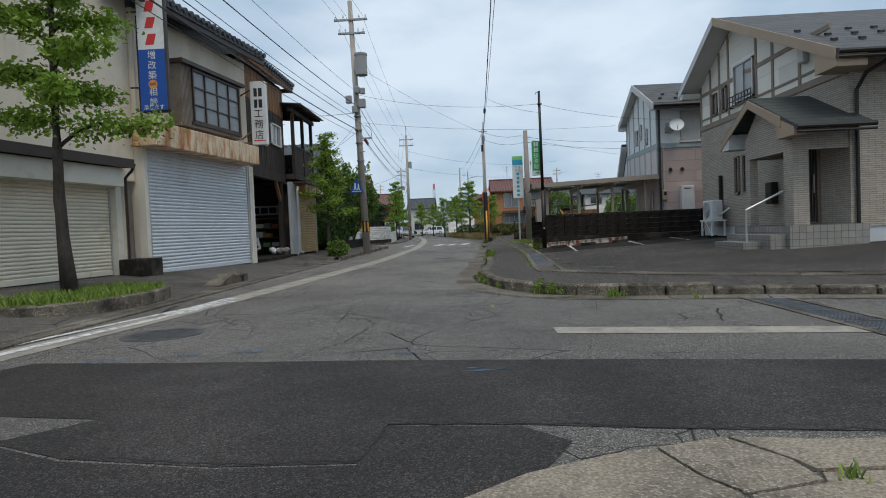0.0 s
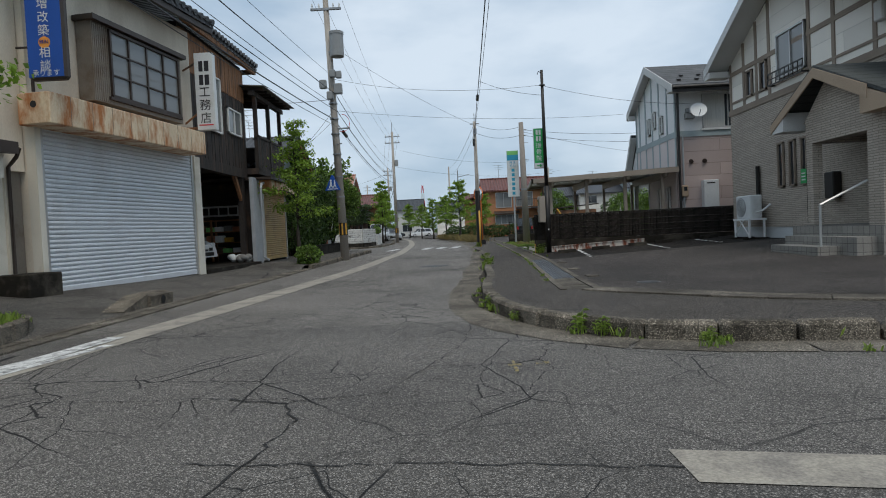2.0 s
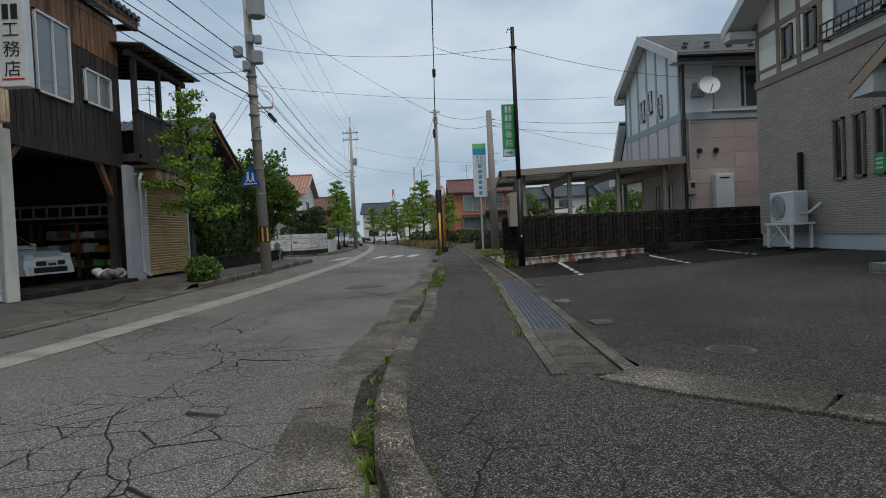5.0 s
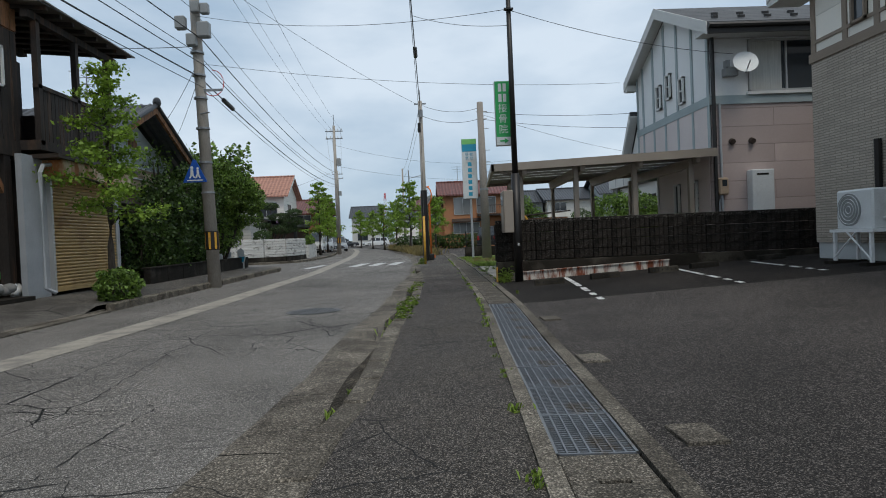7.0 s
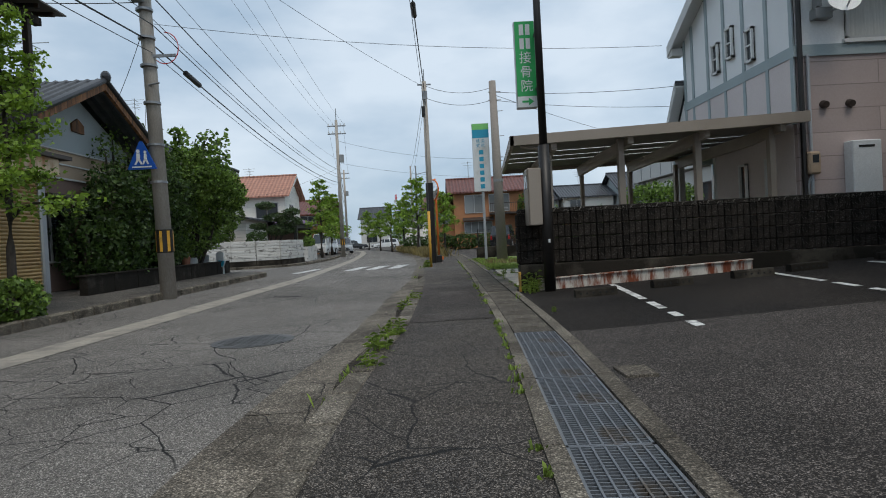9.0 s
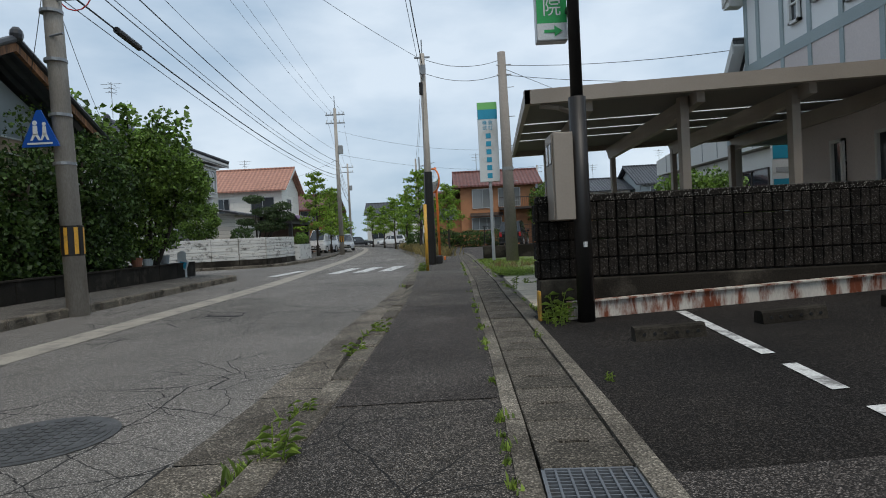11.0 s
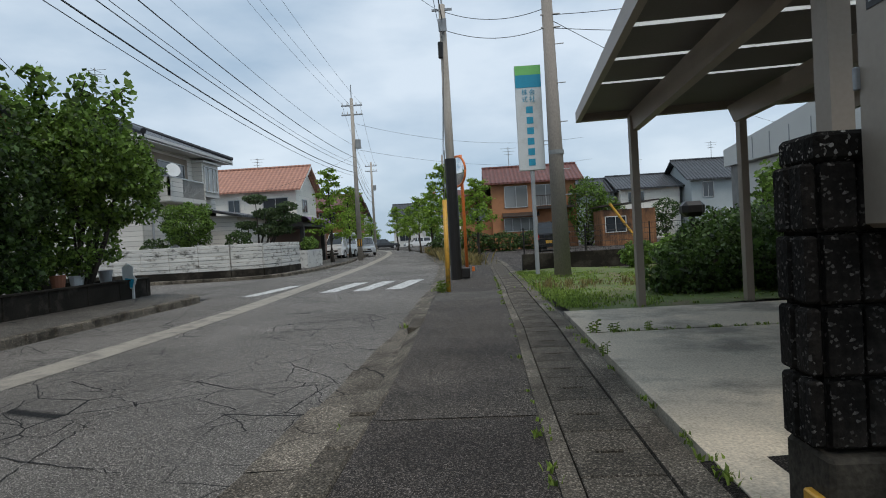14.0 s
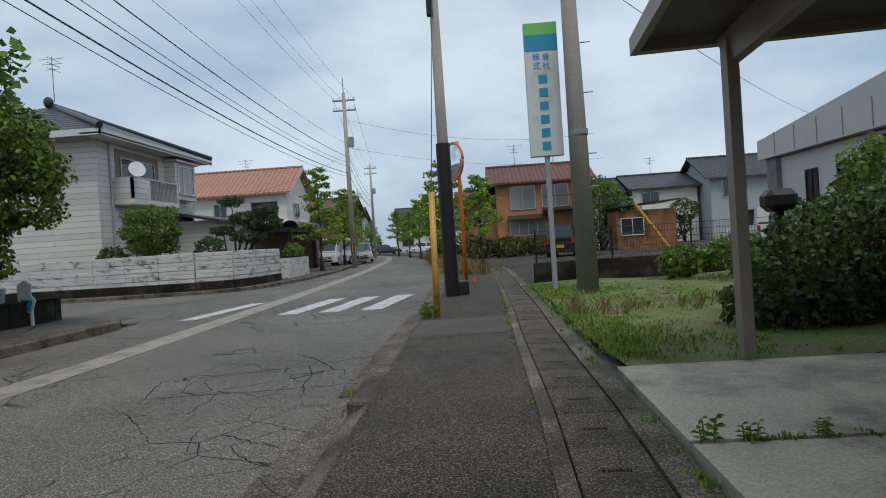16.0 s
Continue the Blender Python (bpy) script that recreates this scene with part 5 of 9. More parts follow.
# ---- neighbouring garage with the cream shutter ----
ga = thing("garage_building", (-2, -3, 0.2), "beige garage building with a cream roller shutter", "building")
for b in ((-9, -0.25, -9.5, 0.68, 2.4, 7.2), (-9, -0.25, 0.26, 0.3, 0.1, 2.4), (-9, -8.8, -9.5, 0.26, 0.1, 2.4)):
    part("wall", G().box(*b), M_BEIGE, ga)
shutter(ga, "x", -0.5, 1, -8.6, 0.06, 0.34, 2.26, 0.075, M_SHUT_CREAM, "cream roller shutter, closed")
part("lintel", G().box(-0.6, -0.05, -9.3, 0.06, 2.24, 2.63), M_BEIGE2, ga, "cream lintel box")
part("jamb", G().box(-0.55, -0.3, 0.09, 0.26, 0.2, 2.4), M_BEIGE2, ga)
part("hood", G().prism3([(-0.3, -9.5, 2.68), (0.12, -9.5, 2.64), (0.12, 0.21, 2.64), (-0.3, 0.21, 2.68)], (0, 0, 0.2)), M_BROWNMETAL, ga, "dark brown metal eave")
part("gutter_pipe", G().chain([(0.1, 0.24, 2.74), (0.0, 0.27, 2.6), (-0.2, 0.3, 2.45), (-0.2, 0.3, 0.3)], 0.035), M_BROWNMETAL, ga)
part("siding_strip", G().box(-0.6, -0.34, 0.3, 0.66, 0.2, 2.6), M_CORRU, ga, "corrugated dull beige strip")
for i in range(3):
    part("wall_joint", G().box(-0.252, -0.244, -9.4, -0.1, 3.9 + i * 1.2, 3.915 + i * 1.2), M_TRIMBR, ga)
turn(ga, A_POSE)

# ---- dark timber building with the open bay ----
tb = thing("timber_building", (-9, 21.5, 0.25), "dark timber workshop with an open ground floor bay", "building")
part("upper_wall", G().box(-12, -7.05, 18.95, 23.6, 3.3, 6.75), M_WOODDK, tb)
part("upper_boards", G().box(-7.06, -7.03, 18.9, 23.6, 5.55, 6.6), M_WOODBR, tb, "weathered orange-brown boards")
for i in range(26):
    y = 18.98 + i * 0.18
    part("board", G().box(-7.05, -7.02 + 0.006 * (i % 3), y, y + 0.165, 3.3, 5.56), M_WOODDK, tb)
    part("board", G().box(-7.035, -7.005 + 0.006 * (i % 2), y, y + 0.165, 5.58, 6.62), M_WOODBR, tb)
part("side_wall", G().box(-12, -7.3, 24.65, 24.8, 0.2, 3.3), M_WOODDK, tb)
part("side_wall", G().box(-12, -7.3, 18.95, 19.05, 0.2, 3.4), M_WOODDK, tb)
part("back_wall", G().box(-12.1, -12, 18.95, 24.8, 0.2, 6.7), M_WOODDK, tb)
part("beam", G().box(-7.25, -7.0, 18.95, 23.6, 3.05, 3.35), M_WOODDK, tb)
part("post", G().box(-7.2, -7.02, 23.1, 23.3, 0.3, 3.2), M_WOODDK, tb)
part("brace", G().hexa([(-7.15, 22.5, 3.1), (-7.05, 22.5, 3.1), (-7.05, 22.7, 3.1), (-7.15, 22.7, 3.1), (-7.15, 23.1, 2.3), (-7.05, 23.1, 2.3), (-7.05, 23.2, 2.3), (-7.15, 23.2, 2.3)]), M_WOODBR, tb)
part("brace", G().hexa([(-7.15, 19.9, 3.1), (-7.05, 19.9, 3.1), (-7.05, 19.7, 3.1), (-7.15, 19.7, 3.1), (-7.15, 19.15, 2.4), (-7.05, 19.15, 2.4), (-7.05, 19.05, 2.4), (-7.15, 19.05, 2.4)]), M_WOODBR, tb)
part("bay_ceiling", G().box(-12, -7.3, 23.6, 24.8, 3.25, 3.35), M_WOODDK, tb)
part("floor_slab", G().prism([(-12, 18.95), (-6.6, 18.95), (-6.5, 23.0), (-7.3, 23.6), (-7.3, 24.6), (-12, 24.6)], 0.1, 0.285), M_OLDCONC, tb)
window(tb, "x", -7.0, 1, 20.3, 21.5, 4.2, 5.85, 2, 1, M_WHITE, M_GLASSLT)
window(tb, "x", -7.0, 1, 22.0, 23.15, 4.35, 5.15, 2, 1, M_WHITE, M_GLASSLT)
rf2 = part("roof", G().prism3([(-6.72, 18.7, 6.82), (-9.6, 18.7, 7.9), (-9.6, 24.35, 7.9), (-6.72, 24.35, 6.82)], (0, 0, 0.09)).prism3([(-12.5, 18.7, 6.82), (-9.6, 18.7, 7.9), (-9.6, 24.35, 7.9), (-12.5, 24.35, 6.82)], (0, 0, 0.09)), M_KAWARA_X, tb, "dark tile roof")
part("rafter_edge", G().box(-6.85, -6.75, 18.7, 24.3, 6.68, 6.82).box(-9.6, -6.8, 24.2, 24.3, 6.7, 6.85), M_WOODBR, rf2)
for i in range(22):
    piece("tile", eave_me, Matrix.Translation((-6.74, 18.8 + i * 0.255, 6.95)), rf2)
# things in the open bay
rack = thing("storage_rack", (-8.6, 24.4, 0.29), "crowded workshop shelves with crates and tins", "shelf")
for x in (-9.8, -8.6, -7.55):
    part("upright", G().box(x, x + 0.06, 24.15, 24.21, 0.29, 1.75), M_WOODBR, rack)
    part("upright", G().box(x, x + 0.06, 24.56, 24.62, 0.29, 1.75), M_WOODBR, rack)
for z in (0.55, 0.92, 1.3, 1.7):
    part("shelf_board", G().box(-9.8, -7.48, 24.14, 24.63, z, z + 0.035), M_WOODBR, rack)
random.seed(8)
KIT = ((M_WHITE, "plastic_crate"), (M_LIME, "green_bucket"), (M_WOODBR, "wooden_box"), (M_EQUIP, "tool_box"), (M_YELLOW, "yellow_box"), (M_SIGNWHITE, "paint_tin"), (M_TERRA, "red_tin"), (M_STREETGREY, "cloth_bundle"))
for i in range(20):
    mm, nm = KIT[(i * 3) % 8] if i > 1 else KIT[i]
    z = (0.585, 0.955, 1.335)[i % 3] if i > 1 else 0.585
    x = -7.72 - 0.31 * (i // 3) if i > 1 else -7.75 - 0.36 * i
    h = random.uniform(0.14, 0.26)
    if i > 1 and i % 3 == 0 and i < 6:
        continue
    whole(nm, G().cbox(pose(x, 24.36, z + h / 2 + 0.003, 0, 0, random.uniform(-8, 8)), 0.13, 0.14, h / 2, 0.015), mm, nm.replace("_", " ") + " on the crowded workshop shelf", "box")
ladder = thing("ladder", (-8.6, 24.1, 1.8), "aluminium ladder hung level in the open bay", "ladder")
for z in (1.85, 2.15):
    part("rail", G().box(-10.4, -7.4, 24.05, 24.1, z, z + 0.06), M_ALU, ladder)
for i in range(9):
    part("rung", G().box(-10.3 + i * 0.34, -10.26 + i * 0.34, 24.06, 24.09, 1.88, 2.17), M_ALU, ladder)
for x in (-10.0, -7.9):
    part("wall_hook", G().box(x, x + 0.05, 24.04, 24.66, 1.8, 1.85), M_WOODDK, ladder)
for i, (x, y) in enumerate(((-7.35, 23.0), (-7.0, 22.75), (-7.15, 23.28))):
    g = G()
    random.seed(20 + i)
    for k in range(7):
        g.ball((x + random.uniform(-0.15, 0.15), y + random.uniform(-0.12, 0.12), 0.36 + random.uniform(0, 0.12)), 0.13, 0.12, 0.1, 7, 5)
    whole("rubbish_bag", g, M_STREETGREY if i % 2 else M_SIGNWHITE, "crumpled plastic rubbish bag beside the post", "bag", "rubbish bags", smooth=True)

# balcony on posts
bal = thing("balcony", (-7, 25, 0.3), "dark timber roofed balcony over the shed", "balcony")
part("deck", G().box(-9, -6.6, 23.6, 26.6, 3.2, 3.4), M_WOODDK, bal)
for y in (23.7, 25.1, 26.5):
    part("post", G().box(-6.72, -6.6, y - 0.06, y + 0.06, 3.3, 5.85), M_WOODDK, bal)
part("post", G().box(-8.9, -8.78, 26.44, 26.56, 3.3, 5.85), M_WOODDK, bal)
for i in range(22):
    y = 23.7 + i * 0.13
    part("rail_board", G().box(-6.66, -6.63, y, y + 0.115, 3.4, 4.45 + 0.01 * (i % 2)), M_WOODDK, bal)
part("handrail", G().box(-6.7, -6.6, 23.6, 26.6, 4.45, 4.53).box(-9, -6.6, 26.5, 26.6, 4.45, 4.53), M_WOODDK, bal)
part("end_boards", G().box(-9, -6.65, 26.53, 26.57, 3.4, 4.45), M_WOODDK, bal)
part("beam", G().box(-6.75, -6.6, 23.4, 26.9, 5.8, 5.95), M_WOODDK, bal)
part("beam", G().box(-9.0, -8.8, 23.4, 26.9, 6.1, 6.25), M_WOODDK, bal)
for i in range(8):
    part("rafter", G().hexa([(-9.2, 23.5 + i * 0.47, 6.2), (-6.3, 23.5 + i * 0.47, 5.95), (-6.3, 23.57 + i * 0.47, 5.95), (-9.2, 23.57 + i * 0.47, 6.2), (-9.2, 23.5 + i * 0.47, 6.28), (-6.3, 23.5 + i * 0.47, 6.03), (-6.3, 23.57 + i * 0.47, 6.03), (-9.2, 23.57 + i * 0.47, 6.28)]), M_WOODDK, bal)
part("roof_sheet", G().prism3([(-9.3, 23.3, 6.29), (-6.2, 23.3, 6.04), (-6.2, 27.1, 6.04), (-9.3, 27.1, 6.29)], (0, 0, 0.03)), M_CPROOF, bal)
part("inner_wall", G().box(-9.2, -9.1, 23.5, 26.9, 3.3, 6.2), M_WOODDK, bal)

# small shed with the yellow shutter
shed = thing("shed", (-7.5, 25, 0.25), "small grey shed with a yellowed roller shutter", "shed")
part("front_panel", G().box(-6.78, -6.66, 23.05, 23.78, 0.2, 3.05), M_PVC, shed, "grey metal corner panel")
part("south_wall", G().box(-7.3, -6.78, 23.62, 23.78, 0.2, 3.0), M_WOODDK, shed)
part("inner_wall", G().box(-7.3, -7.2, 23.78, 24.8, 0.2, 3.0), M_WOODDK, shed)
part("north_wall", G().box(-9.5, -6.66, 26.5, 26.75, 0.2, 3.0), M_PVC, shed)
part("back_wall", G().box(-9.5, -9.4, 24.82, 26.5, 0.2, 3.0), M_PVC, shed)
shutter(shed, "x", -6.62, 1, 23.85, 26.4, 0.34, 2.66, 0.07, M_SHUT_YEL, "yellowed roller shutter, closed")
part("header", G().cbox(pose(-6.5, 25.15, 2.83), 0.26, 1.45, 0.17, 0.015), M_RUSTY, shed)
part("roof", G().box(-9.6, -6.15, 23.4, 26.9, 3.0, 3.08), M_BROWNMETAL, shed)
part("downpipe", G().chain([(-6.5, 23.95, 2.95), (-6.5, 23.45, 2.85), (-6.5, 23.35, 2.7), (-6.5, 23.35, 0.4), (-6.4, 23.5, 0.3)], 0.045), M_PVC, shed)

# ---- bungalow with the tiled gable behind the garden ----
lh = thing("bungalow", (-11, 29.8, 0.2), "single-storey house with a dark tiled gable and pale blue render", "house")
body(lh, -16, -7.5, 27.05, 31.95, 0.2, 3.9, 5.0, "x", M_PALEWALL)
gable_roof(lh, -16, -7.5, 27.05, 31.95, 3.95, 5.15, "x", M_KAWARA_Y, 0.75, 0.14, M_KAWARA)
part("verge_board", G().hexa([(-6.8, 26.25, 3.55), (-6.72, 26.25, 3.55), (-6.72, 29.5, 5.13), (-6.8, 29.5, 5.13), (-6.8, 26.25, 3.72), (-6.72, 26.25, 3.72), (-6.72, 29.5, 5.3), (-6.8, 29.5, 5.3)]), M_WOODBR, lh)
part("verge_board", G().hexa([(-6.8, 32.75, 3.55), (-6.72, 32.75, 3.55), (-6.72, 29.5, 5.13), (-6.8, 29.5, 5.13), (-6.8, 32.75, 3.72), (-6.72, 32.75, 3.72), (-6.72, 29.5, 5.3), (-6.8, 29.5, 5.3)]), M_WOODBR, lh)
part("band", G().box(-7.5, -7.46, 27.05, 31.95, 2.9, 3.55), M_TAN, lh)
part("lower_wall", G().box(-7.5, -7.465, 27.05, 31.95, 0.2, 2.9), M_PINKWALL, lh, "dusty pink lower wall")
part("gable_vent", G().prism3([(-7.5, 29.25, 4.1), (-7.5, 29.75, 4.1), (-7.5, 29.75, 4.3), (-7.5, 29.5, 4.45), (-7.5, 29.25, 4.3)], (0.05, 0, 0)), M_WOODBR, lh)
part("hood", G().box(-7.46, -6.9, 27.4, 28.8, 2.35, 2.42), M_BROWNMETAL, lh)
window(lh, "x", -7.46, 1, 27.5, 28.7, 0.9, 2.3, 2)
kt = G()
for k in range(5):
    u0, u1 = k / 5, (k + 1) / 5
    h0, h1_ = 0.045 * math.sin(u0 * 6.28), 0.045 * math.sin(u1 * 6.28)
    kt.hexa([(0.26 * u0, 0, h0), (0.26 * u1, 0, h1_), (0.26 * u1, 0.31, h1_ + 0.02), (0.26 * u0, 0.31, h0 + 0.02), (0.26 * u0, 0, h0 + 0.025), (0.26 * u1, 0, h1_ + 0.025), (0.26 * u1, 0.31, h1_ + 0.045), (0.26 * u0, 0.31, h0 + 0.045)])
KT = kt.mesh("tile", M_KAWARA)
lroof = [o for o in lh.children if o.name.startswith("roof")][0]
for c in range(14):
    for r in range(12):
        y = 26.32 + r * 0.27
        piece("tile", KT, pose(-6.98 - 0.26 * c, y, 3.62 + (y - 26.3) * 0.49 + 0.15, 24, 0, random.uniform(-0.6, 0.6)), lroof)
part("verge_tiles", G().chain([(-6.72, 26.3, 3.82), (-6.72, 29.5, 5.38)], 0.075, 8).chain([(-6.72, 32.7, 3.82), (-6.72, 29.5, 5.38)], 0.075, 8).ball((-6.7, 29.5, 5.45), 0.12, 0.14, 0.16), M_KAWARA, lh)
for z0, z1 in ((2.86, 2.9), (3.2, 3.23), (3.53, 3.56)):
    part("trim_rail", G().box(-7.47, -7.42, 27.05, 31.95, z0, z1), M_SOFFIT, lh)
# taller house wall behind the balcony
gw = thing("garden_wall", (-6.1, 31, 0.2), "low stained concrete garden wall", "wall")
for i in range(8):
    part("panel", G().cbox(pose(-6.15, 27.0 + 0.55 + i * 1.1, 0.36), 0.09, 0.545, 0.24, 0.015), M_OLDCONC, gw)
part("coping", G().box(-6.27, -6.03, 26.95, 35.9, 0.59, 0.62), M_OLDCONC, gw)
part("panel", G().box(-9.5, -6.06, 35.8, 35.95, 0.1, 0.6), M_OLDCONC, gw)
for i, (x, y, h, mm) in enumerate(((-6.65, 33.6, 0.26, M_TERRA), (-6.6, 34.1, 0.22, M_SIGNWHITE), (-6.7, 34.6, 0.25, M_TERRA), (-6.6, 35.1, 0.28, M_PVC))):
    pt = thing("flower_pot", (x, y, 0.55), "plant pot standing behind the garden wall", "plant pot", "plant pots")
    part("pot", G().tube((x, y, 0.5), (x, y, 0.58 + h), 0.1, 0.15, n=14), mm, pt)
    part("stand", G().box(x - 0.2, x + 0.2, y - 0.2, y + 0.2, 0.2, 0.5), M_OLDCONC, pt)

# ---- white block wall and the white house ----
ww = thing("block_wall", (-8, 45, 0.1), "whitewashed block wall of long flat courses, stained black", "wall")
WLINE = smooth_line([(-22, 45.3), (-14, 45.15), (-8.7, 44.65), (-7.0, 45.0), (-6.35, 46.2), (-6.2, 49.6)], 1.2)
for i in range(len(WLINE) - 1):
    (x0, y0), (x1, y1) = WLINE[i], WLINE[i + 1]
    L, ang = math.hypot(x1 - x0, y1 - y0), math.degrees(math.atan2(y1 - y0, x1 - x0))
    for k in range(7):
        random.seed(i * 9 + k)
        m = pose((x0 + x1) / 2, (y0 + y1) / 2, 0.44 + k * 0.142, 0, 0, ang)
        part("block", G().cbox(m, L / 2 - 0.003, 0.09 + 0.012 * (k % 2), 0.066, 0.012), M_WHITEBLOCK, ww)
    part("footing", G().cbox(pose((x0 + x1) / 2, (y0 + y1) / 2, 0.2, 0, 0, ang), L / 2 + 0.01, 0.115, 0.17, 0.01), M_OLDCONC, ww)

wh = thing("white_house", (-16, 50, 0.1), "white two-storey house with balcony and dark tile roof", "house")
WX = -12.0
part("wall", G().box(-19, WX, 45.9, 53.6, 0.1, 6.2), M_WHITESIDE, wh)
g = G()
x0, x1, y0, y1, ze, zr = -19.8, -11.2, 45.0, 54.4, 6.2, 8.1
g.add([(x0, y0, ze), (x1, y0, ze), (x1, y1, ze), (x0, y1, ze), (-15.5, 48.6, zr), (-15.5, 50.8, zr)], [(0, 1, 4), (1, 2, 5, 4), (2, 3, 5), (3, 0, 4, 5), (0, 3, 2, 1)])
hr = part("roof", g, M_KAWARA_X, wh)
part("ridge_cap", G().tube((-15.5, 48.6, zr), (-15.5, 50.8, zr), 0.15).tube((-15.5, 48.6, zr), (-11.2, 45.0, 6.3), 0.13).tube((-15.5, 50.8, zr), (-11.2, 54.4, 6.3), 0.12).ball((-15.5, 48.4, zr + 0.1), 0.2, 0.2, 0.25), M_KAWARA, hr)
part("fascia", G().box(x1 - 0.06, x1, y0, y1, ze - 0.24, ze).box(x0, x1, y0, y0 + 0.06, ze - 0.24, ze).box(WX, x1, y0, y1, ze - 0.2, ze - 0.14), M_SOFFIT, hr)
bl = part("balcony", G().box(WX, -11.2, 46.9, 50.6, 3.5, 3.75).box(-11.3, -11.2, 46.9, 48.2, 3.75, 4.6).box(WX, -11.2, 46.9, 47.0, 3.75, 4.6).box(WX, -11.2, 50.5, 50.6, 3.75, 4.6), M_WHITESIDE, wh)
for i in range(20):
    part("baluster", G().box(-11.27, -11.23, 48.25 + i * 0.115, 48.27 + i * 0.115, 3.75, 4.55), M_ALU, bl)
part("handrail", G().box(-11.3, -11.2, 46.9, 50.6, 4.58, 4.64), M_ALU, bl)
part("recess", G().box(WX - 0.02, WX + 0.02, 47.1, 50.4, 3.75, 5.8), M_TRIMBR, wh)
window(wh, "x", WX + 0.02, 1, 47.4, 50.0, 3.8, 5.5, 2)
part("bay_box", G().box(WX, -11.5, 51.0, 53.0, 4.0, 5.85), M_WHITESIDE, wh)
part("bay_hood", G().box(WX, -11.35, 50.9, 53.1, 5.75, 5.85), M_SOFFIT, wh)
window(wh, "x", -11.5, 1, 51.2, 52.8, 4.25, 5.6, 3, 1, M_WHITE, M_GLASSLT)
window(wh, "x", WX, 1, 48.0, 50.0, 0.9, 2.5, 2, 1, M_WHITE, M_GLASSLT)
part("lower_roof", G().prism3([(WX, 51.5, 3.3), (-9.8, 51.5, 2.85), (-9.8, 57, 2.85), (WX, 57, 3.3)], (0, 0, 0.12)), M_KAWARA_X, wh)
part("entrance_wing", G().box(WX, -10.2, 52.0, 57, 0.1, 3.0), M_WHITESIDE, wh)
part("pipe", G().tube((WX + 0.05, 46.7, 0.2), (WX + 0.05, 46.7, 6.0), 0.05), M_PVC, wh)
part("satellite_dish", G().tube((-11.0, 46.9, 4.85), (-10.95, 46.85, 4.87), 0.1, 0.32, 18).tube((-11.2, 46.95, 4.5), (-11.0, 46.9, 4.85), 0.025), M_SIGNWHITE, wh)

turn(wh, Matrix.Translation((-0.55, 1.6, 0)))

# ---- house with the salmon tile roof ----
rh = thing("tile_roof_house", (-15, 69, 0.1), "cream two-storey house with a salmon tile roof", "house")
body(rh, -19.5, -11.1, 66, 71.6, 0.1, 5.5, 7.15, "x", M_CREAMSIDE)
gable_roof(rh, -19.5, -11.1, 66, 71.6, 5.55, 7.25, "x", M_PINKTILE, 0.5, 0.12, M_PINKTILE)
part("verge_board", G().hexa([(-10.64, 65.5, 5.1), (-10.58, 65.5, 5.1), (-10.58, 68.8, 7.1), (-10.64, 68.8, 7.1), (-10.64, 65.5, 5.3), (-10.58, 65.5, 5.3), (-10.58, 68.8, 7.35), (-10.64, 68.8, 7.35)]), M_SOFFIT, rh)
for a, b in ((-19, -17.6), (-16.2, -15.3), (-13.6, -11.7)):
    window(rh, "y", 66, -1, a, b, 3.5, 4.8, 2, 1, M_ALU, M_GLASS)
window(rh, "x", -11.1, 1, 67.5, 68.8, 3.7, 4.7, 2)
part("air_conditioner", G().cbox(pose(-11.6, 65.75, 3.0), 0.4, 0.14, 0.28, 0.03), M_SIGNWHITE, rh)

# porch awning of the cafe
cf = thing("cafe_porch", (-9.5, 61, 0.1), "dark cafe porch with scalloped purple awnings", "porch")
for x, y in ((-8.7, 58.6), (-8.7, 63.6), (-12.5, 58.6)):
    part("post", G().box(x - 0.12, x + 0.12, y - 0.12, y + 0.12, 0.1, 2.5), M_BLACKST, cf)
part("canopy", G().box(-13.2, -8.5, 58.2, 64, 2.35, 2.6), M_BLACKST, cf)
for i in range(5):
    x = -12.8 + i * 0.95
    g = G()
    rows = []
    for j in range(9):
        a = math.pi * j / 8
        rows.append([(x + 0.47 - 0.47 * math.cos(a), 58.1, 2.6 + 0.36 * math.sin(a)), (x + 0.47 - 0.47 * math.cos(a), 63.9, 2.6 + 0.36 * math.sin(a))])
    part("awning", g.grid(rows), M_PURPLE, cf)
part("front_wall", G().box(-13, -8.9, 64.0, 65.5, 0.1, 2.6), M_PINKWALL, cf)
part("planter_wall", G().box(-6.6, -6.2, 50.3, 53.2, 0.1, 0.95), M_WHITEBLOCK, cf)

# ---- tiled house with the porch ----
h1 = thing("tiled_house", (13, 18, 0.4), "two-storey house with greige split tile below and cream siding above", "house")
HX, HY0, HY1 = 8.6, 13.95, 22.45
part("lower_wall", G().box(HX, 18, HY0, HY1, 0.68, 4.12), M_BRICKTILE, h1)
RID, ZP = 19.6, 7.15
part("upper_wall", G().prism3([(HX, HY0, 4.25), (HX, HY1, 4.25), (HX, HY1, 5.65), (HX, RID, ZP - 0.1), (HX, HY0, 4.75)], (9.4, 0, 0)), M_CREAMSIDE, h1)
part("band", G().box(HX - 0.03, 18, HY0 - 0.03, HY1 + 0.03, 4.1, 4.27), M_TRIMBR, h1)
part("tile_gable_foot", G().box(HX + 0.4, 18, HY0 - 0.012, HY0 + 0.1, 4.27, 4.62), M_BRICKTILE, h1)
part("foundation", G().box(HX + 0.03, 18, HY0 + 0.03, HY1 - 0.03, 0.1, 0.68), M_FOUND, h1)
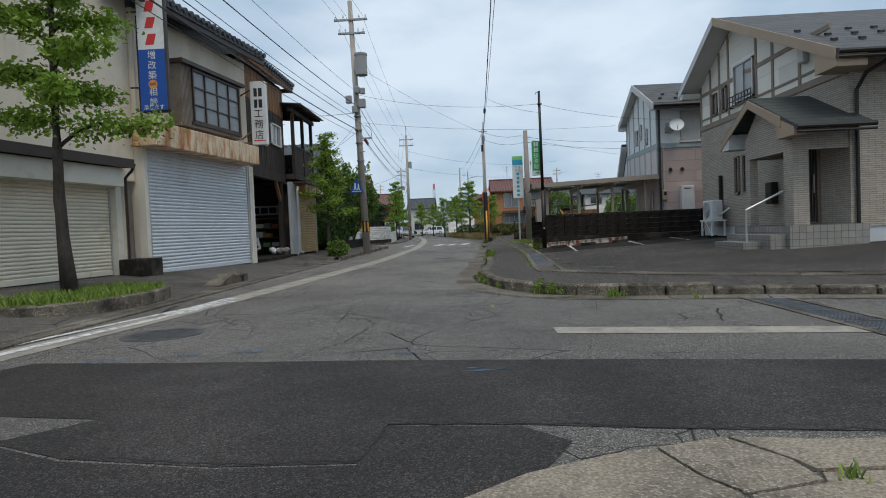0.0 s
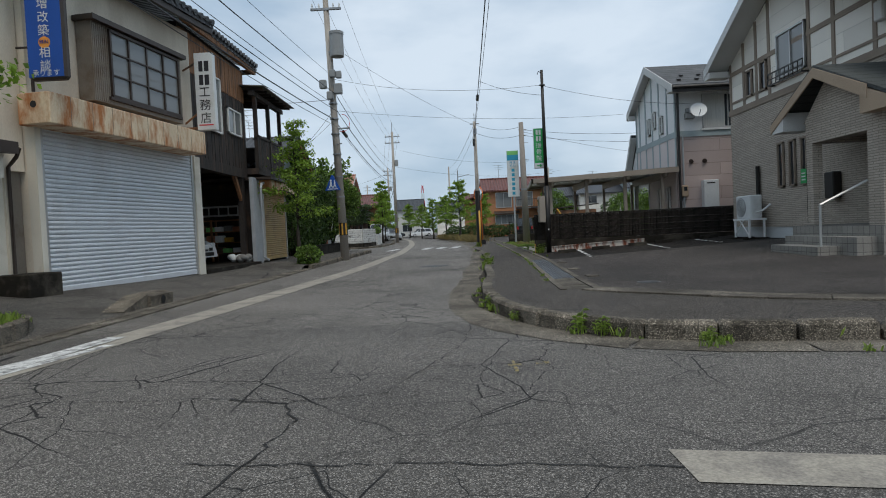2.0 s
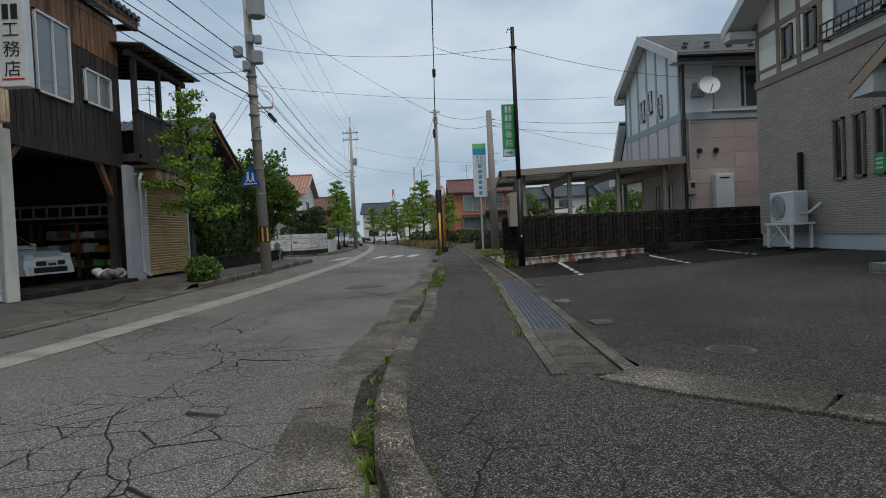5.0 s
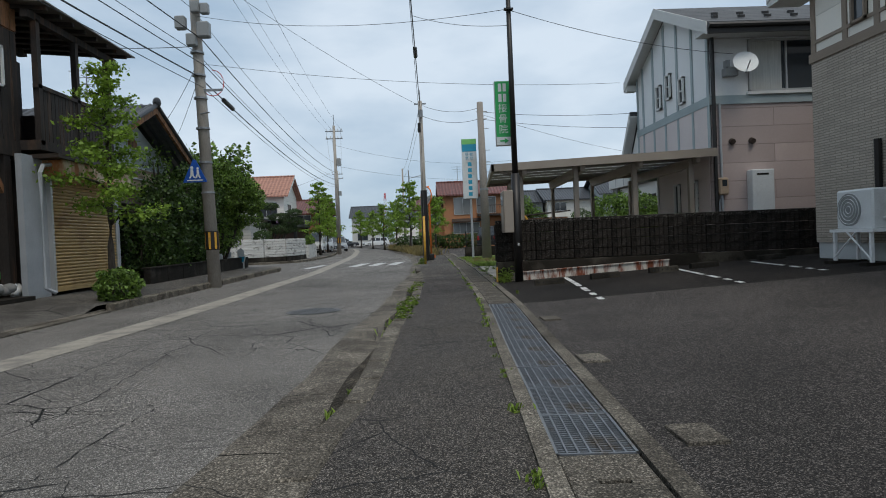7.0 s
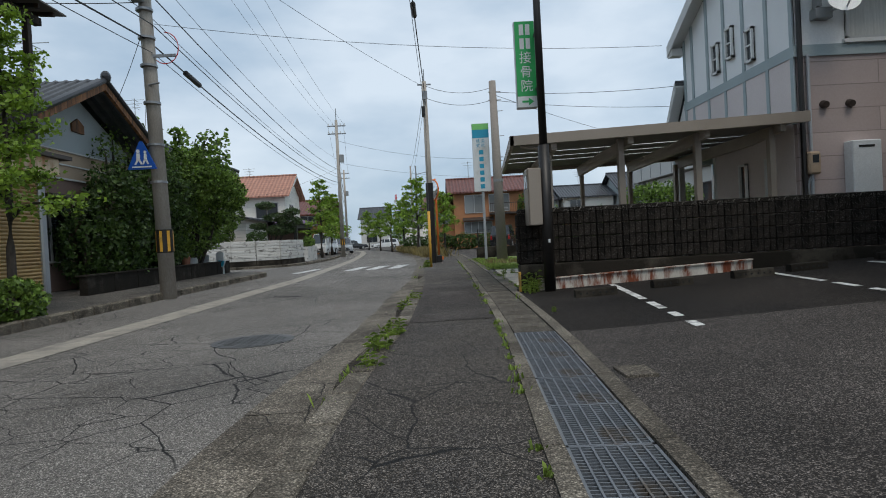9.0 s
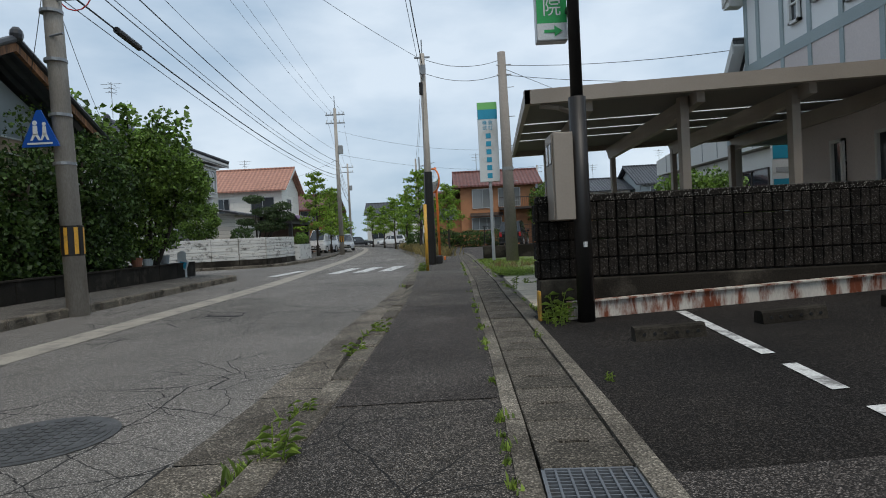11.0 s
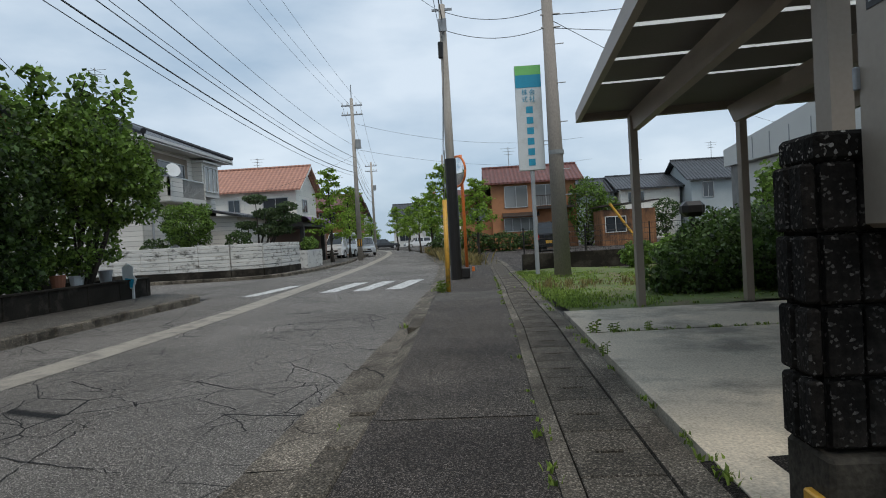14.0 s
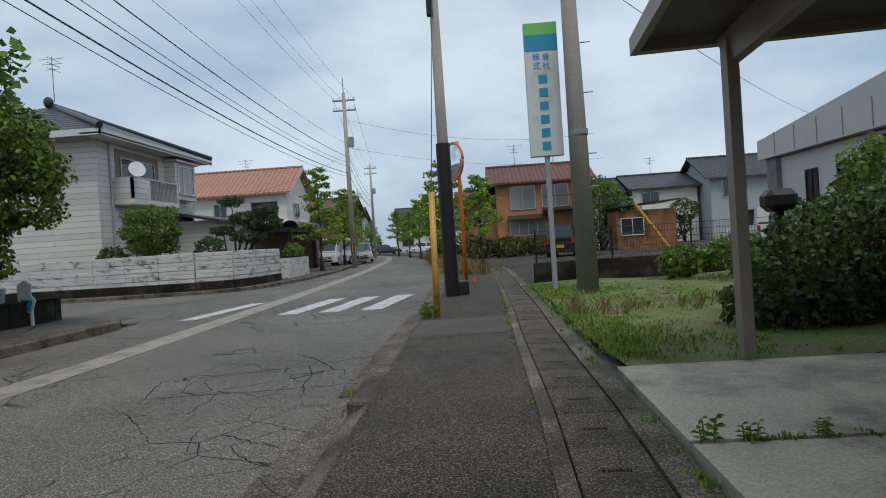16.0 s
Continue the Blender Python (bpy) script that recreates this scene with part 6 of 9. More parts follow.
for y in (22.35, 21.5, 20.75, 20.05, 18.2, 17.25, 15.9):
    top = min(5.6 + (HY1 - y) * 0.5, ZP - 0.2 - max(0, RID - y) * 0.45)
    part("batten", G().box(HX - 0.025, HX + 0.02, y - 0.06, y + 0.06, 4.25, top), M_TRIMBR, h1)
part("batten", G().box(HX - 0.026, HX + 0.02, 14.6, 22.4, 5.28, 5.4), M_TRIMBR, h1)
part("batten", G().box(HX - 0.027, HX + 0.02, 14.2, 22.4, 4.44, 4.5), M_TRIMBR, h1)
window(h1, "x", HX - 0.01, -1, 20.95, 21.3, 4.45, 5.2, 1, 1, M_TRIMBR)
window(h1, "x", HX - 0.01, -1, 20.15, 20.5, 4.45, 5.25, 1, 1, M_TRIMBR)
wv = window(h1, "x", HX - 0.01, -1, 18.3, 19.6, 4.55, 5.7, 2, 1, M_ALU, M_GLASSLT)
gd = part("window_guard", G().box(HX - 0.2, HX - 0.17, 18.2, 19.8, 4.42, 4.45).box(HX - 0.2, HX - 0.17, 18.2, 19.8, 4.72, 4.75).box(HX - 0.2, HX - 0.17, 18.2, 19.8, 4.57, 4.59), M_BLACKST, h1)
for i in range(9):
    part("guard_bar", G().tube((HX - 0.19, 18.2 + i * 0.2, 4.42), (HX - 0.17, 18.2 + i * 0.2, 4.75), 0.012), M_BLACKST, gd)
part("guard_bracket", G().box(HX - 0.2, HX, 18.2, 18.24, 4.42, 4.46), M_BLACKST, gd)
part("guard_bracket", G().box(HX - 0.2, HX, 19.76, 19.8, 4.42, 4.46), M_BLACKST, gd)
for y0, y1 in ((19.42, 19.72), (18.88, 19.16), (18.35, 18.62)):
    window(h1, "x", HX, -1, y0, y1, 1.72, 2.9, 1, 1, M_TRIMBR)
part("vent_hood", G().cbox(pose(HX - 0.08, 15.6, 4.95), 0.08, 0.14, 0.2, 0.03), M_SOFFIT, h1)
# roof with deep verges
RX = 7.95
r1 = part("roof", G().prism3([(RX, RID, ZP), (RX, 22.75, 5.5), (18.6, 22.75, 5.5), (18.6, RID, ZP)], (0, 0, 0.1)).prism3([(RX, RID, ZP), (RX, 13.3, 4.38), (18.6, 13.3, 4.38), (18.6, RID, ZP)], (0, 0, 0.1)), M_SHINGLE, h1, "grey slate roof with snow guards")
part("soffit", G().prism3([(RX + 0.02, RID, ZP - 0.05), (RX + 0.02, 22.7, 5.47), (HX, 22.7, 5.47), (HX, RID, ZP - 0.05)], (0, 0, 0.04)).prism3([(RX + 0.02, RID, ZP - 0.05), (RX + 0.02, 13.4, 4.36), (HX, 13.4, 4.36), (HX, RID, ZP - 0.05)], (0, 0, 0.04)), M_SOFFIT, r1)
part("verge_board", G().prism3([(RX - 0.02, RID, ZP - 0.14), (RX - 0.02, 22.75, 5.36), (RX - 0.02, 22.75, 5.62), (RX - 0.02, RID, ZP + 0.12)], (0.03, 0, 0)), M_SOFFIT, r1)
part("verge_board", G().prism3([(RX - 0.02, RID, ZP - 0.14), (RX - 0.02, 13.3, 4.24), (RX - 0.02, 13.3, 4.5), (RX - 0.02, RID, ZP + 0.12)], (0.03, 0, 0)), M_TAN, r1)
part("boxed_eave", G().box(RX, HX, 22.35, 22.75, 5.3, 5.48), M_SOFFIT, r1)
part("boxed_eave", G().prism3([(RX, 13.3, 4.1), (RX, 14.1, 4.1), (RX, 14.1, 4.72), (RX, 13.3, 4.36)], (HX - RX, 0, 0)), M_TAN, r1)
part("gutter_rail", G().tube((RX, 13.22, 4.4), (18.6, 13.22, 4.4), 0.06).tube((RX, 13.22, 4.28), (18.6, 13.22, 4.28), 0.035), M_BLACKST, r1)
clip = G().prism3([(-0.06, -0.05, 0), (0.06, -0.05, 0), (0.06, 0.05, 0.03), (-0.06, 0.05, 0.03)], (0, 0, 0.06)).mesh("snow_guard", M_BLACKST)
for k in range(3):
    for i in range(16):
        y = 14.2 + k * 0.75
        piece("snow_guard", clip, Matrix.Translation((RX + 0.5 + i * 0.62 + 0.3 * (k % 2), y, 4.38 + (y - 13.3) * 0.44 + 0.1)), r1)
part("downpipe", G().chain([(9.2, 13.2, 4.3), (8.75, 13.6, 4.0), (8.72, 13.88, 3.7), (8.72, 13.88, 0.4)], 0.045), M_BLACKST, h1)
part("downpipe", G().chain([(HX - 0.06, 20.75, 2.4), (HX - 0.06, 20.75, 0.9)], 0.06), M_BLACKST, h1)
part("socket_box", G().cbox(pose(9.6, 13.9, 1.05), 0.05, 0.04, 0.07, 0.01), M_SOFFIT, h1)
# porch
po = part("porch", G().box(7.2, 7.5, 14.0, 16.3, 2.45, 2.95), M_BRICKTILE, h1, "gabled porch on tiled piers")
for b in ((7.2, 7.55, 14.0, 14.4, 0.75, 2.45), (7.2, 7.4, 16.08, 16.3, 0.75, 2.45)):
    part("pier", G().box(*b), M_BRICKTILE, po)
for b in ((7.5, 8.6, 16.1, 16.3, 2.45, 2.95), (7.5, 8.6, 14.0, 14.2, 2.45, 2.95)):
    part("side_beam", G().box(*b), M_BRICKTILE, po)
part("porch_ceiling", G().box(7.5, 8.6, 14.2, 16.1, 2.8, 2.86), M_SOFFIT, po)
part("porch_gable", G().prism3([(7.22, 14.0, 2.9), (7.22, 16.4, 2.9), (7.22, 15.55, 3.72), (7.22, 15.45, 3.72)], (0.2, 0, 0)), M_BRICKTILE, po)
PX = 6.95
pr = part("porch_roof", G().prism3([(PX, 15.55, 3.86), (PX, 17.2, 2.98), (HX, 17.2, 2.98), (HX, 15.55, 3.86)], (0, 0, 0.07)).prism3([(PX, 15.55, 3.86), (PX, 13.4, 2.88), (8.58, 13.4, 2.88), (8.58, 15.55, 3.86)], (0, 0, 0.07)), M_SLATEGRN, po, "dark green-grey slate porch roof")
part("verge_board", G().prism3([(PX - 0.02, 15.55, 3.68), (PX - 0.02, 17.2, 2.82), (PX - 0.02, 17.2, 3.0), (PX - 0.02, 15.55, 3.88)], (0.03, 0, 0)), M_TAN, pr)
part("verge_board", G().prism3([(PX - 0.02, 15.55, 3.68), (PX - 0.02, 14.0, 2.96), (PX - 0.02, 14.0, 3.2), (PX - 0.02, 15.55, 3.88)], (0.03, 0, 0)), M_TAN, pr)
part("boxed_eave", G().prism3([(PX, 16.7, 2.8), (PX, 17.15, 2.8), (PX, 17.15, 3.0), (PX, 16.7, 3.2)], (0.6, 0, 0)), M_SOFFIT, pr)
part("boxed_eave", G().prism3([(PX, 13.45, 2.72), (PX, 14.2, 2.72), (PX, 14.2, 3.2), (PX, 13.45, 2.9)], (0.3, 0, 0)), M_TAN, pr)
part("gutter_rail", G().tube((PX, 13.34, 2.88), (8.62, 13.34, 2.88), 0.055).tube((PX, 13.34, 2.77), (8.62, 13.34, 2.77), 0.03), M_BLACKST, pr)
part("porch_floor", G().box(6.9, HX, 13.6, 16.35, 0.1, 0.75), M_STEPTILE, po)
part("step", G().box(6.55, 6.9, 13.75, 16.0, 0.1, 0.56), M_STEPTILE, po)
part("step", G().box(6.15, 6.55, 14.2, 15.8, 0.1, 0.4), M_STEPTILE, po)
part("handrail", G().chain([(6.3, 14.35, 0.4), (6.3, 14.35, 1.15), (7.15, 14.35, 1.55)], 0.025), M_ALU, po)
dr = part("front_door", G().box(HX - 0.05, HX + 0.02, 15.1, 16.05, 0.76, 2.75), M_TRIMBR, h1, "brown entrance door with narrow ribs")
for i in range(8):
    part("rib", G().box(HX - 0.07, HX - 0.04, 15.16 + i * 0.11, 15.22 + i * 0.11, 0.8, 2.7), M_WOODDK, dr)
part("door_handle", G().tube((HX - 0.1, 15.2, 1.5), (HX - 0.1, 15.2, 1.95), 0.015), M_ALU, dr)
po.matrix_basis = Matrix.Translation((0.17, 0, 0)) @ po.matrix_basis
mbx = thing("mail_box", (8.5, 17.3, 1.5), "black wall mail box on the porch pier", "mail box")
part("box", G().cbox(pose(8.49, 17.25, 1.62), 0.1, 0.17, 0.3, 0.02), M_BLACKST, mbx)
part("porch_pipe", G().chain([(7.3, 16.36, 2.6), (7.3, 16.42, 2.55), (7.3, 16.42, 0.8)], 0.04), M_BLACKST, po)

# outdoor unit on its stand
ac = thing("air_conditioner", (8.25, 20.72, 0.35), "cream outdoor air-conditioner unit on a pale blue steel stand", "air conditioner")
acx, acy = 8.25, 20.72
part("case", G().cbox(pose(acx, acy, 1.25), 0.17, 0.42, 0.33, 0.03), M_SIGNWHITE, ac)
gl = part("fan_grille", G().tube((acx - 0.17, acy + 0.1, 1.25), (acx - 0.185, acy + 0.1, 1.25), 0.27, n=24), M_EQUIP, ac)
for i in range(4):
    part("grille_ring", G().chain([(acx - 0.19, acy + 0.1 + (0.06 + 0.06 * i) * math.cos(a), 1.25 + (0.06 + 0.06 * i) * math.sin(a)) for a in [k * math.pi / 8 for k in range(17)]], 0.006, 4), M_SIGNWHITE, gl)
for dx in (-0.2, 0.2):
    for dy in (-0.42, 0.42):
        part("leg", G().box(acx + dx - 0.025, acx + dx + 0.025, acy + dy - 0.025, acy + dy + 0.025, 0.38, 0.9), M_BLUEGREY, ac)
part("stand_top", G().box(acx - 0.24, acx + 0.24, acy - 0.5, acy + 0.5, 0.88, 0.93), M_BLUEGREY, ac)
for dy in (-0.42, 0.42):
    part("foot", G().box(acx - 0.35, acx + 0.3, acy + dy - 0.08, acy + dy + 0.08, 0.25, 0.4), M_OLDCONC, ac)
part("brace", G().tube((acx - 0.22, acy - 0.42, 0.45), (acx - 0.22, acy + 0.1, 0.88), 0.015).tube((acx - 0.22, acy + 0.42, 0.45), (acx - 0.22, acy - 0.1, 0.88), 0.015), M_BLUEGREY, ac)
part("pipe", G().chain([(acx, acy - 0.44, 1.1), (acx + 0.05, acy - 0.6, 1.12), (acx + 0.3, acy - 0.6, 1.3)], 0.03), M_SIGNWHITE, ac)

# ---- mauve house behind the black wall ----
h2 = thing("mauve_house", (12, 27, 0.2), "two-storey house with mauve siding below and pale panels above", "house")
JX, JY = 7.8, 24.9
part("lower_wall", G().box(JX, 17, JY, 28.1, 0.1, 3.9), M_MAUVE, h2)
part("lower_wall", G().box(9.7, 17, 28.1, 30.4, 0.1, 2.75), M_MAUVE, h2)
part("lower_wall", G().box(JX, 17, 28.1, 29.5, 2.75, 3.9), M_MAUVE, h2)
part("porch_post", G().cbox(pose(7.92, 30.3, 1.45), 0.08, 0.08, 1.35, 0.012), M_GREYBLD, h2)
part("porch_beam", G().box(JX - 0.02, 8.02, 28.1, 30.4, 2.6, 2.8).box(JX, 9.7, 30.25, 30.4, 2.6, 2.8), M_TRIMGRN, h2)
part("corner_post", G().box(JX - 0.02, JX + 0.1, 28.02, 28.14, 0.2, 2.75), M_SOFFIT, h2)
part("upper_wall", G().prism3([(JX, JY, 4.06), (JX, 29.5, 4.06), (JX, 29.5, 5.62), (JX, 27.2, 6.75), (JX, JY, 5.62)], (9.2, 0, 0)), M_BLUEGREY, h2)
part("panel", G().box(JX - 0.012, JX + 0.1, JY + 0.1, 28.0, 0.3, 3.9), M_LILAC, h2)
part("panel", G().box(JX - 0.012, JX + 0.1, 28.0, 29.5, 2.82, 3.9), M_LILAC, h2)
part("band", G().box(JX - 0.03, 17, JY - 0.03, 29.53, 3.88, 4.08), M_TRIMGRN, h2)
for y in (24.95, 25.75, 26.6, 27.4, 28.2, 29.0, 29.45):
    part("batten", G().box(JX - 0.028, JX + 0.02, y - 0.05, y + 0.05, 2.7, 5.6 + max(0, 1.05 - abs(y - 27.2) * 0.45)), M_TRIMGRN, h2)
for y0, z0 in ((26.15, 4.15), (26.95, 4.45), (27.6, 4.3)):
    window(h2, "x", JX - 0.02, -1, y0, y0 + 0.3, z0 + 0.05, z0 + 0.72, 1, 2, M_WHITE)
for y0 in (25.6, 26.6):
    window(h2, "x", JX - 0.02, -1, y0, y0 + 0.3, 1.3, 2.2, 1, 1, M_WHITE)
window(h2, "y", JY, -1, 8.72, 10.5, 4.15, 5.35, 2, 1, M_ALU, M_GLASS)
part("curtain", G().box(8.78, 9.5, JY - 0.03, JY - 0.022, 4.2, 5.3), M_CURTAIN, h2)
part("sill", G().box(8.66, 10.56, JY - 0.08, JY, 4.08, 4.15), M_WHITE, h2)
r2 = part("roof", G().prism3([(7.5, 27.2, 6.85), (7.5, 24.3, 5.5), (17.5, 24.3, 5.5), (17.5, 27.2, 6.85)], (0, 0, 0.1)).prism3([(7.5, 27.2, 6.85), (7.5, 29.75, 5.5), (17.5, 29.75, 5.5), (17.5, 27.2, 6.85)], (0, 0, 0.1)), M_SHINGLE, h2, "grey slate roof with snow guards")
part("soffit", G().prism3([(7.52, 27.2, 6.8), (7.52, 24.4, 5.5), (JX, 24.4, 5.5), (JX, 27.2, 6.8)], (0, 0, 0.04)).prism3([(7.52, 27.2, 6.8), (7.52, 29.7, 5.5), (JX, 29.7, 5.5), (JX, 27.2, 6.8)], (0, 0, 0.04)), M_SOFFIT, r2)
part("verge_board", G().prism3([(7.47, 27.2, 6.68), (7.47, 24.3, 5.33), (7.47, 24.3, 5.6), (7.47, 27.2, 6.96)], (0.03, 0, 0)), M_SOFFIT, r2)
part("verge_board", G().prism3([(7.47, 27.2, 6.68), (7.47, 29.75, 5.33), (7.47, 29.75, 5.6), (7.47, 27.2, 6.96)], (0.03, 0, 0)), M_SOFFIT, r2)
part("boxed_eave", G().box(7.5, 17, 24.35, JY, 5.4, 5.5).box(7.5, JX, 29.5, 29.75, 5.3, 5.48), M_SOFFIT, r2)
part("gutter_rail", G().tube((7.5, 24.24, 5.5), (17.5, 24.24, 5.5), 0.06).box(7.5, 17.5, 24.26, 24.3, 5.33, 5.5), M_BLACKST, r2)
for k in range(2):
    for i in range(15):
        y = 24.75 + k * 0.6
        piece("snow_guard", clip, Matrix.Translation((7.9 + i * 0.62 + 0.3 * k, y, 5.6 + (y - 24.3) * 0.465)), r2)
part("lower_roof", G().prism3([(7.55, 29.5, 4.55), (7.55, 30.6, 2.95), (13, 30.6, 2.95), (13, 29.5, 4.55)], (0, 0, 0.12)), M_SHINGLE, h2)
part("lower_verge", G().prism3([(7.52, 29.5, 4.35), (7.52, 30.6, 2.78), (7.52, 30.6, 3.02), (7.52, 29.5, 4.6)], (0.04, 0, 0)), M_SOFFIT, h2)
part("lower_soffit", G().prism3([(7.55, 29.5, 4.5), (7.55, 30.6, 2.9), (7.8, 30.6, 2.9), (7.8, 29.5, 4.5)], (0, 0, 0.04)), M_SOFFIT, h2)
part("lower_wing", G().prism3([(JX, 29.4, 2.8), (JX, 30.4, 2.8), (JX, 30.4, 3.05), (JX, 29.4, 4.4)], (5, 0, 0)), M_BLUEGREY, h2)
part("downpipe", G().tube((JX + 0.06, JY - 0.06, 0.3), (JX + 0.06, JY - 0.06, 5.45), 0.045), M_BLACKST, h2)
part("downpipe", G().tube((JX + 0.2, JY - 0.05, 0.3), (JX + 0.2, JY - 0.05, 3.9), 0.03), M_PVC, h2)
sd = part("satellite_dish", G().tube((8.45, 24.52, 4.72), (8.44, 24.47, 4.74), 0.06, 0.27, 20), M_SIGNWHITE, h2, "pale satellite dish")
part("dish_arm", G().chain([(8.3, 24.85, 4.6), (8.45, 24.6, 4.62), (8.45, 24.55, 4.72)], 0.02).chain([(8.45, 24.5, 4.5), (8.4, 24.2, 4.7)], 0.015), M_PVC, sd)
part("bracket_box", G().box(8.1, 8.4, 24.72, 24.9, 4.5, 4.68).box(8.12, 8.2, 24.7, 24.85, 4.7, 4.85), M_EQUIP, h2)
for x in (8.28, 8.75):
    part("round_vent", G().tube((x, JY, 3.02), (x, JY - 0.09, 3.0), 0.075, 0.06, 12), M_BROWNMETAL, h2)
part("water_heater", G().cbox(pose(8.87, JY - 0.12, 1.83), 0.26, 0.12, 0.5, 0.015), M_SIGNWHITE, h2, "white wall water heater")
part("heater_slot", G().box(8.72, 9.0, JY - 0.245, JY - 0.238, 2.2, 2.24), M_BLACKST, h2)
part("meter", G().cbox(pose(8.0, JY - 0.08, 1.98), 0.11, 0.08, 0.2, 0.03), M_TAN, h2, "beige electricity meter")
part("meter_window", G().box(7.95, 8.06, JY - 0.166, JY - 0.158, 1.98, 2.12), M_GLASS, h2)
part("meter_pipe", G().chain([(8.0, JY - 0.05, 1.8), (7.92, JY - 0.05, 1.6), (7.92, JY - 0.05, 0.3)], 0.025), M_PVC, h2)

# ---- black block wall between the lots ----
bw = thing("block_wall", (5.5, 23.6, 0.15), "blackened ribbed concrete block wall on a stained footing", "wall")
WX0, WX1, WY = 2.55, 10.15, 23.6
part("footing", G().cbox(pose((WX0 + WX1) / 2, WY, 0.26), (WX1 - WX0) / 2 + 0.02, 0.115, 0.26, 0.012), M_OLDCONC, bw)
blk = G()
for i in range(4):
    blk.cbox(pose(-0.147 + i * 0.098, -0.055, 0), 0.0445, 0.02, 0.09, 0.008)
blk.box(-0.195, 0.195, -0.045, 0.06, -0.095, 0.095)
BLK = blk.mesh("block", M_BLOCK)
CAPB = G().cbox(pose(0, 0, 0), 0.197, 0.1, 0.04, 0.012).mesh("cap_block", M_BLOCKCAP)
random.seed(5)
for c in range(4):
    for i in range(19):
        piece("block", BLK, pose(WX0 + 0.2 + i * 0.4, WY - 0.01, 0.625 + c * 0.193, 0, 0, random.uniform(-0.3, 0.3)), bw)
for i in range(19):
    piece("cap_block", CAPB, pose(WX0 + 0.19 + i * 0.4, WY + 0.015, 1.335, 0, 0, random.uniform(-0.4, 0.4)), bw)
eb = part("end_block_column", G().box(WX0 - 0.01, WX0 + 0.39, WY - 0.02, WY + 0.09, 0.5, 1.29), M_BLOCK, bw)
for c in range(4):
    for k in (-0.035, 0.052):
        part("end_rib", G().cbox(pose(WX0 - 0.02, WY + k, 0.625 + c * 0.193), 0.018, 0.038, 0.09, 0.008), M_BLOCK, bw)
rb = thing("steel_beam", (4.5, 23.2, 0.2), "flaking white steel beam blotched with rust along the wall's foot", "beam")
part("web", G().hexa([(2.78, 23.36, 0.12), (6.1, 23.42, 0.25), (6.1, 23.46, 0.25), (2.78, 23.4, 0.12), (2.78, 23.36, 0.29), (6.1, 23.42, 0.42), (6.1, 23.46, 0.42), (2.78, 23.4, 0.29)]), M_RUSTWHITE, rb)
part("flange", G().hexa([(2.78, 23.33, 0.285), (6.1, 23.39, 0.415), (6.1, 23.49, 0.415), (2.78, 23.43, 0.285), (2.78, 23.33, 0.3), (6.1, 23.39, 0.43), (6.1, 23.49, 0.43), (2.78, 23.43, 0.3)]), M_RUSTWHITE, rb)
ys = whole("yellow_marker", G().cbox(pose(2.522, 23.53, 0.25), 0.014, 0.06, 0.16, 0.005), M_YELLOW, "chipped yellow marker block at the wall's end", "marker")
def wheel_stop(x, y, turn_):
    z = parking_z(x, y)
    m = pose(x, y, z, 0, -2.5, turn_)
    t = thing("wheel_stop", (x, y, z), "low weathered concrete wheel stop with lifting holes", "wheel stop", "wheel stops")
    g = G().prism3([m @ V3(p) for p in ((-0.27, -0.075, 0), (-0.27, 0.075, 0), (-0.27, 0.06, 0.09), (-0.27, 0.045, 0.105), (-0.27, -0.045, 0.105), (-0.27, -0.06, 0.09))], m.to_3x3() @ V3((0.54, 0, 0)))
    part("block", g, M_OLDCONC, t)
    for k in (-0.2, -0.12, -0.04, 0.05, 0.13, 0.21):
        part("hole", G().tube(m @ V3((k, -0.0735, 0.05)), m @ V3((k, -0.06, 0.05)), 0.014, n=8), M_DARKHOLE, t)


for x, y, a in ((3.3, 22.07, -4), (4.4, 22.3, 2), (5.58, 22.45, -3), (6.45, 22.62, 3), (8.05, 23.05, 0)):
    wheel_stop(x, y, a)
for x0, y0, x1, y1 in ((3.82, 23.25, 3.36, 19.2), (5.95, 22.9, 5.55, 19.6), (7.5, 22.9, 7.2, 20.2)):
    g = G()
    n = 14
    for i in range(n):
        if i in (7, 10, 12):
            continue
        ya, yb = y0 + (y1 - y0) * i / n, y0 + (y1 - y0) * (i + 1) / n
        xa, xb = x0 + (x1 - x0) * i / n, x0 + (x1 - x0) * (i + 1) / n
        g.add([(xa, ya, parking_z(xa, ya) + 0.008), (xa + 0.09, ya, parking_z(xa, ya) + 0.012), (xb + 0.09, yb, parking_z(xb, yb) + 0.012), (xb, yb, parking_z(xb, yb) + 0.008)], [(0, 1, 2, 3)])
    whole("bay_line", g, M_WHITEPAINT, "worn white parking bay line", "road marking", "bay lines", "structure")

# ---- carport ----
cp = thing("carport", (5, 27, 0.17), "taupe aluminium carport with smoked roof panels", "carport")
CZ = 2.55
for x, h in ((3.28, 2.5), (4.54, 2.55), (5.88, 2.58), (7.18, 2.62)):
    part("post", G().box(x - 0.05, x + 0.05, 24.62, 24.74, 0.15, h), M_CARPORT, cp)
for x in (3.78, 5.15, 6.4, 7.6):
    part("post", G().box(x - 0.045, x + 0.045, 29.8, 29.92, 0.12, 2.58), M_CARPORT, cp)
part("front_beam", G().prism3([(2.57, 24.2, 2.46), (7.6, 24.2, 2.62), (7.6, 24.2, 2.8), (2.57, 24.2, 2.62)], (0, 0.1, 0)), M_CARPORT, cp)
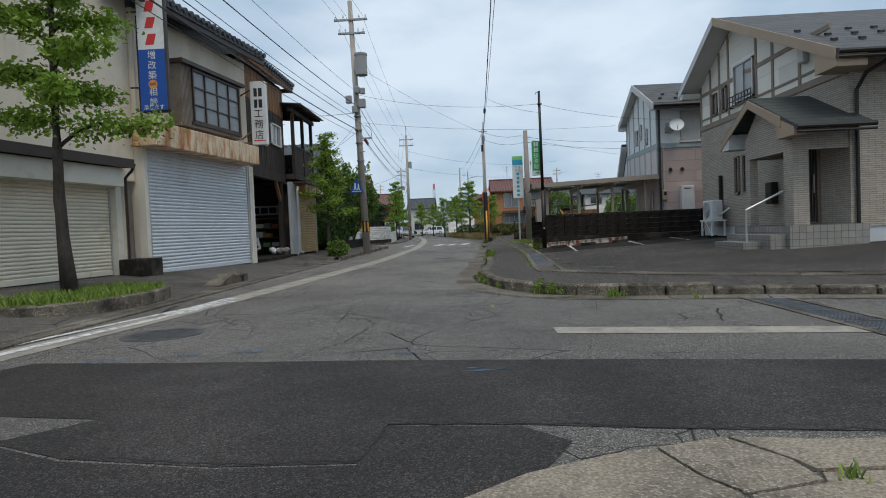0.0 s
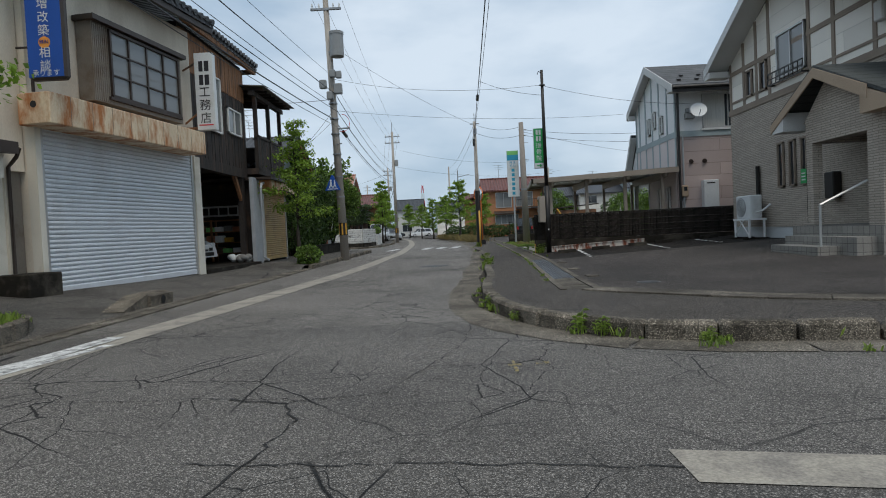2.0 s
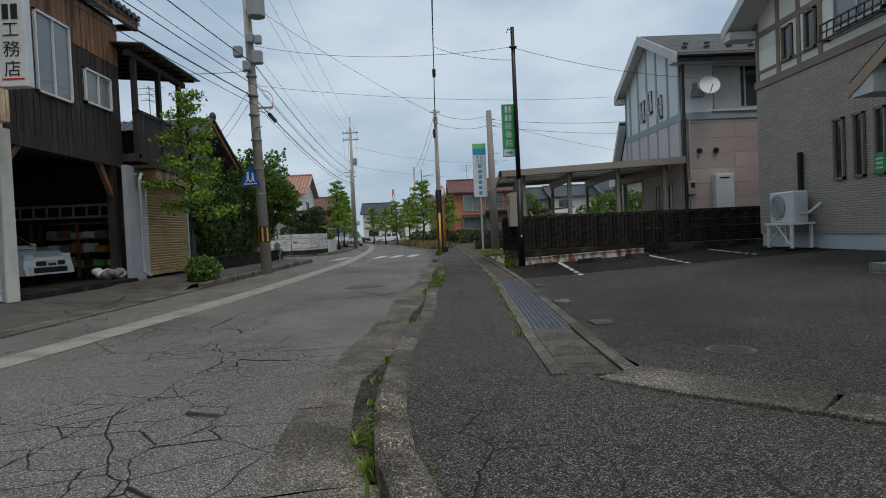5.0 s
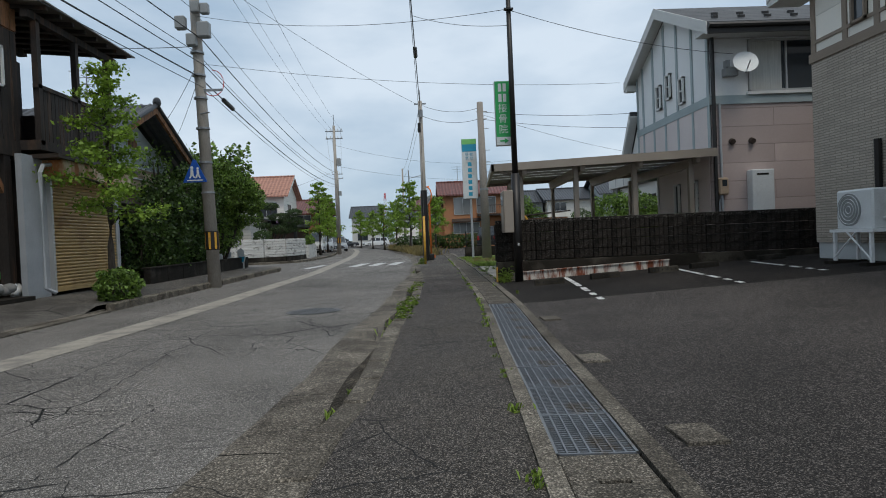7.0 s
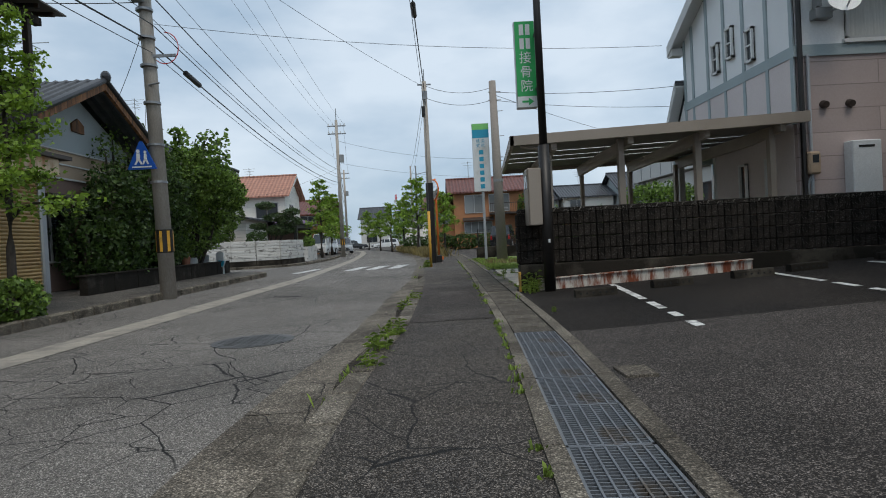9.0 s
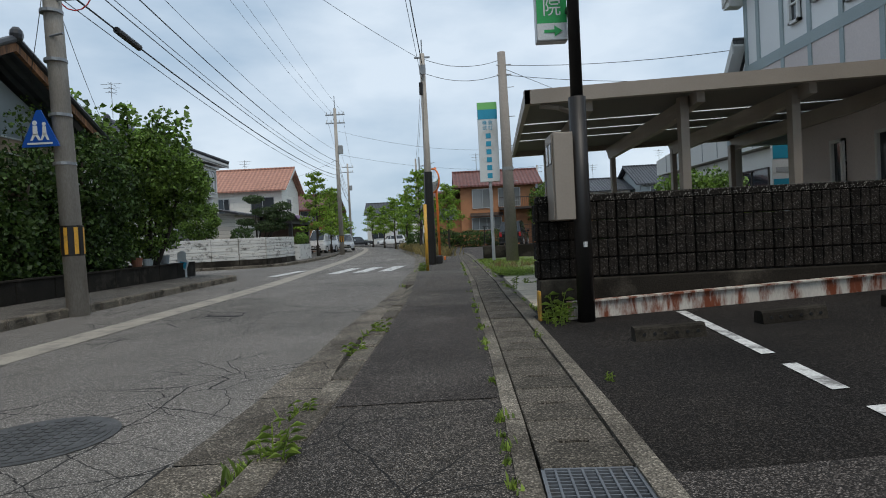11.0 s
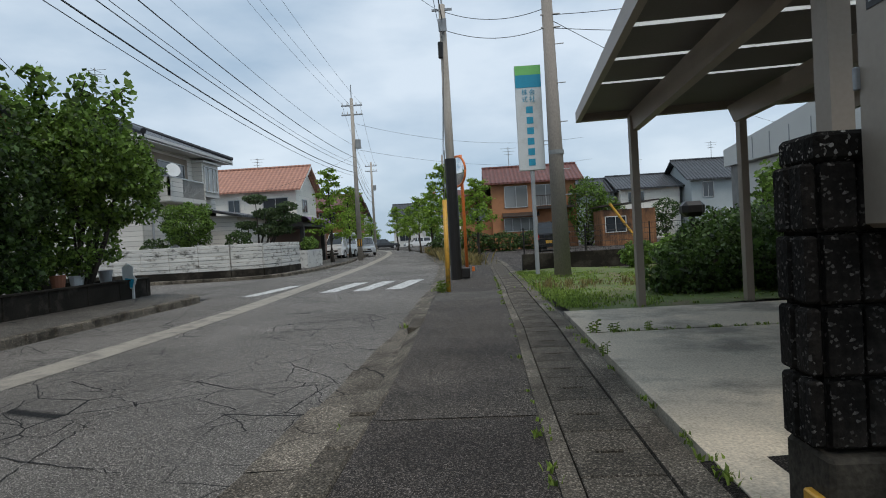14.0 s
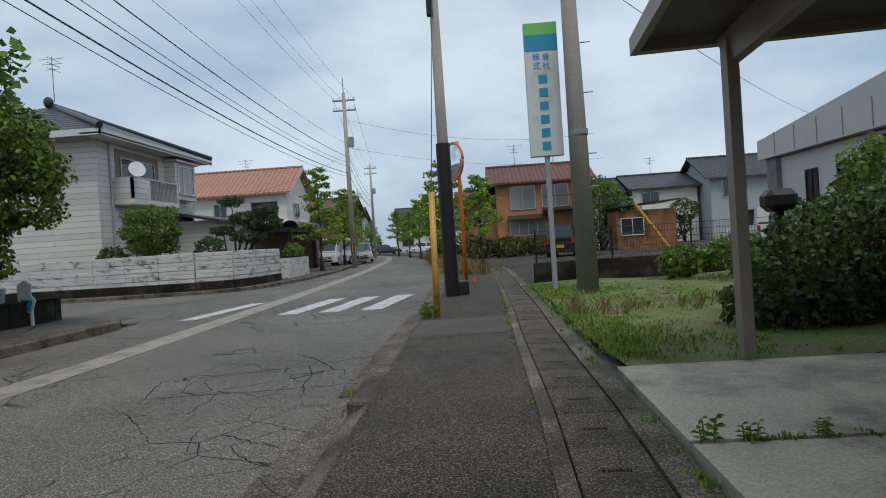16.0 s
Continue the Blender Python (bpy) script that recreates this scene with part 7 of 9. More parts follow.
part("back_beam", G().prism3([(3.12, 30.1, 2.6), (8.0, 30.1, 2.72), (8.0, 30.1, 2.86), (3.12, 30.1, 2.74)], (0, 0.1, 0)), M_CARPORT, cp)
part("side_beam", G().prism3([(2.57, 24.2, 2.46), (3.12, 30.2, 2.6), (3.12, 30.2, 2.74), (2.57, 24.2, 2.62)], (0.06, 0, 0)), M_CARPORT, cp)
for i in range(4):
    xa = 3.28 + i * 1.3
    part("rafter", G().prism3([(xa, 24.35, 2.38 + 0.04 * i), (xa + 0.1, 25.6, 2.32 + 0.04 * i), (xa + 0.5, 29.9, 2.4 + 0.03 * i), (xa + 0.5, 30.1, 2.64 + 0.03 * i), (xa, 24.35, 2.52 + 0.04 * i)], (0.09, 0, 0)), M_CARPORT, cp)
for k in range(12):
    y0, y1 = 24.4 + k * 0.475, 24.4 + (k + 1) * 0.475
    light = k in (4, 6, 8)
    for i in range(4):
        xa, xb = 2.66 + i * 1.26, 2.66 + (i + 1) * 1.26
        sk = 0.085
        zz = lambda x: 2.56 + 0.028 * (x - 2.6)
        rise = lambda y: 0.022 * (y - 24.3)
        cut = 0.1
        ym = y0 + cut if light else y0
        for ya, yb, mm in (((y0, ym, M_CPLIGHT), (ym, y1, M_CPROOF)) if light else ((y0, y1, M_CPROOF),)):
            part("roof_panel", G().prism3([(xa + sk * (ya - 24.3), ya, zz(xa) + rise(ya)), (xb + sk * (ya - 24.3), ya, zz(xb) + rise(ya)), (xb + sk * (yb - 24.3), yb, zz(xb) + rise(yb)), (xa + sk * (yb - 24.3), yb, zz(xa) + rise(yb))], (0, 0, 0.02)), mm, cp)
part("gutter_pipe", G().chain([(2.75, 24.28, 2.45), (2.95, 24.28, 2.42), (3.2, 24.55, 2.4), (3.2, 24.6, 2.2)], 0.03), M_CARPORT, cp)

# ---- black sign pole with the clinic sign and meter cabinet ----
bp_ = thing("sign_pole", (2.93, 23.25, 0.13), "slim black steel pole carrying a green sign and a cabinet", "pole")
part("shaft", G().tube((2.93, 23.22, 0.1), (2.93, 23.22, 2.3), 0.085, n=14).tube((2.93, 23.22, 2.3), (2.89, 23.0, 6.0), 0.06, 0.045, 14), M_BLACKST, bp_, smooth=True)
part("scuff", G().tube((2.93, 23.132, 0.85), (2.93, 23.13, 0.9), 0.02, n=6), M_SIGNWHITE, bp_)
part("hook", G().chain([(2.89, 23.0, 5.9), (2.78, 22.95, 5.95), (2.74, 22.95, 5.85)], 0.012).box(2.8, 2.98, 22.95, 23.05, 5.5, 5.53), M_BLACKST, bp_)
gs = thing("clinic_sign", (2.75, 23.4, 2.9), "green vertical sign with white lettering and an arrow", "sign")
part("cabinet", G().cbox(pose(2.75, 23.42, 3.55), 0.155, 0.06, 0.655, 0.01), M_ALU, gs)
part("green_face", G().box(2.603, 2.897, 23.352, 23.358, 3.07, 4.195), M_GREENSIGN, gs)
part("white_face", G().box(2.603, 2.897, 23.352, 23.358, 2.91, 3.07), M_SIGNWHITE, gs)
part("bracket", G().box(2.88, 2.96, 23.2, 23.44, 3.15, 3.19), M_BLACKST, gs)
part("bracket", G().box(2.88, 2.96, 23.15, 23.44, 3.95, 3.99), M_BLACKST, gs)
part("arrow", G().prism3([(2.67, 23.35, 2.975), (2.77, 23.35, 2.975), (2.77, 23.35, 2.935), (2.85, 23.35, 2.99), (2.77, 23.35, 3.045), (2.77, 23.35, 3.005), (2.67, 23.35, 3.005)], (0, -0.004, 0)), M_GREENSIGN, gs)
for z in (4.07, 3.86):
    part("letter_bar", G().box(2.67, 2.735, 23.348, 23.352, z - 0.08, z + 0.08), M_SIGNWHITE, gs)
    part("letter_bar", G().box(2.765, 2.83, 23.348, 23.352, z - 0.08, z + 0.08), M_SIGNWHITE, gs)
text_mesh("接骨院", 0.19, pose(2.75, 23.349, 3.64) @ FACE_NY, M_SIGNWHITE, gs, "lettering", True)
cb = thing("meter_cabinet", (2.75, 23.2, 1.1), "taupe meter cabinet with two small windows on the pole", "cabinet")
part("case", G().cbox(pose(2.758, 23.34, 1.54), 0.098, 0.175, 0.425, 0.012), M_CARPORT, cb)
part("door", G().cbox(pose(2.76, 23.15, 1.54), 0.094, 0.012, 0.42, 0.005), M_CARPORT, cb)
part("side_cover", G().cbox(pose(2.656, 23.335, 1.535), 0.006, 0.165, 0.41, 0.003), M_CARPORT, cb)
for y in (23.24, 23.4):
    wd = part("meter_window", G().box(2.6475, 2.6505, y - 0.055, y + 0.055, 1.66, 1.87), M_BLACKST, cb, "dark framed glass meter window")
    part("pane", G().box(2.6455, 2.648, y - 0.043, y + 0.043, 1.675, 1.855), M_GLASSLT, wd)
part("latch", G().cbox(pose(2.646, 23.5, 1.5), 0.008, 0.008, 0.03, 0.003), M_STEEL, cb)
part("pole_strap", G().box(2.84, 2.95, 23.17, 23.19, 1.2, 1.24).box(2.84, 2.95, 23.17, 23.19, 1.84, 1.88), M_BLACKST, cb)

# ---- company sign on a post ----
ds = thing("company_sign", (3.17, 36.6, 0.12), "tall white sign with lime and blue bands on a grey post", "sign")
part("panel", G().cbox(pose(3.17, 36.6, 3.9), 0.31, 0.07, 1.25, 0.01), M_SIGNWHITE, ds)
part("lime_band", G().box(2.865, 3.475, 36.523, 36.529, 4.92, 5.14), M_LIME, ds)
part("blue_band", G().box(2.865, 3.475, 36.523, 36.529, 4.62, 4.92), M_CYAN, ds)
part("post", G().tube((3.17, 36.6, 0.1), (3.17, 36.6, 2.7), 0.05), M_PVC, ds)
text_mesh("株式", 0.15, pose(3.07, 36.52, 4.5) @ FACE_NY, M_CYAN, ds, "lettering", True)
text_mesh("会社", 0.15, pose(3.25, 36.52, 4.5) @ FACE_NY, M_CYAN, ds, "lettering", True)
for i in range(6):
    z = 4.1 - i * 0.25
    part("letter_bar", G().box(3.09, 3.25, 36.524, 36.528, z - 0.09, z + 0.07), M_CYAN, ds)

# ---- low wall with the mesh fence ----
lf = thing("mesh_fence", (5, 38.3, 0.12), "low dark concrete kerb wall with a black mesh fence", "fence")
F0, F1 = (3.0, 39.0), (10.2, 39.3)
FD = V3((F1[0] - F0[0], F1[1] - F0[1], 0))
FL_, FA = FD.length, math.degrees(math.atan2(FD.y, FD.x))
part("kerb_wall", G().cbox(pose((F0[0] + F1[0]) / 2, (F0[1] + F1[1]) / 2, 0.33, 0, 0, FA), FL_ / 2, 0.09, 0.24, 0.015), M_OLDCONC, lf)
for i in range(5):
    p = V3((*F0, 0)) + FD * (i / 4 if i else 0.01)
    part("post", G().tube((p.x, p.y, 0.5), (p.x, p.y, 1.3), 0.022), M_BLACKST, lf)
for z in (0.66, 0.82, 0.98, 1.12, 1.27):
    part("line_wire", G().tube((F0[0], F0[1], z), (F1[0], F1[1], z), 0.006, n=4), M_BLACKST, lf)
me_w = G()
for i in range(110):
    p = V3((*F0, 0)) + FD * (i / 110)
    me_w.tube((p.x, p.y, 0.57), (p.x, p.y, 1.27), 0.003, n=3, cap=False)
tagged(part("mesh_wires", me_w, M_BLACKST, lf), kind="stuff")

# ---- orange house and what stands round it ----
oh = thing("orange_house", (6, 66, 0.1), "orange rendered two-storey house with red-brown tile roofs", "house")
part("wall", G().box(3.1, 8.9, 64, 69, 0.1, 4.75), M_ORANGEWALL, oh)
part("lower_wall", G().box(0.9, 3.1, 64.6, 69, 0.1, 3.6), M_ORANGEWALL, oh)
gable_roof(oh, 3.1, 8.9, 64, 69, 4.8, 5.9, "x", M_REDTILE, 0.5, 0.12, M_REDTILE)
part("side_roof", G().prism3([(0.4, 64.1, 3.55), (3.1, 64.1, 4.6), (3.1, 69.4, 4.6), (0.4, 69.4, 3.55)], (0, 0, 0.12)).prism3([(0.4, 63.9, 3.45), (3.1, 63.9, 3.45), (3.1, 66.5, 4.5), (0.4, 66.5, 4.5)], (0, 0, 0.1)), M_REDTILE, oh)
w1 = window(oh, "y", 64, -1, 4.0, 5.6, 2.95, 4.45, 2, 1, M_ALU, M_GLASSLT)
window(oh, "y", 64, -1, 6.0, 7.7, 3.0, 4.45, 2, 1, M_ALU, M_GLASSLT)
window(oh, "y", 64, -1, 3.9, 6.2, 1.3, 2.25, 4, 1, M_ALU, M_GLASSLT)
window(oh, "y", 64.6, -1, 1.5, 2.8, 2.2, 3.1, 2, 1, M_ALU, M_GLASSLT)
part("canopy", G().prism3([(3.8, 63.4, 2.3), (6.3, 63.4, 2.3), (6.3, 64, 2.55), (3.8, 64, 2.55)], (0, 0, 0.06)), M_BROWNMETAL, oh)
bl2 = part("balcony", G().box(6.0, 8.7, 63.0, 64, 2.75, 2.9), M_BROWNMETAL, oh)
for i in range(18):
    part("baluster", G().box(6.02 + i * 0.155, 6.04 + i * 0.155, 63.02, 63.05, 2.9, 3.6), M_BROWNMETAL, bl2)
part("handrail", G().box(6.0, 8.7, 63.0, 63.06, 3.6, 3.66), M_BROWNMETAL, bl2)
part("antenna", G().tube((7.2, 66.5, 5.9), (7.2, 66.5, 8.0), 0.03).tube((6.7, 66.5, 7.8), (7.7, 66.5, 7.8), 0.02).tube((6.8, 66.5, 7.5), (7.6, 66.5, 7.5), 0.02), M_EQUIP, oh)
gsh = thing("garden_shed", (11.5, 60, 0.1), "reddish board shed with a white window", "shed")
part("wall", G().box(9.7, 13, 60, 62.5, 0.1, 2.3), M_WOODBR, gsh)
part("roof", G().prism3([(9.5, 59.7, 2.5), (13.2, 59.7, 2.75), (13.2, 62.8, 2.75), (9.5, 62.8, 2.5)], (0, 0, 0.08)), M_BROWNMETAL, gsh)
window(gsh, "y", 60, -1, 9.9, 11.2, 0.9, 1.9, 2, 1, M_WHITE)


def far_house(x0, x1, y0, y1, ze, zr, along, wall, roof, label, wins, hip=False):
    t = thing("house", ((x0 + x1) / 2, (y0 + y1) / 2, 0.05), label, "house", "far houses")
    body(t, x0, x1, y0, y1, 0.0, ze, zr, along, wall)
    gable_roof(t, x0, x1, y0, y1, ze + 0.05, zr + 0.08, along, roof, 0.5, 0.12)
    for a0, a1, z0, z1 in wins:
        window(t, "y", y0, -1, a0, a1, z0, z1, 2)
    return t


far_house(10.6, 14.3, 76, 82, 4.4, 5.6, "x", M_PALEWALL, M_KAWARA_Y, "pale far house with a grey tile roof", ((12.4, 13.6, 3.0, 4.1),))
far_house(14.6, 19.6, 75, 82, 4.5, 5.7, "x", M_CREAMSIDE, M_KAWARA_Y, "cream far house with a grey tile roof", ((15.2, 16.6, 3.3, 4.2),))
far_house(19.9, 27.5, 73, 80, 4.9, 6.6, "x", M_PALEWALL, M_KAWARA_Y, "grey far house with a dark roof", ((20.8, 21.7, 3.3, 4.6), (25.2, 26.8, 3.3, 4.6)))
far_house(-12, -7, 128, 136, 5.5, 7.5, "x", M_GREYBLD, M_KAWARA_Y, "pale far house closing the bend", ((-10.5, -8.5, 3.6, 4.8), (-11, -9, 1.0, 2.4)))
far_house(-4, 5, 134, 142, 5.0, 7.0, "x", M_CREAMSIDE, M_KAWARA_Y, "cream far house beyond the bend", ((-2.5, -0.5, 3.2, 4.4),))
far_house(-30, -20, 120, 128, 5.2, 7.2, "x", M_WHITESIDE, M_REDTILE, "white far house with a red roof", ((-27, -25, 3.4, 4.6),))
far_house(-13.6, -9.2, 76, 83, 4.2, 5.6, "x", M_WOODBR, M_REDTILE, "dark far house with a red tile roof", ((-12, -10.5, 3.0, 4.0),))
far_house(-18, -13, 100, 108, 4.6, 6.2, "x", M_GREYBLD, M_KAWARA_Y, "grey far house beside the street trees", ((-16.5, -15, 3.2, 4.2),))

# low grey building on the right
gb = thing("office_building", (18, 44, 0.1), "low pale grey building with a sloping metal fascia", "building")
part("wall", G().box(14.1, 24, 30, 51, 0.1, 3.7), M_GREYBLD, gb)
part("fascia", G().prism3([(13.75, 51.4, 3.75), (13.75, 40.5, 3.75), (13.75, 30, 3.75), (13.75, 30, 4.9), (13.75, 43, 5.3), (13.75, 51.4, 4.55)], (10.5, 0, 0)), M_GREYBLD, gb)
for i in range(14):
    part("seam", G().box(13.73, 13.76, 30.4 + i * 1.5, 30.44 + i * 1.5, 3.8, 4.7), M_EQUIP, gb)
for y0, y1 in ((47.6, 48.4), (44.2, 46.4), (40.4, 43.0)):
    window(gb, "x", 14.1, -1, y0, y1, 1.2, 3.0, 2, 1, M_BROWNMETAL)
part("corner_pillar", G().box(13.9, 14.4, 50.2, 51, 0.1, 3.75), M_STREETGREY, gb)
mb = thing("mail_box", (5.5, 33.0, 0.12), "black rounded mail box on a post among the shrubs", "mail box")
part("box", G().cbox(pose(5.6, 33.0, 1.42), 0.2, 0.16, 0.14, 0.08), M_BLACKST, mb)
part("post", G().box(5.56, 5.64, 32.96, 33.04, 0.1, 1.3), M_BLACKST, mb)
bs = thing("banner_sign", (9.55, 31.5, 0.1), "pale blue and white upright banner sign behind the house", "sign")
part("panel", G().cbox(pose(9.55, 31.5, 2.2), 0.24, 0.02, 0.62, 0.006), M_SIGNWHITE, bs)
part("blue_band", G().box(9.34, 9.76, 31.472, 31.479, 2.42, 2.74), M_CYAN, bs)
part("blue_band", G().box(9.34, 9.76, 31.472, 31.479, 1.66, 1.95), M_CYAN, bs)
part("letter_bar", G().box(9.4, 9.7, 31.473, 31.479, 2.1, 2.22), M_PVC, bs)
part("post", G().tube((9.55, 31.53, 0.1), (9.55, 31.53, 2.8), 0.03), M_PVC, bs)

# ---- poles and cables ----


def band_stripes(parent, x, y, r, z0, z1):
    c = part("guard_sleeve", G().tube((x, y, z0), (x, y, z1), r + 0.008, n=18), M_BLACKST, parent, "black and yellow striped guard sleeve")
    for i in range(7):
        a = 2 * math.pi * i / 7
        part("stripe", G().add([(x + (r + 0.012) * math.cos(a + d), y + (r + 0.012) * math.sin(a + d), z) for d, z in ((0, z0 + 0.03), (0.35, z0 + 0.03), (0.35, z1 - 0.03), (0, z1 - 0.03))], [(0, 1, 2, 3)]), M_YELLOW, c)


def insulator(g, x, y, z):
    g.tube((x, y, z), (x, y, z + 0.09), 0.05, 0.03, 8).tube((x, y, z + 0.09), (x, y, z + 0.18), 0.045, 0.025, 8)


p1 = thing("utility_pole", (-4.55, 27.4, 0.1), "tall concrete utility pole with transformer and crosswalk sign", "utility pole", "utility poles")
TOPX = -4.85


def at1(z):
    return -4.55 + (TOPX + 4.55) * z / 11.4


part("shaft", G().tube((-4.55, 27.4, 0), (TOPX, 27.5, 11.4), 0.17, 0.1, 18), M_POLE, p1, smooth=True)
band_stripes(p1, -4.57, 27.4, 0.165, 1.0, 1.5)
for z, w in ((10.5, 0.75), (9.9, 0.6)):
    arm = part("crossarm", G().box(at1(z) - w, at1(z) + w, 27.36, 27.46, z, z + 0.08), M_STEEL, p1)
    for k in (-0.9, -0.45, 0.5, 0.9):
        g = G()
        insulator(g, at1(z) + k * w, 27.41, z + 0.08)
        part("insulator", g, M_SIGNWHITE, arm)
tf = part("transformer", G().tube((at1(8.4) + 0.36, 27.2, 8.0), (at1(8.4) + 0.36, 27.2, 8.85), 0.27, n=18).tube((at1(8.4) + 0.36, 27.2, 8.85), (at1(8.4) + 0.36, 27.2, 8.95), 0.29, n=18), M_EQUIP, p1, smooth=False)
part("transformer_arm", G().box(at1(8.3), at1(8.3) + 0.3, 27.3, 27.4, 8.2, 8.28), M_STEEL, tf)
for dx, dz, s in ((0.28, 6.75, 0.2), (-0.3, 6.95, 0.17), (0.1, 7.35, 0.15), (0.34, 7.3, 0.14), (-0.05, 6.5, 0.16)):
    part("equipment_box", G().cbox(pose(at1(dz) + dx, 27.2, dz), s * 0.8, s * 0.6, s, 0.03), M_EQUIP, p1)
for z in (6.2, 5.6, 5.0, 4.2, 3.3, 2.5):
    part("clamp", G().tube((at1(z), 27.4, z), (at1(z), 27.4, z + 0.05), 0.175, n=14), M_STEEL, p1)
part("step_arm", G().box(at1(5.2), at1(5.2) + 0.6, 27.36, 27.4, 5.2, 5.26).tube((at1(4.6), 27.3, 4.6), (at1(4.6) + 0.25, 27.25, 4.62), 0.02), M_STEEL, p1)
cs = thing("crosswalk_sign", (-4.75, 27.2, 2.6), "blue triangular crosswalk sign with two white figures", "road sign")
CX, CZS = -4.86, 2.95
part("plate", G().prism3([(CX - 0.45, 27.18, CZS - 0.36), (CX + 0.45, 27.18, CZS - 0.36), (CX + 0.42, 27.18, CZS - 0.28), (CX + 0.05, 27.18, CZS + 0.44), (CX - 0.05, 27.18, CZS + 0.44), (CX - 0.42, 27.18, CZS - 0.28)], (0, 0.03, 0)), M_BLUESIGN, cs)
for dx, s in ((-0.1, 1.0), (0.12, 0.8)):
    g = G().tube((CX + dx, 27.178, CZS + 0.16 * s), (CX + dx, 27.17, CZS + 0.16 * s), 0.055 * s, n=12)
    g.prism3([(CX + dx - 0.06 * s, 27.178, CZS - 0.1), (CX + dx + 0.06 * s, 27.178, CZS - 0.1), (CX + dx + 0.05 * s, 27.178, CZS + 0.1 * s), (CX + dx - 0.05 * s, 27.178, CZS + 0.1 * s)], (0, -0.006, 0))
    g.prism3([(CX + dx - 0.13 * s, 27.178, CZS - 0.22), (CX + dx - 0.07 * s, 27.178, CZS - 0.22), (CX + dx + 0.02, 27.178, CZS - 0.08), (CX + dx - 0.05, 27.178, CZS - 0.08)], (0, -0.006, 0))
    g.prism3([(CX + dx + 0.13 * s, 27.178, CZS - 0.22), (CX + dx + 0.07 * s, 27.178, CZS - 0.22), (CX + dx - 0.02, 27.178, CZS - 0.08), (CX + dx + 0.05, 27.178, CZS - 0.08)], (0, -0.006, 0))
    part("white_figure", g, M_SIGNWHITE, cs)
part("white_bar", G().box(CX - 0.3, CX + 0.3, 27.172, 27.178, CZS - 0.31, CZS - 0.27), M_SIGNWHITE, cs)
turn(cs, Matrix.Translation((CX, 27.2, 3.06)) @ Matrix.Diagonal((0.68, 1, 0.74, 1)) @ Matrix.Translation((-CX, -27.2, -CZS)))


def plain_pole(x, y, h, r, lab, m=None, arms=True, lean=0.0):
    t = thing("utility_pole", (x, y, 0), lab, "utility pole", "utility poles")
    part("shaft", G().tube((x, y, 0), (x + lean, y, h), r, r * 0.62, 14), m or M_POLE, t, smooth=True)
    if arms:
        for z in (h - 0.5, h - 1.1):
            arm = part("crossarm", G().box(x + lean - 0.7, x + lean + 0.7, y - 0.05, y + 0.05, z, z + 0.08), M_STEEL, t)
            for k in (-0.62, -0.3, 0.3, 0.62):
                g = G()
                insulator(g, x + lean + k, y, z + 0.08)
                part("insulator", g, M_SIGNWHITE, arm)
        part("equipment_box", G().cbox(pose(x + 0.3, y - 0.1, h - 3.0), 0.16, 0.14, 0.3, 0.03), M_EQUIP, t)
    return t


p3 = plain_pole(-5.75, 61.5, 10.6, 0.17, "concrete utility pole beside street trees")
band_stripes(p3, -5.75, 61.5, 0.165, 0.9, 1.4)
part("top_rod", G().tube((-5.75, 61.5, 10.6), (-5.75, 61.5, 11.5), 0.03), M_STEEL, p3)
plain_pole(-9.6, 92, 10.4, 0.17, "distant concrete utility pole on the bend")
plain_pole(-17, 122, 10.4, 0.17, "distant concrete utility pole beyond the bend")
plain_pole(16.5, 110, 11, 0.17, "distant utility pole above the far houses")
pm = plain_pole(1.2, 37.0, 6.9, 0.13, "concrete pole with a dark sleeve beside the footpath", arms=False)
part("dark_sleeve", G().tube((1.2, 37.0, 0.1), (1.2, 37.0, 3.1), 0.14, n=16), M_BLACKST, pm)
part("insulator_rack", G().box(1.1, 1.3, 36.8, 36.86, 6.2, 6.5), M_STEEL, pm)
part("crossarm", G().box(0.95, 1.45, 36.95, 37.0, 6.75, 6.8), M_STEEL, pm)
part("top_rod", G().tube((1.2, 37, 6.9), (1.2, 37, 7.35), 0.02), M_STEEL, pm)
part("cable_box", G().cbox(pose(1.12, 36.85, 5.75), 0.06, 0.06, 0.2, 0.02), M_BLACKST, pm)
part("base_box", G().cbox(pose(1.42, 37.1, 0.25), 0.12, 0.12, 0.13, 0.02), M_BLACKST, pm)
p4 = plain_pole(3.72, 36.25, 6.6, 0.2, "stout brown pole beside the company sign", M_POLEBR, arms=False, lean=-0.05)
for z in (5.5, 4.6, 3.7, 2.6, 2.0):
    part("step_bolt", G().tube((3.72, 36.2, z), (4.0, 36.15, z), 0.012), M_STEEL, p4)
for z in (5.9, 6.2):
    part("insulator_arm", G().tube((3.5, 36.2, z), (3.95, 36.2, z), 0.02), M_STEEL, p4)
part("label_band", G().tube((3.71, 36.25, 2.95), (3.71, 36.25, 3.05), 0.18, n=14), M_EQUIP, p4)
gy = thing("stay_guard", (1.12, 33.7, 0.1), "yellow plastic guard on the pole's stay wire", "stay wire")
part("sleeve", G().tube((1.12, 33.7, 0.05), (1.13, 33.95, 1.9), 0.045, n=12), M_YELLOW, gy, smooth=True)
part("wire", G().tube((1.13, 33.95, 1.9), (1.2, 36.9, 6.2), 0.008, n=5), M_WIRE, gy)
mr = thing("traffic_mirror", (1.45, 38.9, 0.1), "orange road mirror post with a round convex mirror", "traffic mirror")
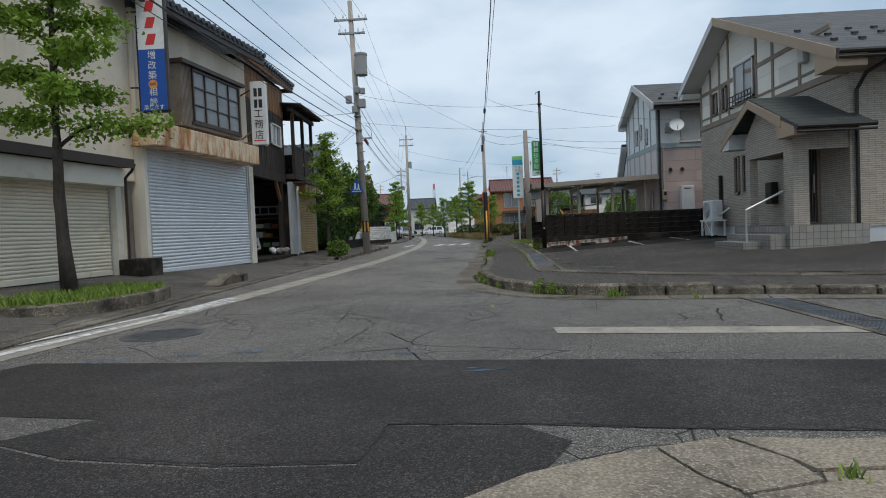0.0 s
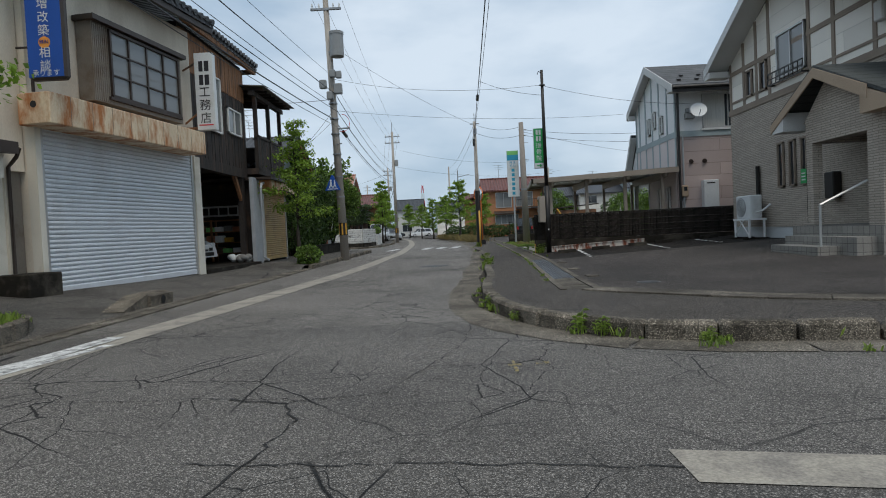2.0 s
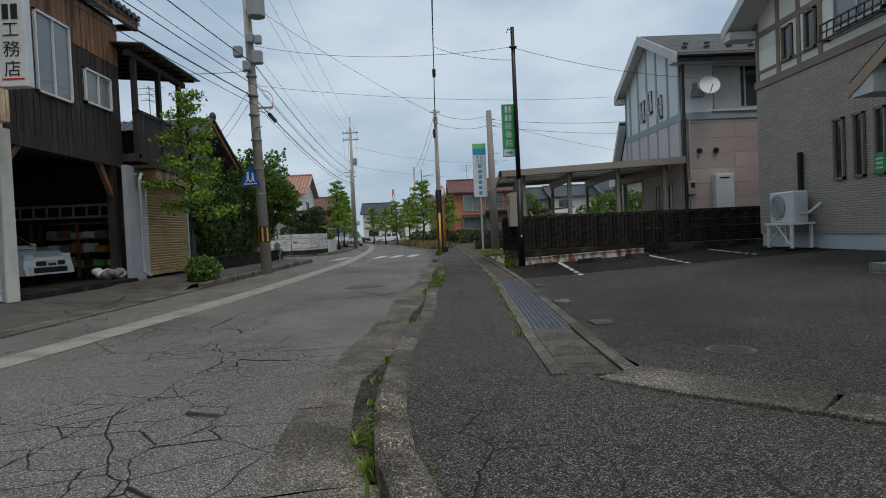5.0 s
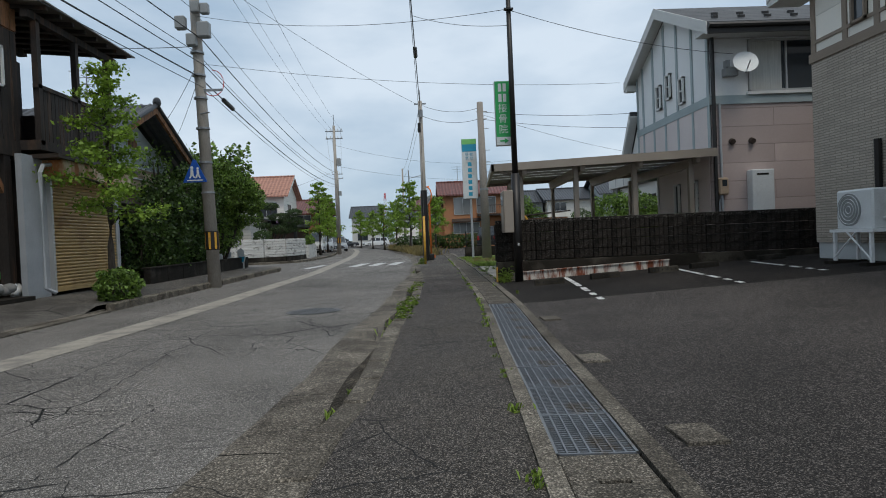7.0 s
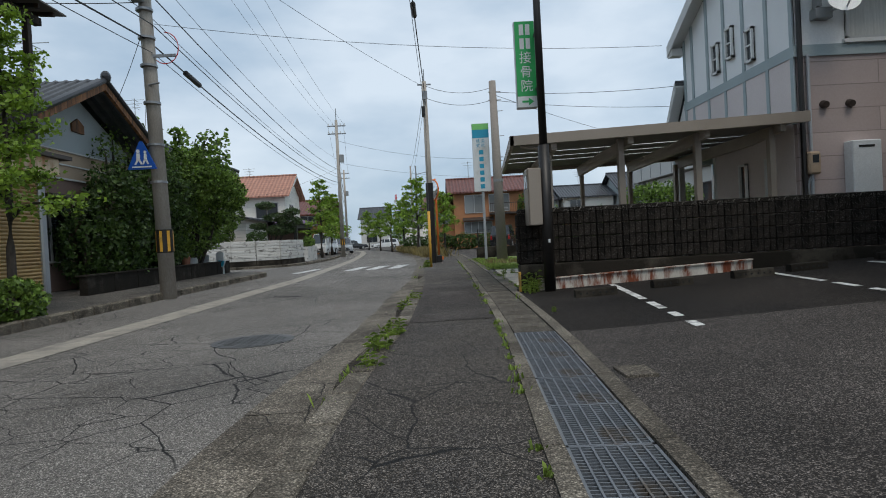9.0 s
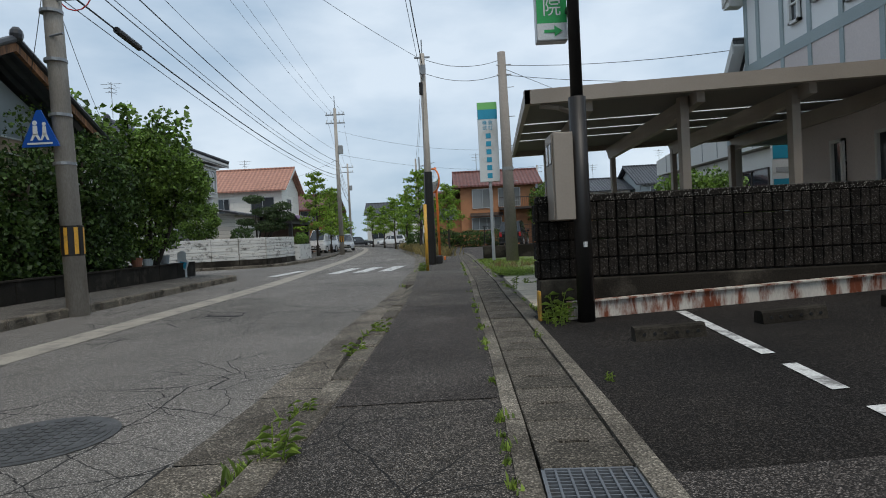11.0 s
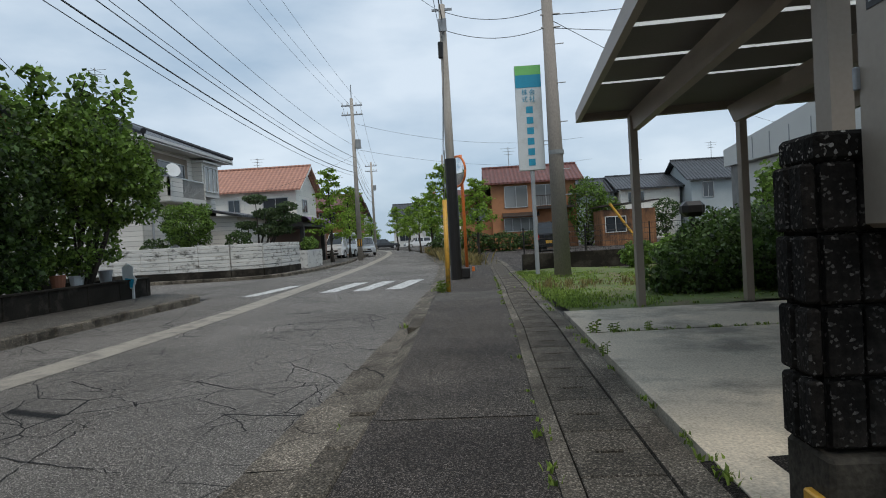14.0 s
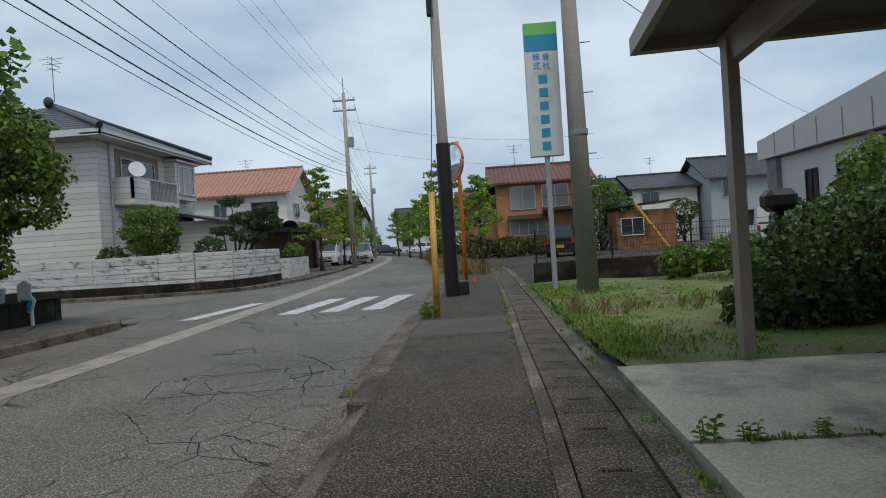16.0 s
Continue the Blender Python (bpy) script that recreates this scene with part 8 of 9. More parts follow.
part("post", G().chain([(1.45, 38.9, 0.1), (1.44, 38.95, 2.4), (1.43, 39.0, 3.45)], 0.045, 12), M_ORANGE, mr, smooth=True)
MC = pose(1.3, 38.85, 2.98, 0, 0, -56)
rows = []
for j in range(7):
    r_ = 0.4 * j / 6
    rows.append([MC @ V3((r_ * math.cos(a), -0.07 + 0.09 * (j / 6) ** 2, r_ * math.sin(a))) for a in [k * math.pi / 14 for k in range(29)]])
part("mirror_face", G().grid(rows), M_MIRROR, mr, "convex mirror", smooth=True)
part("rim", G().chain([MC @ V3((0.42 * math.cos(a), 0.02, 0.42 * math.sin(a))) for a in [k * math.pi / 14 for k in range(29)]], 0.03, 8), M_ORANGE, mr, smooth=True)
part("back", G().add([MC @ V3((0.41 * math.cos(a), 0.04, 0.41 * math.sin(a))) for a in [k * math.pi / 14 for k in range(28)]], [tuple(range(28))]), M_ORANGE, mr)
part("bracket", G().tube(MC @ V3((0, 0.04, 0)), (1.44, 38.98, 2.98), 0.03), M_ORANGE, mr)


def cable(a, b, sag, r=0.012, label="black overhead cable between poles", n=14):
    a, b = V3(a), V3(b)
    pts = [a + (b - a) * (i / n) - V3((0, 0, 4 * sag * (i / n) * (1 - i / n))) for i in range(n + 1)]
    return whole("overhead_cable", G().chain(pts, r * 0.7, 5), M_WIRE, label, "cable", "overhead cables")


PZ = -8.0
for dx, z in ((-0.65, 10.75), (-0.2, 10.75), (0.55, 10.75)):
    cable((-5.9 + dx, PZ, z), (-4.85 + dx, 27.4, z), 0.5, 0.009)
    cable((-4.85 + dx, 27.4, z), (-5.75 + dx, 61.5, 10.3), 0.5, 0.009)
    cable((-5.75 + dx, 61.5, 10.3), (-9.6 + dx, 92, 10.0), 0.5, 0.012)
for z0, z1, r, dx in ((6.6, 6.7, 0.02, 0.1), (6.25, 6.4, 0.012, -0.05), (5.9, 6.1, 0.016, 0.15), (5.6, 5.75, 0.025, 0.0), (7.4, 7.6, 0.01, -0.1), (5.3, 5.5, 0.012, 0.12)):
    cable((-5.9 + dx, PZ, z0), (-4.7 + dx, 27.4, z0), 0.45, r)
    cable((-4.7 + dx, 27.4, z0), (-5.75 + dx, 61.5, z1), 0.55, r)
    cable((-5.75 + dx, 61.5, z1), (-9.6 + dx, 92, z1), 0.5, r)
whole("cable_joint", G().tube((-4.76, 29.6, 5.478), (-4.8, 30.6, 5.43), 0.07, n=10), M_BLACKST, "black sleeve joint on the overhead cable", "cable joint")
whole("cable_loop", G().chain([(-4.45 + 0.3 * math.sin(k * 0.4), 27.7, 5.5 + 0.35 * math.cos(k * 0.4)) for k in range(13)], 0.012, 5), M_RED, "red cable loop hanging at the pole", "cable")
cable((0.4, -8, 7.4), (1.2, 37, 6.5), 0.45, 0.022)
cable((0.5, -8, 7.0), (1.15, 37, 6.1), 0.6, 0.01)
whole("cable_joint", G().tube((1.044, 28.2, 6.407), (1.058, 29.0, 6.423), 0.06, n=10), M_BLACKST, "black sleeve joint on the overhead cable", "cable joint")
for zz in (6.75, 6.3):
    cable((1.2, 37, zz), (3.72, 36.25, zz - 0.35), 0.25, 0.012)
cable((3.72, 36.25, 6.2), (14, 27.5, 5.0), 0.5, 0.012)
cable((3.72, 36.25, 5.9), (16, 33, 5.2), 0.5, 0.012)
cable((3.72, 36.25, 6.1), (28, 70, 8.0), 0.6, 0.012)
cable((1.2, 37, 6.8), (-0.6, 75, 8.2), 0.5, 0.014)
cable((1.2, 37, 6.3), (-0.6, 75, 7.4), 0.6, 0.01)
cable((2.89, 23.0, 5.52), (-4.7, 27.4, 7.2), 0.3, 0.008)
cable((2.89, 23.0, 5.5), (8.3, 24.75, 5.0), 0.15, 0.008)
cable((2.89, 23.0, 5.2), (1.0, 25.5, 6.35), 0.1, 0.008)
cable((-4.8, 27.4, 8.6), (1.2, 37, 6.7), 0.2, 0.009)
cable((-4.7, 27.4, 5.95), (7.3, 29.6, 5.6), 0.25, 0.008)
cable((-4.7, 27.4, 6.4), (-9.4, 25.5, 6.2), 0.15, 0.014)
cable((-4.7, 27.4, 6.0), (-7.6, 31, 4.6), 0.2, 0.01)
cable((-4.7, 27.4, 5.6), (-14, 47, 6.2), 0.5, 0.01)
cable((-5.75, 61.5, 9.0), (10, 66, 7.8), 0.8, 0.012)
cable((-5.75, 61.5, 7.3), (13, 78, 7.6), 0.8, 0.012)
cable((-5.75, 61.5, 6.9), (-16, 67, 5.2), 0.4, 0.012)
plain_pole(-0.6, 75, 8.4, 0.13, "slim grey pole on the bend's outer side", arms=False)
sl = thing("street_lamp", (0.3, 57, 0.1), "slim grey street lamp post with a short arm", "street lamp")
part("post", G().tube((0.3, 57, 0), (0.3, 57, 6.2), 0.06, 0.045, 10), M_EQUIP, sl)
part("arm", G().tube((0.3, 57, 5.6), (1.3, 57, 5.8), 0.025), M_EQUIP, sl)
tw = thing("radio_tower", (-22, 430, 0), "distant red and white lattice tower", "tower")
for i in range(6):
    z0, z1, w0, w1 = i * 5.5, (i + 1) * 5.5, 2.2 - i * 0.3, 1.9 - i * 0.3
    g = G()
    for sx, sy in ((-1, -1), (1, -1), (1, 1), (-1, 1)):
        g.tube((-22 + sx * w0, 430 + sy * w0, z0), (-22 + sx * w1, 430 + sy * w1, z1), 0.22, n=4)
        g.tube((-22 + sx * w0, 430 + sy * w0, z0), (-22 - sy * w1, 430 + sx * w1, z1), 0.14, n=4)
    part("lattice_section", g, M_RED if i % 2 else M_SIGNWHITE, tw)

# ---- plants ----


def leaves_mesh(name, centres, size, material, rng, flat=0.5):
    """Many small folded leaves about the given centres, one mesh."""
    c = np.asarray(centres)
    n = len(c)
    d1 = rng.normal(size=(n, 3))
    d1[:, 2] *= flat
    d1 /= np.linalg.norm(d1, axis=1)[:, None]
    d2 = np.cross(d1, rng.normal(size=(n, 3)))
    d2 /= np.linalg.norm(d2, axis=1)[:, None] + 1e-9
    s = (size * rng.uniform(0.6, 1.35, n))[:, None]
    v = np.stack([c - d1 * s * 0.5, c + d2 * s * 0.42 + d1 * s * 0.15, c + d1 * s * 0.6, c - d2 * s * 0.42 + d1 * s * 0.15], 1).reshape(-1, 3)
    v[2::4, 2] -= (s * 0.2).ravel()
    me = bpy.data.meshes.new(name)
    me.from_pydata(v.tolist(), [], np.arange(4 * n).reshape(-1, 4).tolist())
    me.materials.append(material)
    me.update()
    return me


def add_mesh(name, me, parent):
    ob = new(name, me)
    WORLD_OF[ob.name] = Matrix.Identity(4)
    ob.parent = parent
    ob.matrix_parent_inverse = WORLD_OF[parent.name].inverted()
    return ob


def ginkgo(x, y, z, h, low, rad, count, seed, label, leaf=0.075, r0=0.11):
    """A ginkgo: leader, whorled rising limbs and leaf tufts along them."""
    rng = np.random.default_rng(seed)
    t = thing("ginkgo_tree", (x, y, z), label, "tree", "ginkgo trees")
    g, cs_ = G(), []
    lead = [(x + 0.04 * math.sin(k * 1.3 + seed), y + 0.04 * math.cos(k * 1.7 + seed), z - 0.05 + (h + 0.05) * k / 9) for k in range(10)]
    g.chain(lead, [r0 * (1.25 if k == 0 else 1) * (1 - 0.93 * k / 9) for k in range(10)], 9)
    nl = 22
    for i in range(nl):
        f = i / nl
        zz = z + low + (h - low) * (f ** 0.9) * 0.97
        a = i * 2.4 + rng.uniform(-0.4, 0.4)
        ln = rad * (1.0 - 0.72 * f) * rng.uniform(0.75, 1.12)
        base = V3((x, y, zz))
        pts = []
        for k in range(6):
            q = k / 5
            pts.append(base + V3((math.cos(a + 0.25 * q) * ln * q, math.sin(a + 0.25 * q) * ln * q, ln * (0.35 * q + 0.1 * math.sin(q * 5)))))
        g.chain(pts, [0.035 * (1 - f * 0.5) * (1 - 0.85 * k / 5) for k in range(6)], 5)
        m_ = int(count / nl * (1.35 - 0.7 * f))
        tt = rng.uniform(0.18, 1.05, m_)
        tuft = np.round(tt * 9) / 9
        for q, q2 in zip(tt, tuft):
            s_ = min(0.999, 0.75 * q2 + 0.25 * q)
            k = int(s_ * 5)
            p = pts[k].lerp(pts[min(5, k + 1)], s_ * 5 - k)
            o = rng.normal(size=3) * np.array([0.13, 0.13, 0.09]) * (0.6 + 0.4 * ln)
            cs_.append((p.x + o[0], p.y + o[1], p.z + o[2]))
    part("trunk", g, M_BARK, t, smooth=True)
    add_mesh("crown", leaves_mesh("crown", cs_, leaf, M_GINKGO, rng), t)
    return t


ginkgo(-6.3, 9.26, 0.22, 6.8, 2.3, 1.35, 13000, 1, "young ginkgo street tree with fresh green leaves in a grassy pit", 0.075)
ginkgo(-5.45, 23.9, 0.15, 4.9, 1.5, 1.2, 5200, 2, "young ginkgo tree in front of the yellow shutter", 0.075, 0.08)
tree_a = ginkgo(-6.55, 57.0, 0.1, 5.6, 1.3, 1.35, 3000, 3, "ginkgo street tree along the bend", 0.13)
for x, y, s in ((-7.4, 66.5, 0.95), (-8.3, 74, 1.05), (-10.4, 82, 1.0), (-12.0, 90, 1.0), (-15.0, 99, 1.0)):
    copy_thing(tree_a, pose(x, y, 0.1, 0, 0, x * 50) @ Matrix.Diagonal((s * 1.05, s * 1.05, s, 1)))
tree_b = ginkgo(0.3, 54, 0.1, 5.0, 1.5, 1.5, 3000, 4, "ginkgo street tree on the bend's outer side", 0.13)
for x, y, s in ((-1.0, 62, 0.85), (-2.6, 71, 0.9), (1.9, 47.5, 0.7), (-6.5, 88, 0.95), (-12, 104, 0.9), (-4.3, 79, 0.85)):
    copy_thing(tree_b, pose(x, y, 0.1, 0, 0, x * 70) @ Matrix.Diagonal((s, s, s, 1)))


def blob_points(blobs, count, rng):
    """Points near the lumpy skin of some ellipsoids, thinner inside."""
    out = []
    tot = sum(b[3] * b[4] + b[4] * b[5] for b in blobs)
    for cx, cy, cz, rx_, ry_, rz_ in blobs:
        n = int(count * (rx_ * ry_ + ry_ * rz_) / tot)
        d = rng.normal(size=(n, 3))
        d /= np.linalg.norm(d, axis=1)[:, None]
        lump = 1 + 0.16 * np.sin(d[:, 0] * 7 + cx * 3) * np.sin(d[:, 1] * 6 + cy) + 0.1 * np.sin(d[:, 2] * 9 + cx)
        r_ = lump * (1 - np.abs(rng.normal(0, 0.16, n)))
        p = d * r_[:, None] * np.array([rx_, ry_, rz_]) + np.array([cx, cy, cz])
        out.append(p)
    return np.concatenate(out)


def shrub(name, blobs, count, leaf, material, seed, label, category="shrub", stems=True, ground_z=0.12):
    rng = np.random.default_rng(seed)
    cx, cy = blobs[0][0], blobs[0][1]
    t = thing(name, (cx, cy, ground_z), label, category)
    g = G()
    for b in blobs:
        for k in range(2):
            a = rng.uniform(0, 6.28)
            g.chain([(cx + 0.1 * math.cos(a), cy + 0.1 * math.sin(a), ground_z - 0.05), ((cx + b[0]) / 2 + 0.1 * math.cos(a), (cy + b[1]) / 2, (ground_z + b[2]) / 2), (b[0], b[1], b[2] + b[5] * 0.5)], [0.06, 0.04, 0.012], 6)
    part("stem", g, M_BARK, t, smooth=True)
    pts = blob_points(blobs, count, rng)
    pts = pts[pts[:, 2] > ground_z]
    add_mesh("foliage", leaves_mesh("foliage", pts, leaf, material, rng, 0.8), t)
    return t


shrub("garden_tree", [(-6.95, 28.7, 1.3, 0.7, 0.9, 1.0), (-6.8, 29.8, 2.1, 0.8, 1.0, 1.1), (-6.8, 29.6, 1.0, 0.7, 0.9, 0.8)], 11000, 0.09, M_LEAFDK, 11, "dense dark green garden tree behind the low wall", "tree")
shrub("garden_tree", [(-6.95, 31.4, 1.5, 0.75, 1.1, 1.2), (-6.8, 32.3, 2.6, 1.0, 1.1, 1.2), (-6.9, 32.2, 1.2, 0.7, 1.0, 0.9), (-6.6, 31.3, 2.8, 0.8, 0.9, 0.9)], 15000, 0.09, M_LEAFDK, 12, "dense dark evergreen garden tree behind the low wall", "tree")
shrub("garden_tree", [(-6.75, 34.3, 1.7, 0.85, 1.0, 1.0), (-6.05, 34.6, 2.6, 1.1, 1.0, 0.9), (-6.2, 33.6, 3.2, 1.1, 1.0, 0.9), (-6.6, 35.0, 3.4, 1.1, 0.8, 0.8), (-5.55, 34.3, 2.9, 0.7, 0.8, 0.6), (-7.2, 33.4, 1.6, 0.8, 0.9, 1.0)], 22000, 0.088, M_LEAFMD, 13, "dense dark evergreen garden tree at the street corner", "tree")
# open-crowned garden tree with leafy rods
rng = np.random.default_rng(21)
pt_ = thing("garden_tree", (-6.9, 34.1, 0.2), "open tree with rising leafy rods above the shrubs", "tree")
g, cs_ = G(), []
for i in range(13):
    a, ln = i * 2.4, rng.uniform(1.3, 2.5)
    p0 = V3((-6.9, 34.1, 2.4 + 0.1 * i))
    p1_ = p0 + V3((math.cos(a) * ln * 0.65, math.sin(a) * ln * 0.65, ln * 0.7))
    g.chain([p0, p0.lerp(p1_, 0.5) + V3((0, 0, 0.08)), p1_], [0.035, 0.025, 0.01], 5)
    for k in range(210):
        q = rng.uniform(0.25, 1.05)
        p = p0.lerp(p1_, q)
        o = rng.normal(size=3) * 0.14
        cs_.append((p.x + o[0], p.y + o[1], p.z + o[2]))
g.chain([(-6.9, 34.1, 0.1), (-7.95, 33.4, 1.6), (-6.9, 34.1, 3.8)], [0.09, 0.07, 0.03], 8)
part("trunk", g, M_BARK, pt_, smooth=True)
add_mesh("crown", leaves_mesh("crown", cs_, 0.15, M_LEAFMD, rng), pt_)
shrub("thin_tree", [(-7.4, 31.0, 3.9, 0.5, 0.5, 0.9), (-7.2, 30.2, 3.4, 0.45, 0.5, 0.8)], 700, 0.08, M_LEAFMD, 14, "thin wispy tree beside the gable", "tree")
shrub("round_bush", [(-10.4, 47.2, 2.35, 1.05, 1.05, 0.95)], 7000, 0.09, M_LEAFMD, 15, "clipped round bush above the white wall", "shrub", ground_z=0.3)
shrub("low_bush", [(-8.4, 47.6, 1.55, 0.55, 0.5, 0.42), (-11.6, 46.6, 1.4, 0.5, 0.4, 0.4)], 2200, 0.08, M_LEAFDK, 16, "low clipped bush behind the white wall", "shrub", ground_z=0.3)
shrub("pine_tree", [(-8.5, 50.2, 3.5, 0.55, 0.5, 0.22), (-8.0, 50.4, 2.8, 0.75, 0.6, 0.25), (-7.2, 50.4, 2.5, 0.8, 0.6, 0.3), (-9.0, 50.3, 2.3, 0.5, 0.5, 0.2), (-7.0, 50.2, 3.05, 0.5, 0.5, 0.22), (-7.8, 50.3, 2.0, 0.9, 0.6, 0.3)], 6500, 0.09, M_LEAFPINE, 17, "layered garden pine beside the white wall", "tree")
shrub("clipped_hedge", [(-6.4, 51.6, 1.25, 0.3, 1.2, 0.32)], 2200, 0.08, M_LEAFMD, 18, "short clipped hedge on the planter wall", "hedge", ground_z=0.9)
shrub("low_bush", [(-4.98, 23.1, 0.42, 0.42, 0.45, 0.33), (-5.1, 23.5, 0.35, 0.35, 0.35, 0.28)], 2600, 0.07, M_LEAFMD, 19, "small round green bush at the tree's foot", "shrub")
shrub("azalea_bush", [(5.5, 31.7, 0.55, 1.0, 0.9, 0.6), (6.5, 31.4, 0.65, 1.1, 1.0, 0.65), (7.5, 31.8, 0.75, 1.0, 1.0, 0.75), (4.8, 31.2, 0.35, 0.6, 0.5, 0.32)], 22000, 0.068, M_LEAFDK, 22, "sprawling leafy azalea bush at the apron's edge", "shrub")
shrub("azalea_bush", [(6.8, 33.4, 0.75, 1.3, 1.1, 0.7), (8.6, 32.6, 0.85, 1.2, 1.1, 0.85)], 9000, 0.08, M_LEAFDK, 23, "dark leafy bush beyond the carport", "shrub")
shrub("porch_shrub", [(8.75, 31.1, 1.2, 0.4, 0.4, 0.45), (8.95, 31.2, 0.7, 0.45, 0.4, 0.5)], 1800, 0.06, M_GINKGO, 33, "yellow-green shrub behind the house porch", "shrub")
shrub("yard_tree", [(9.2, 36.0, 1.7, 1.1, 1.1, 1.0), (10.2, 36.4, 1.7, 1.0, 1.0, 1.0)], 6000, 0.1, M_LEAFMD, 24, "bushy yard tree seen beneath the carport roof", "tree")
shrub("hedge_plants", [(1.6, 60.0, 0.75, 1.1, 0.8, 0.7), (3.6, 60.5, 0.7, 1.3, 0.8, 0.65), (5.4, 61.0, 0.65, 1.0, 0.8, 0.6), (-0.2, 60.5, 0.7, 0.9, 0.8, 0.6)], 6000, 0.13, M_LEAFDK, 25, "rough hedge in front of the orange house", "hedge")
shrub("climbing_tree", [(9.5, 63.4, 2.6, 1.3, 1.0, 2.2), (10.8, 63.6, 1.9, 1.2, 1.0, 1.5)], 7000, 0.14, M_LEAFMD, 26, "tree swallowed by creepers beside the orange house", "tree")
shrub("yard_tree", [(16.8, 70, 2.4, 1.0, 1.0, 0.9), (16.4, 70, 1.2, 0.8, 0.8, 0.8)], 2000, 0.14, M_LEAFDK, 27, "small round garden pine by the far houses", "tree")
for k, (x, y, z, w) in enumerate(((5.9, 37.7, 0.45, 0.5), (6.9, 37.4, 0.6, 0.7), (8.1, 37.0, 0.7, 0.7))):
    shrub("creeper", [(x, y, z, w, 0.35, 0.33)], 700, 0.11, M_LEAFMD, 28 + k, "broad-leaved creeper along the mesh fence", "shrub")
for i, (x, y, s) in enumerate(((-22, 150, 1), (-8, 150, 1.2), (6, 146, 1), (14, 96, 0.9), (-34, 118, 1.1), (24, 92, 1.1), (-40, 84, 1.2))):
    shrub("distant_tree", [(x, y, 2.6 * s, 2.6 * s, 2.0, 2.2 * s), (x + 2.2 * s, y, 2.0, 2.0 * s, 1.8, 1.8)], 2600, 0.3, M_LEAFMD, 40 + i, "distant green tree behind the houses", "tree")


def blades(name, spots, material, seed, label, h=(0.03, 0.085), per=26, spread=0.05):
    """Tufts of grass and weeds: narrow bent blades."""
    rng = np.random.default_rng(seed)
    v, f = [], []
    for x, y, z, s in spots:
        for _ in range(int(per * s)):
            a, b = rng.uniform(0, 6.28), rng.uniform(0, 6.28)
            r_ = abs(rng.normal(0, spread * s))
            px, py = x + r_ * math.cos(a), y + r_ * math.sin(a)
            hh, w = rng.uniform(*h) * s, rng.uniform(0.004, 0.011)
            lx, ly = math.cos(b) * hh * 0.5, math.sin(b) * hh * 0.5
            n = len(v)
            v += [(px - w * math.sin(b), py + w * math.cos(b), z), (px + w * math.sin(b), py - w * math.cos(b), z), (px + lx * 0.45 + w * math.sin(b), py + ly * 0.45 - w * math.cos(b), z + hh * 0.7), (px + lx, py + ly, z + hh)]
            f += [(n, n + 1, n + 2, n + 3)]
    me = bpy.data.meshes.new(name)
    me.from_pydata(v, [], f)
    me.materials.append(material)
    me.update()
    return tagged(new(name, me), label, "weeds", "", "stuff")


rng = np.random.default_rng(77)
spots = []
for x, y in KERB_R:
    if y < 34 and x < 3.3 and rng.random() < 0.4:
        spots.append((x - 0.03 + rng.normal(0, 0.04), y - 0.05, 0.015, rng.uniform(0.4, 1.1)))
for x, y in ((1.25, 8.85), (1.9, 8.3), (2.9, 8.1), (0.3, 11.0), (0.45, 10.4), (0.62, 18.4), (0.7, 19.2), (0.75, 20.0), (0.6, 17.6), (0.8, 20.8), (0.98, 23.5), (1.05, 34.0), (1.0, 33.2), (0.95, 35.0)):
    for k in range(4):
        spots.append((x + rng.normal(0, 0.06), y + rng.normal(0, 0.18), 0.02, rng.uniform(0.7, 1.4)))
for i in range(70):
    y = 13 + rng.uniform(0, 24)
    spots.append((lerp(LID_L, y) - 0.02, y, 0.1, rng.uniform(0.25, 0.7)))
for i in range(24):
    y = 24 + rng.uniform(0, 8)
    spots.append((2.62, y, 0.1, rng.uniform(0.3, 0.8)))
for i in range(26):
    spots.append((2.9 + rng.uniform(0, 2.4), 28.03, 0.11, rng.uniform(0.25, 0.6)))
for x, y in ((1.55, 2.2), (1.6, 2.15), (2.0, 2.2), (2.2, 2.3), (1.9, 2.05), (1.4, 2.3)):
    spots.append((x, y, 0.01, 0.8))
blades("kerb_weeds", spots, M_GRASS, 5, "green weeds growing from kerb and drain joints")
spots = [(rng.uniform(2.75, 8.5), rng.uniform(29.9, 38.2), 0.12, rng.uniform(0.4, 1.0)) for _ in range(1100)]
spots += [(2.85 + abs(rng.normal(0, 0.25)), rng.uniform(29.9, 38.2), 0.12, rng.uniform(0.7, 1.25)) for _ in range(260)]
blades("lot_grass", spots, M_GRASS, 6, "patchy turf and weeds on the vacant lot", (0.02, 0.06), 26, 0.12)
spots = [(rng.uniform(2.8, 8.5), 33.2 + rng.normal(0, 0.35), 0.12, rng.uniform(0.4, 1.0)) for _ in range(70)]
spots += [(lerp([(44, 1.0), (54, -0.1), (70, -2.0)], y) + rng.uniform(0, 0.9), y, 0.1, rng.uniform(1.0, 2.6)) for y in np.linspace(44, 70, 240)]
blades("dry_grass", spots, M_DRYGRASS, 7, "dry straw-coloured grass along the verge", (0.08, 0.22), 20, 0.12)


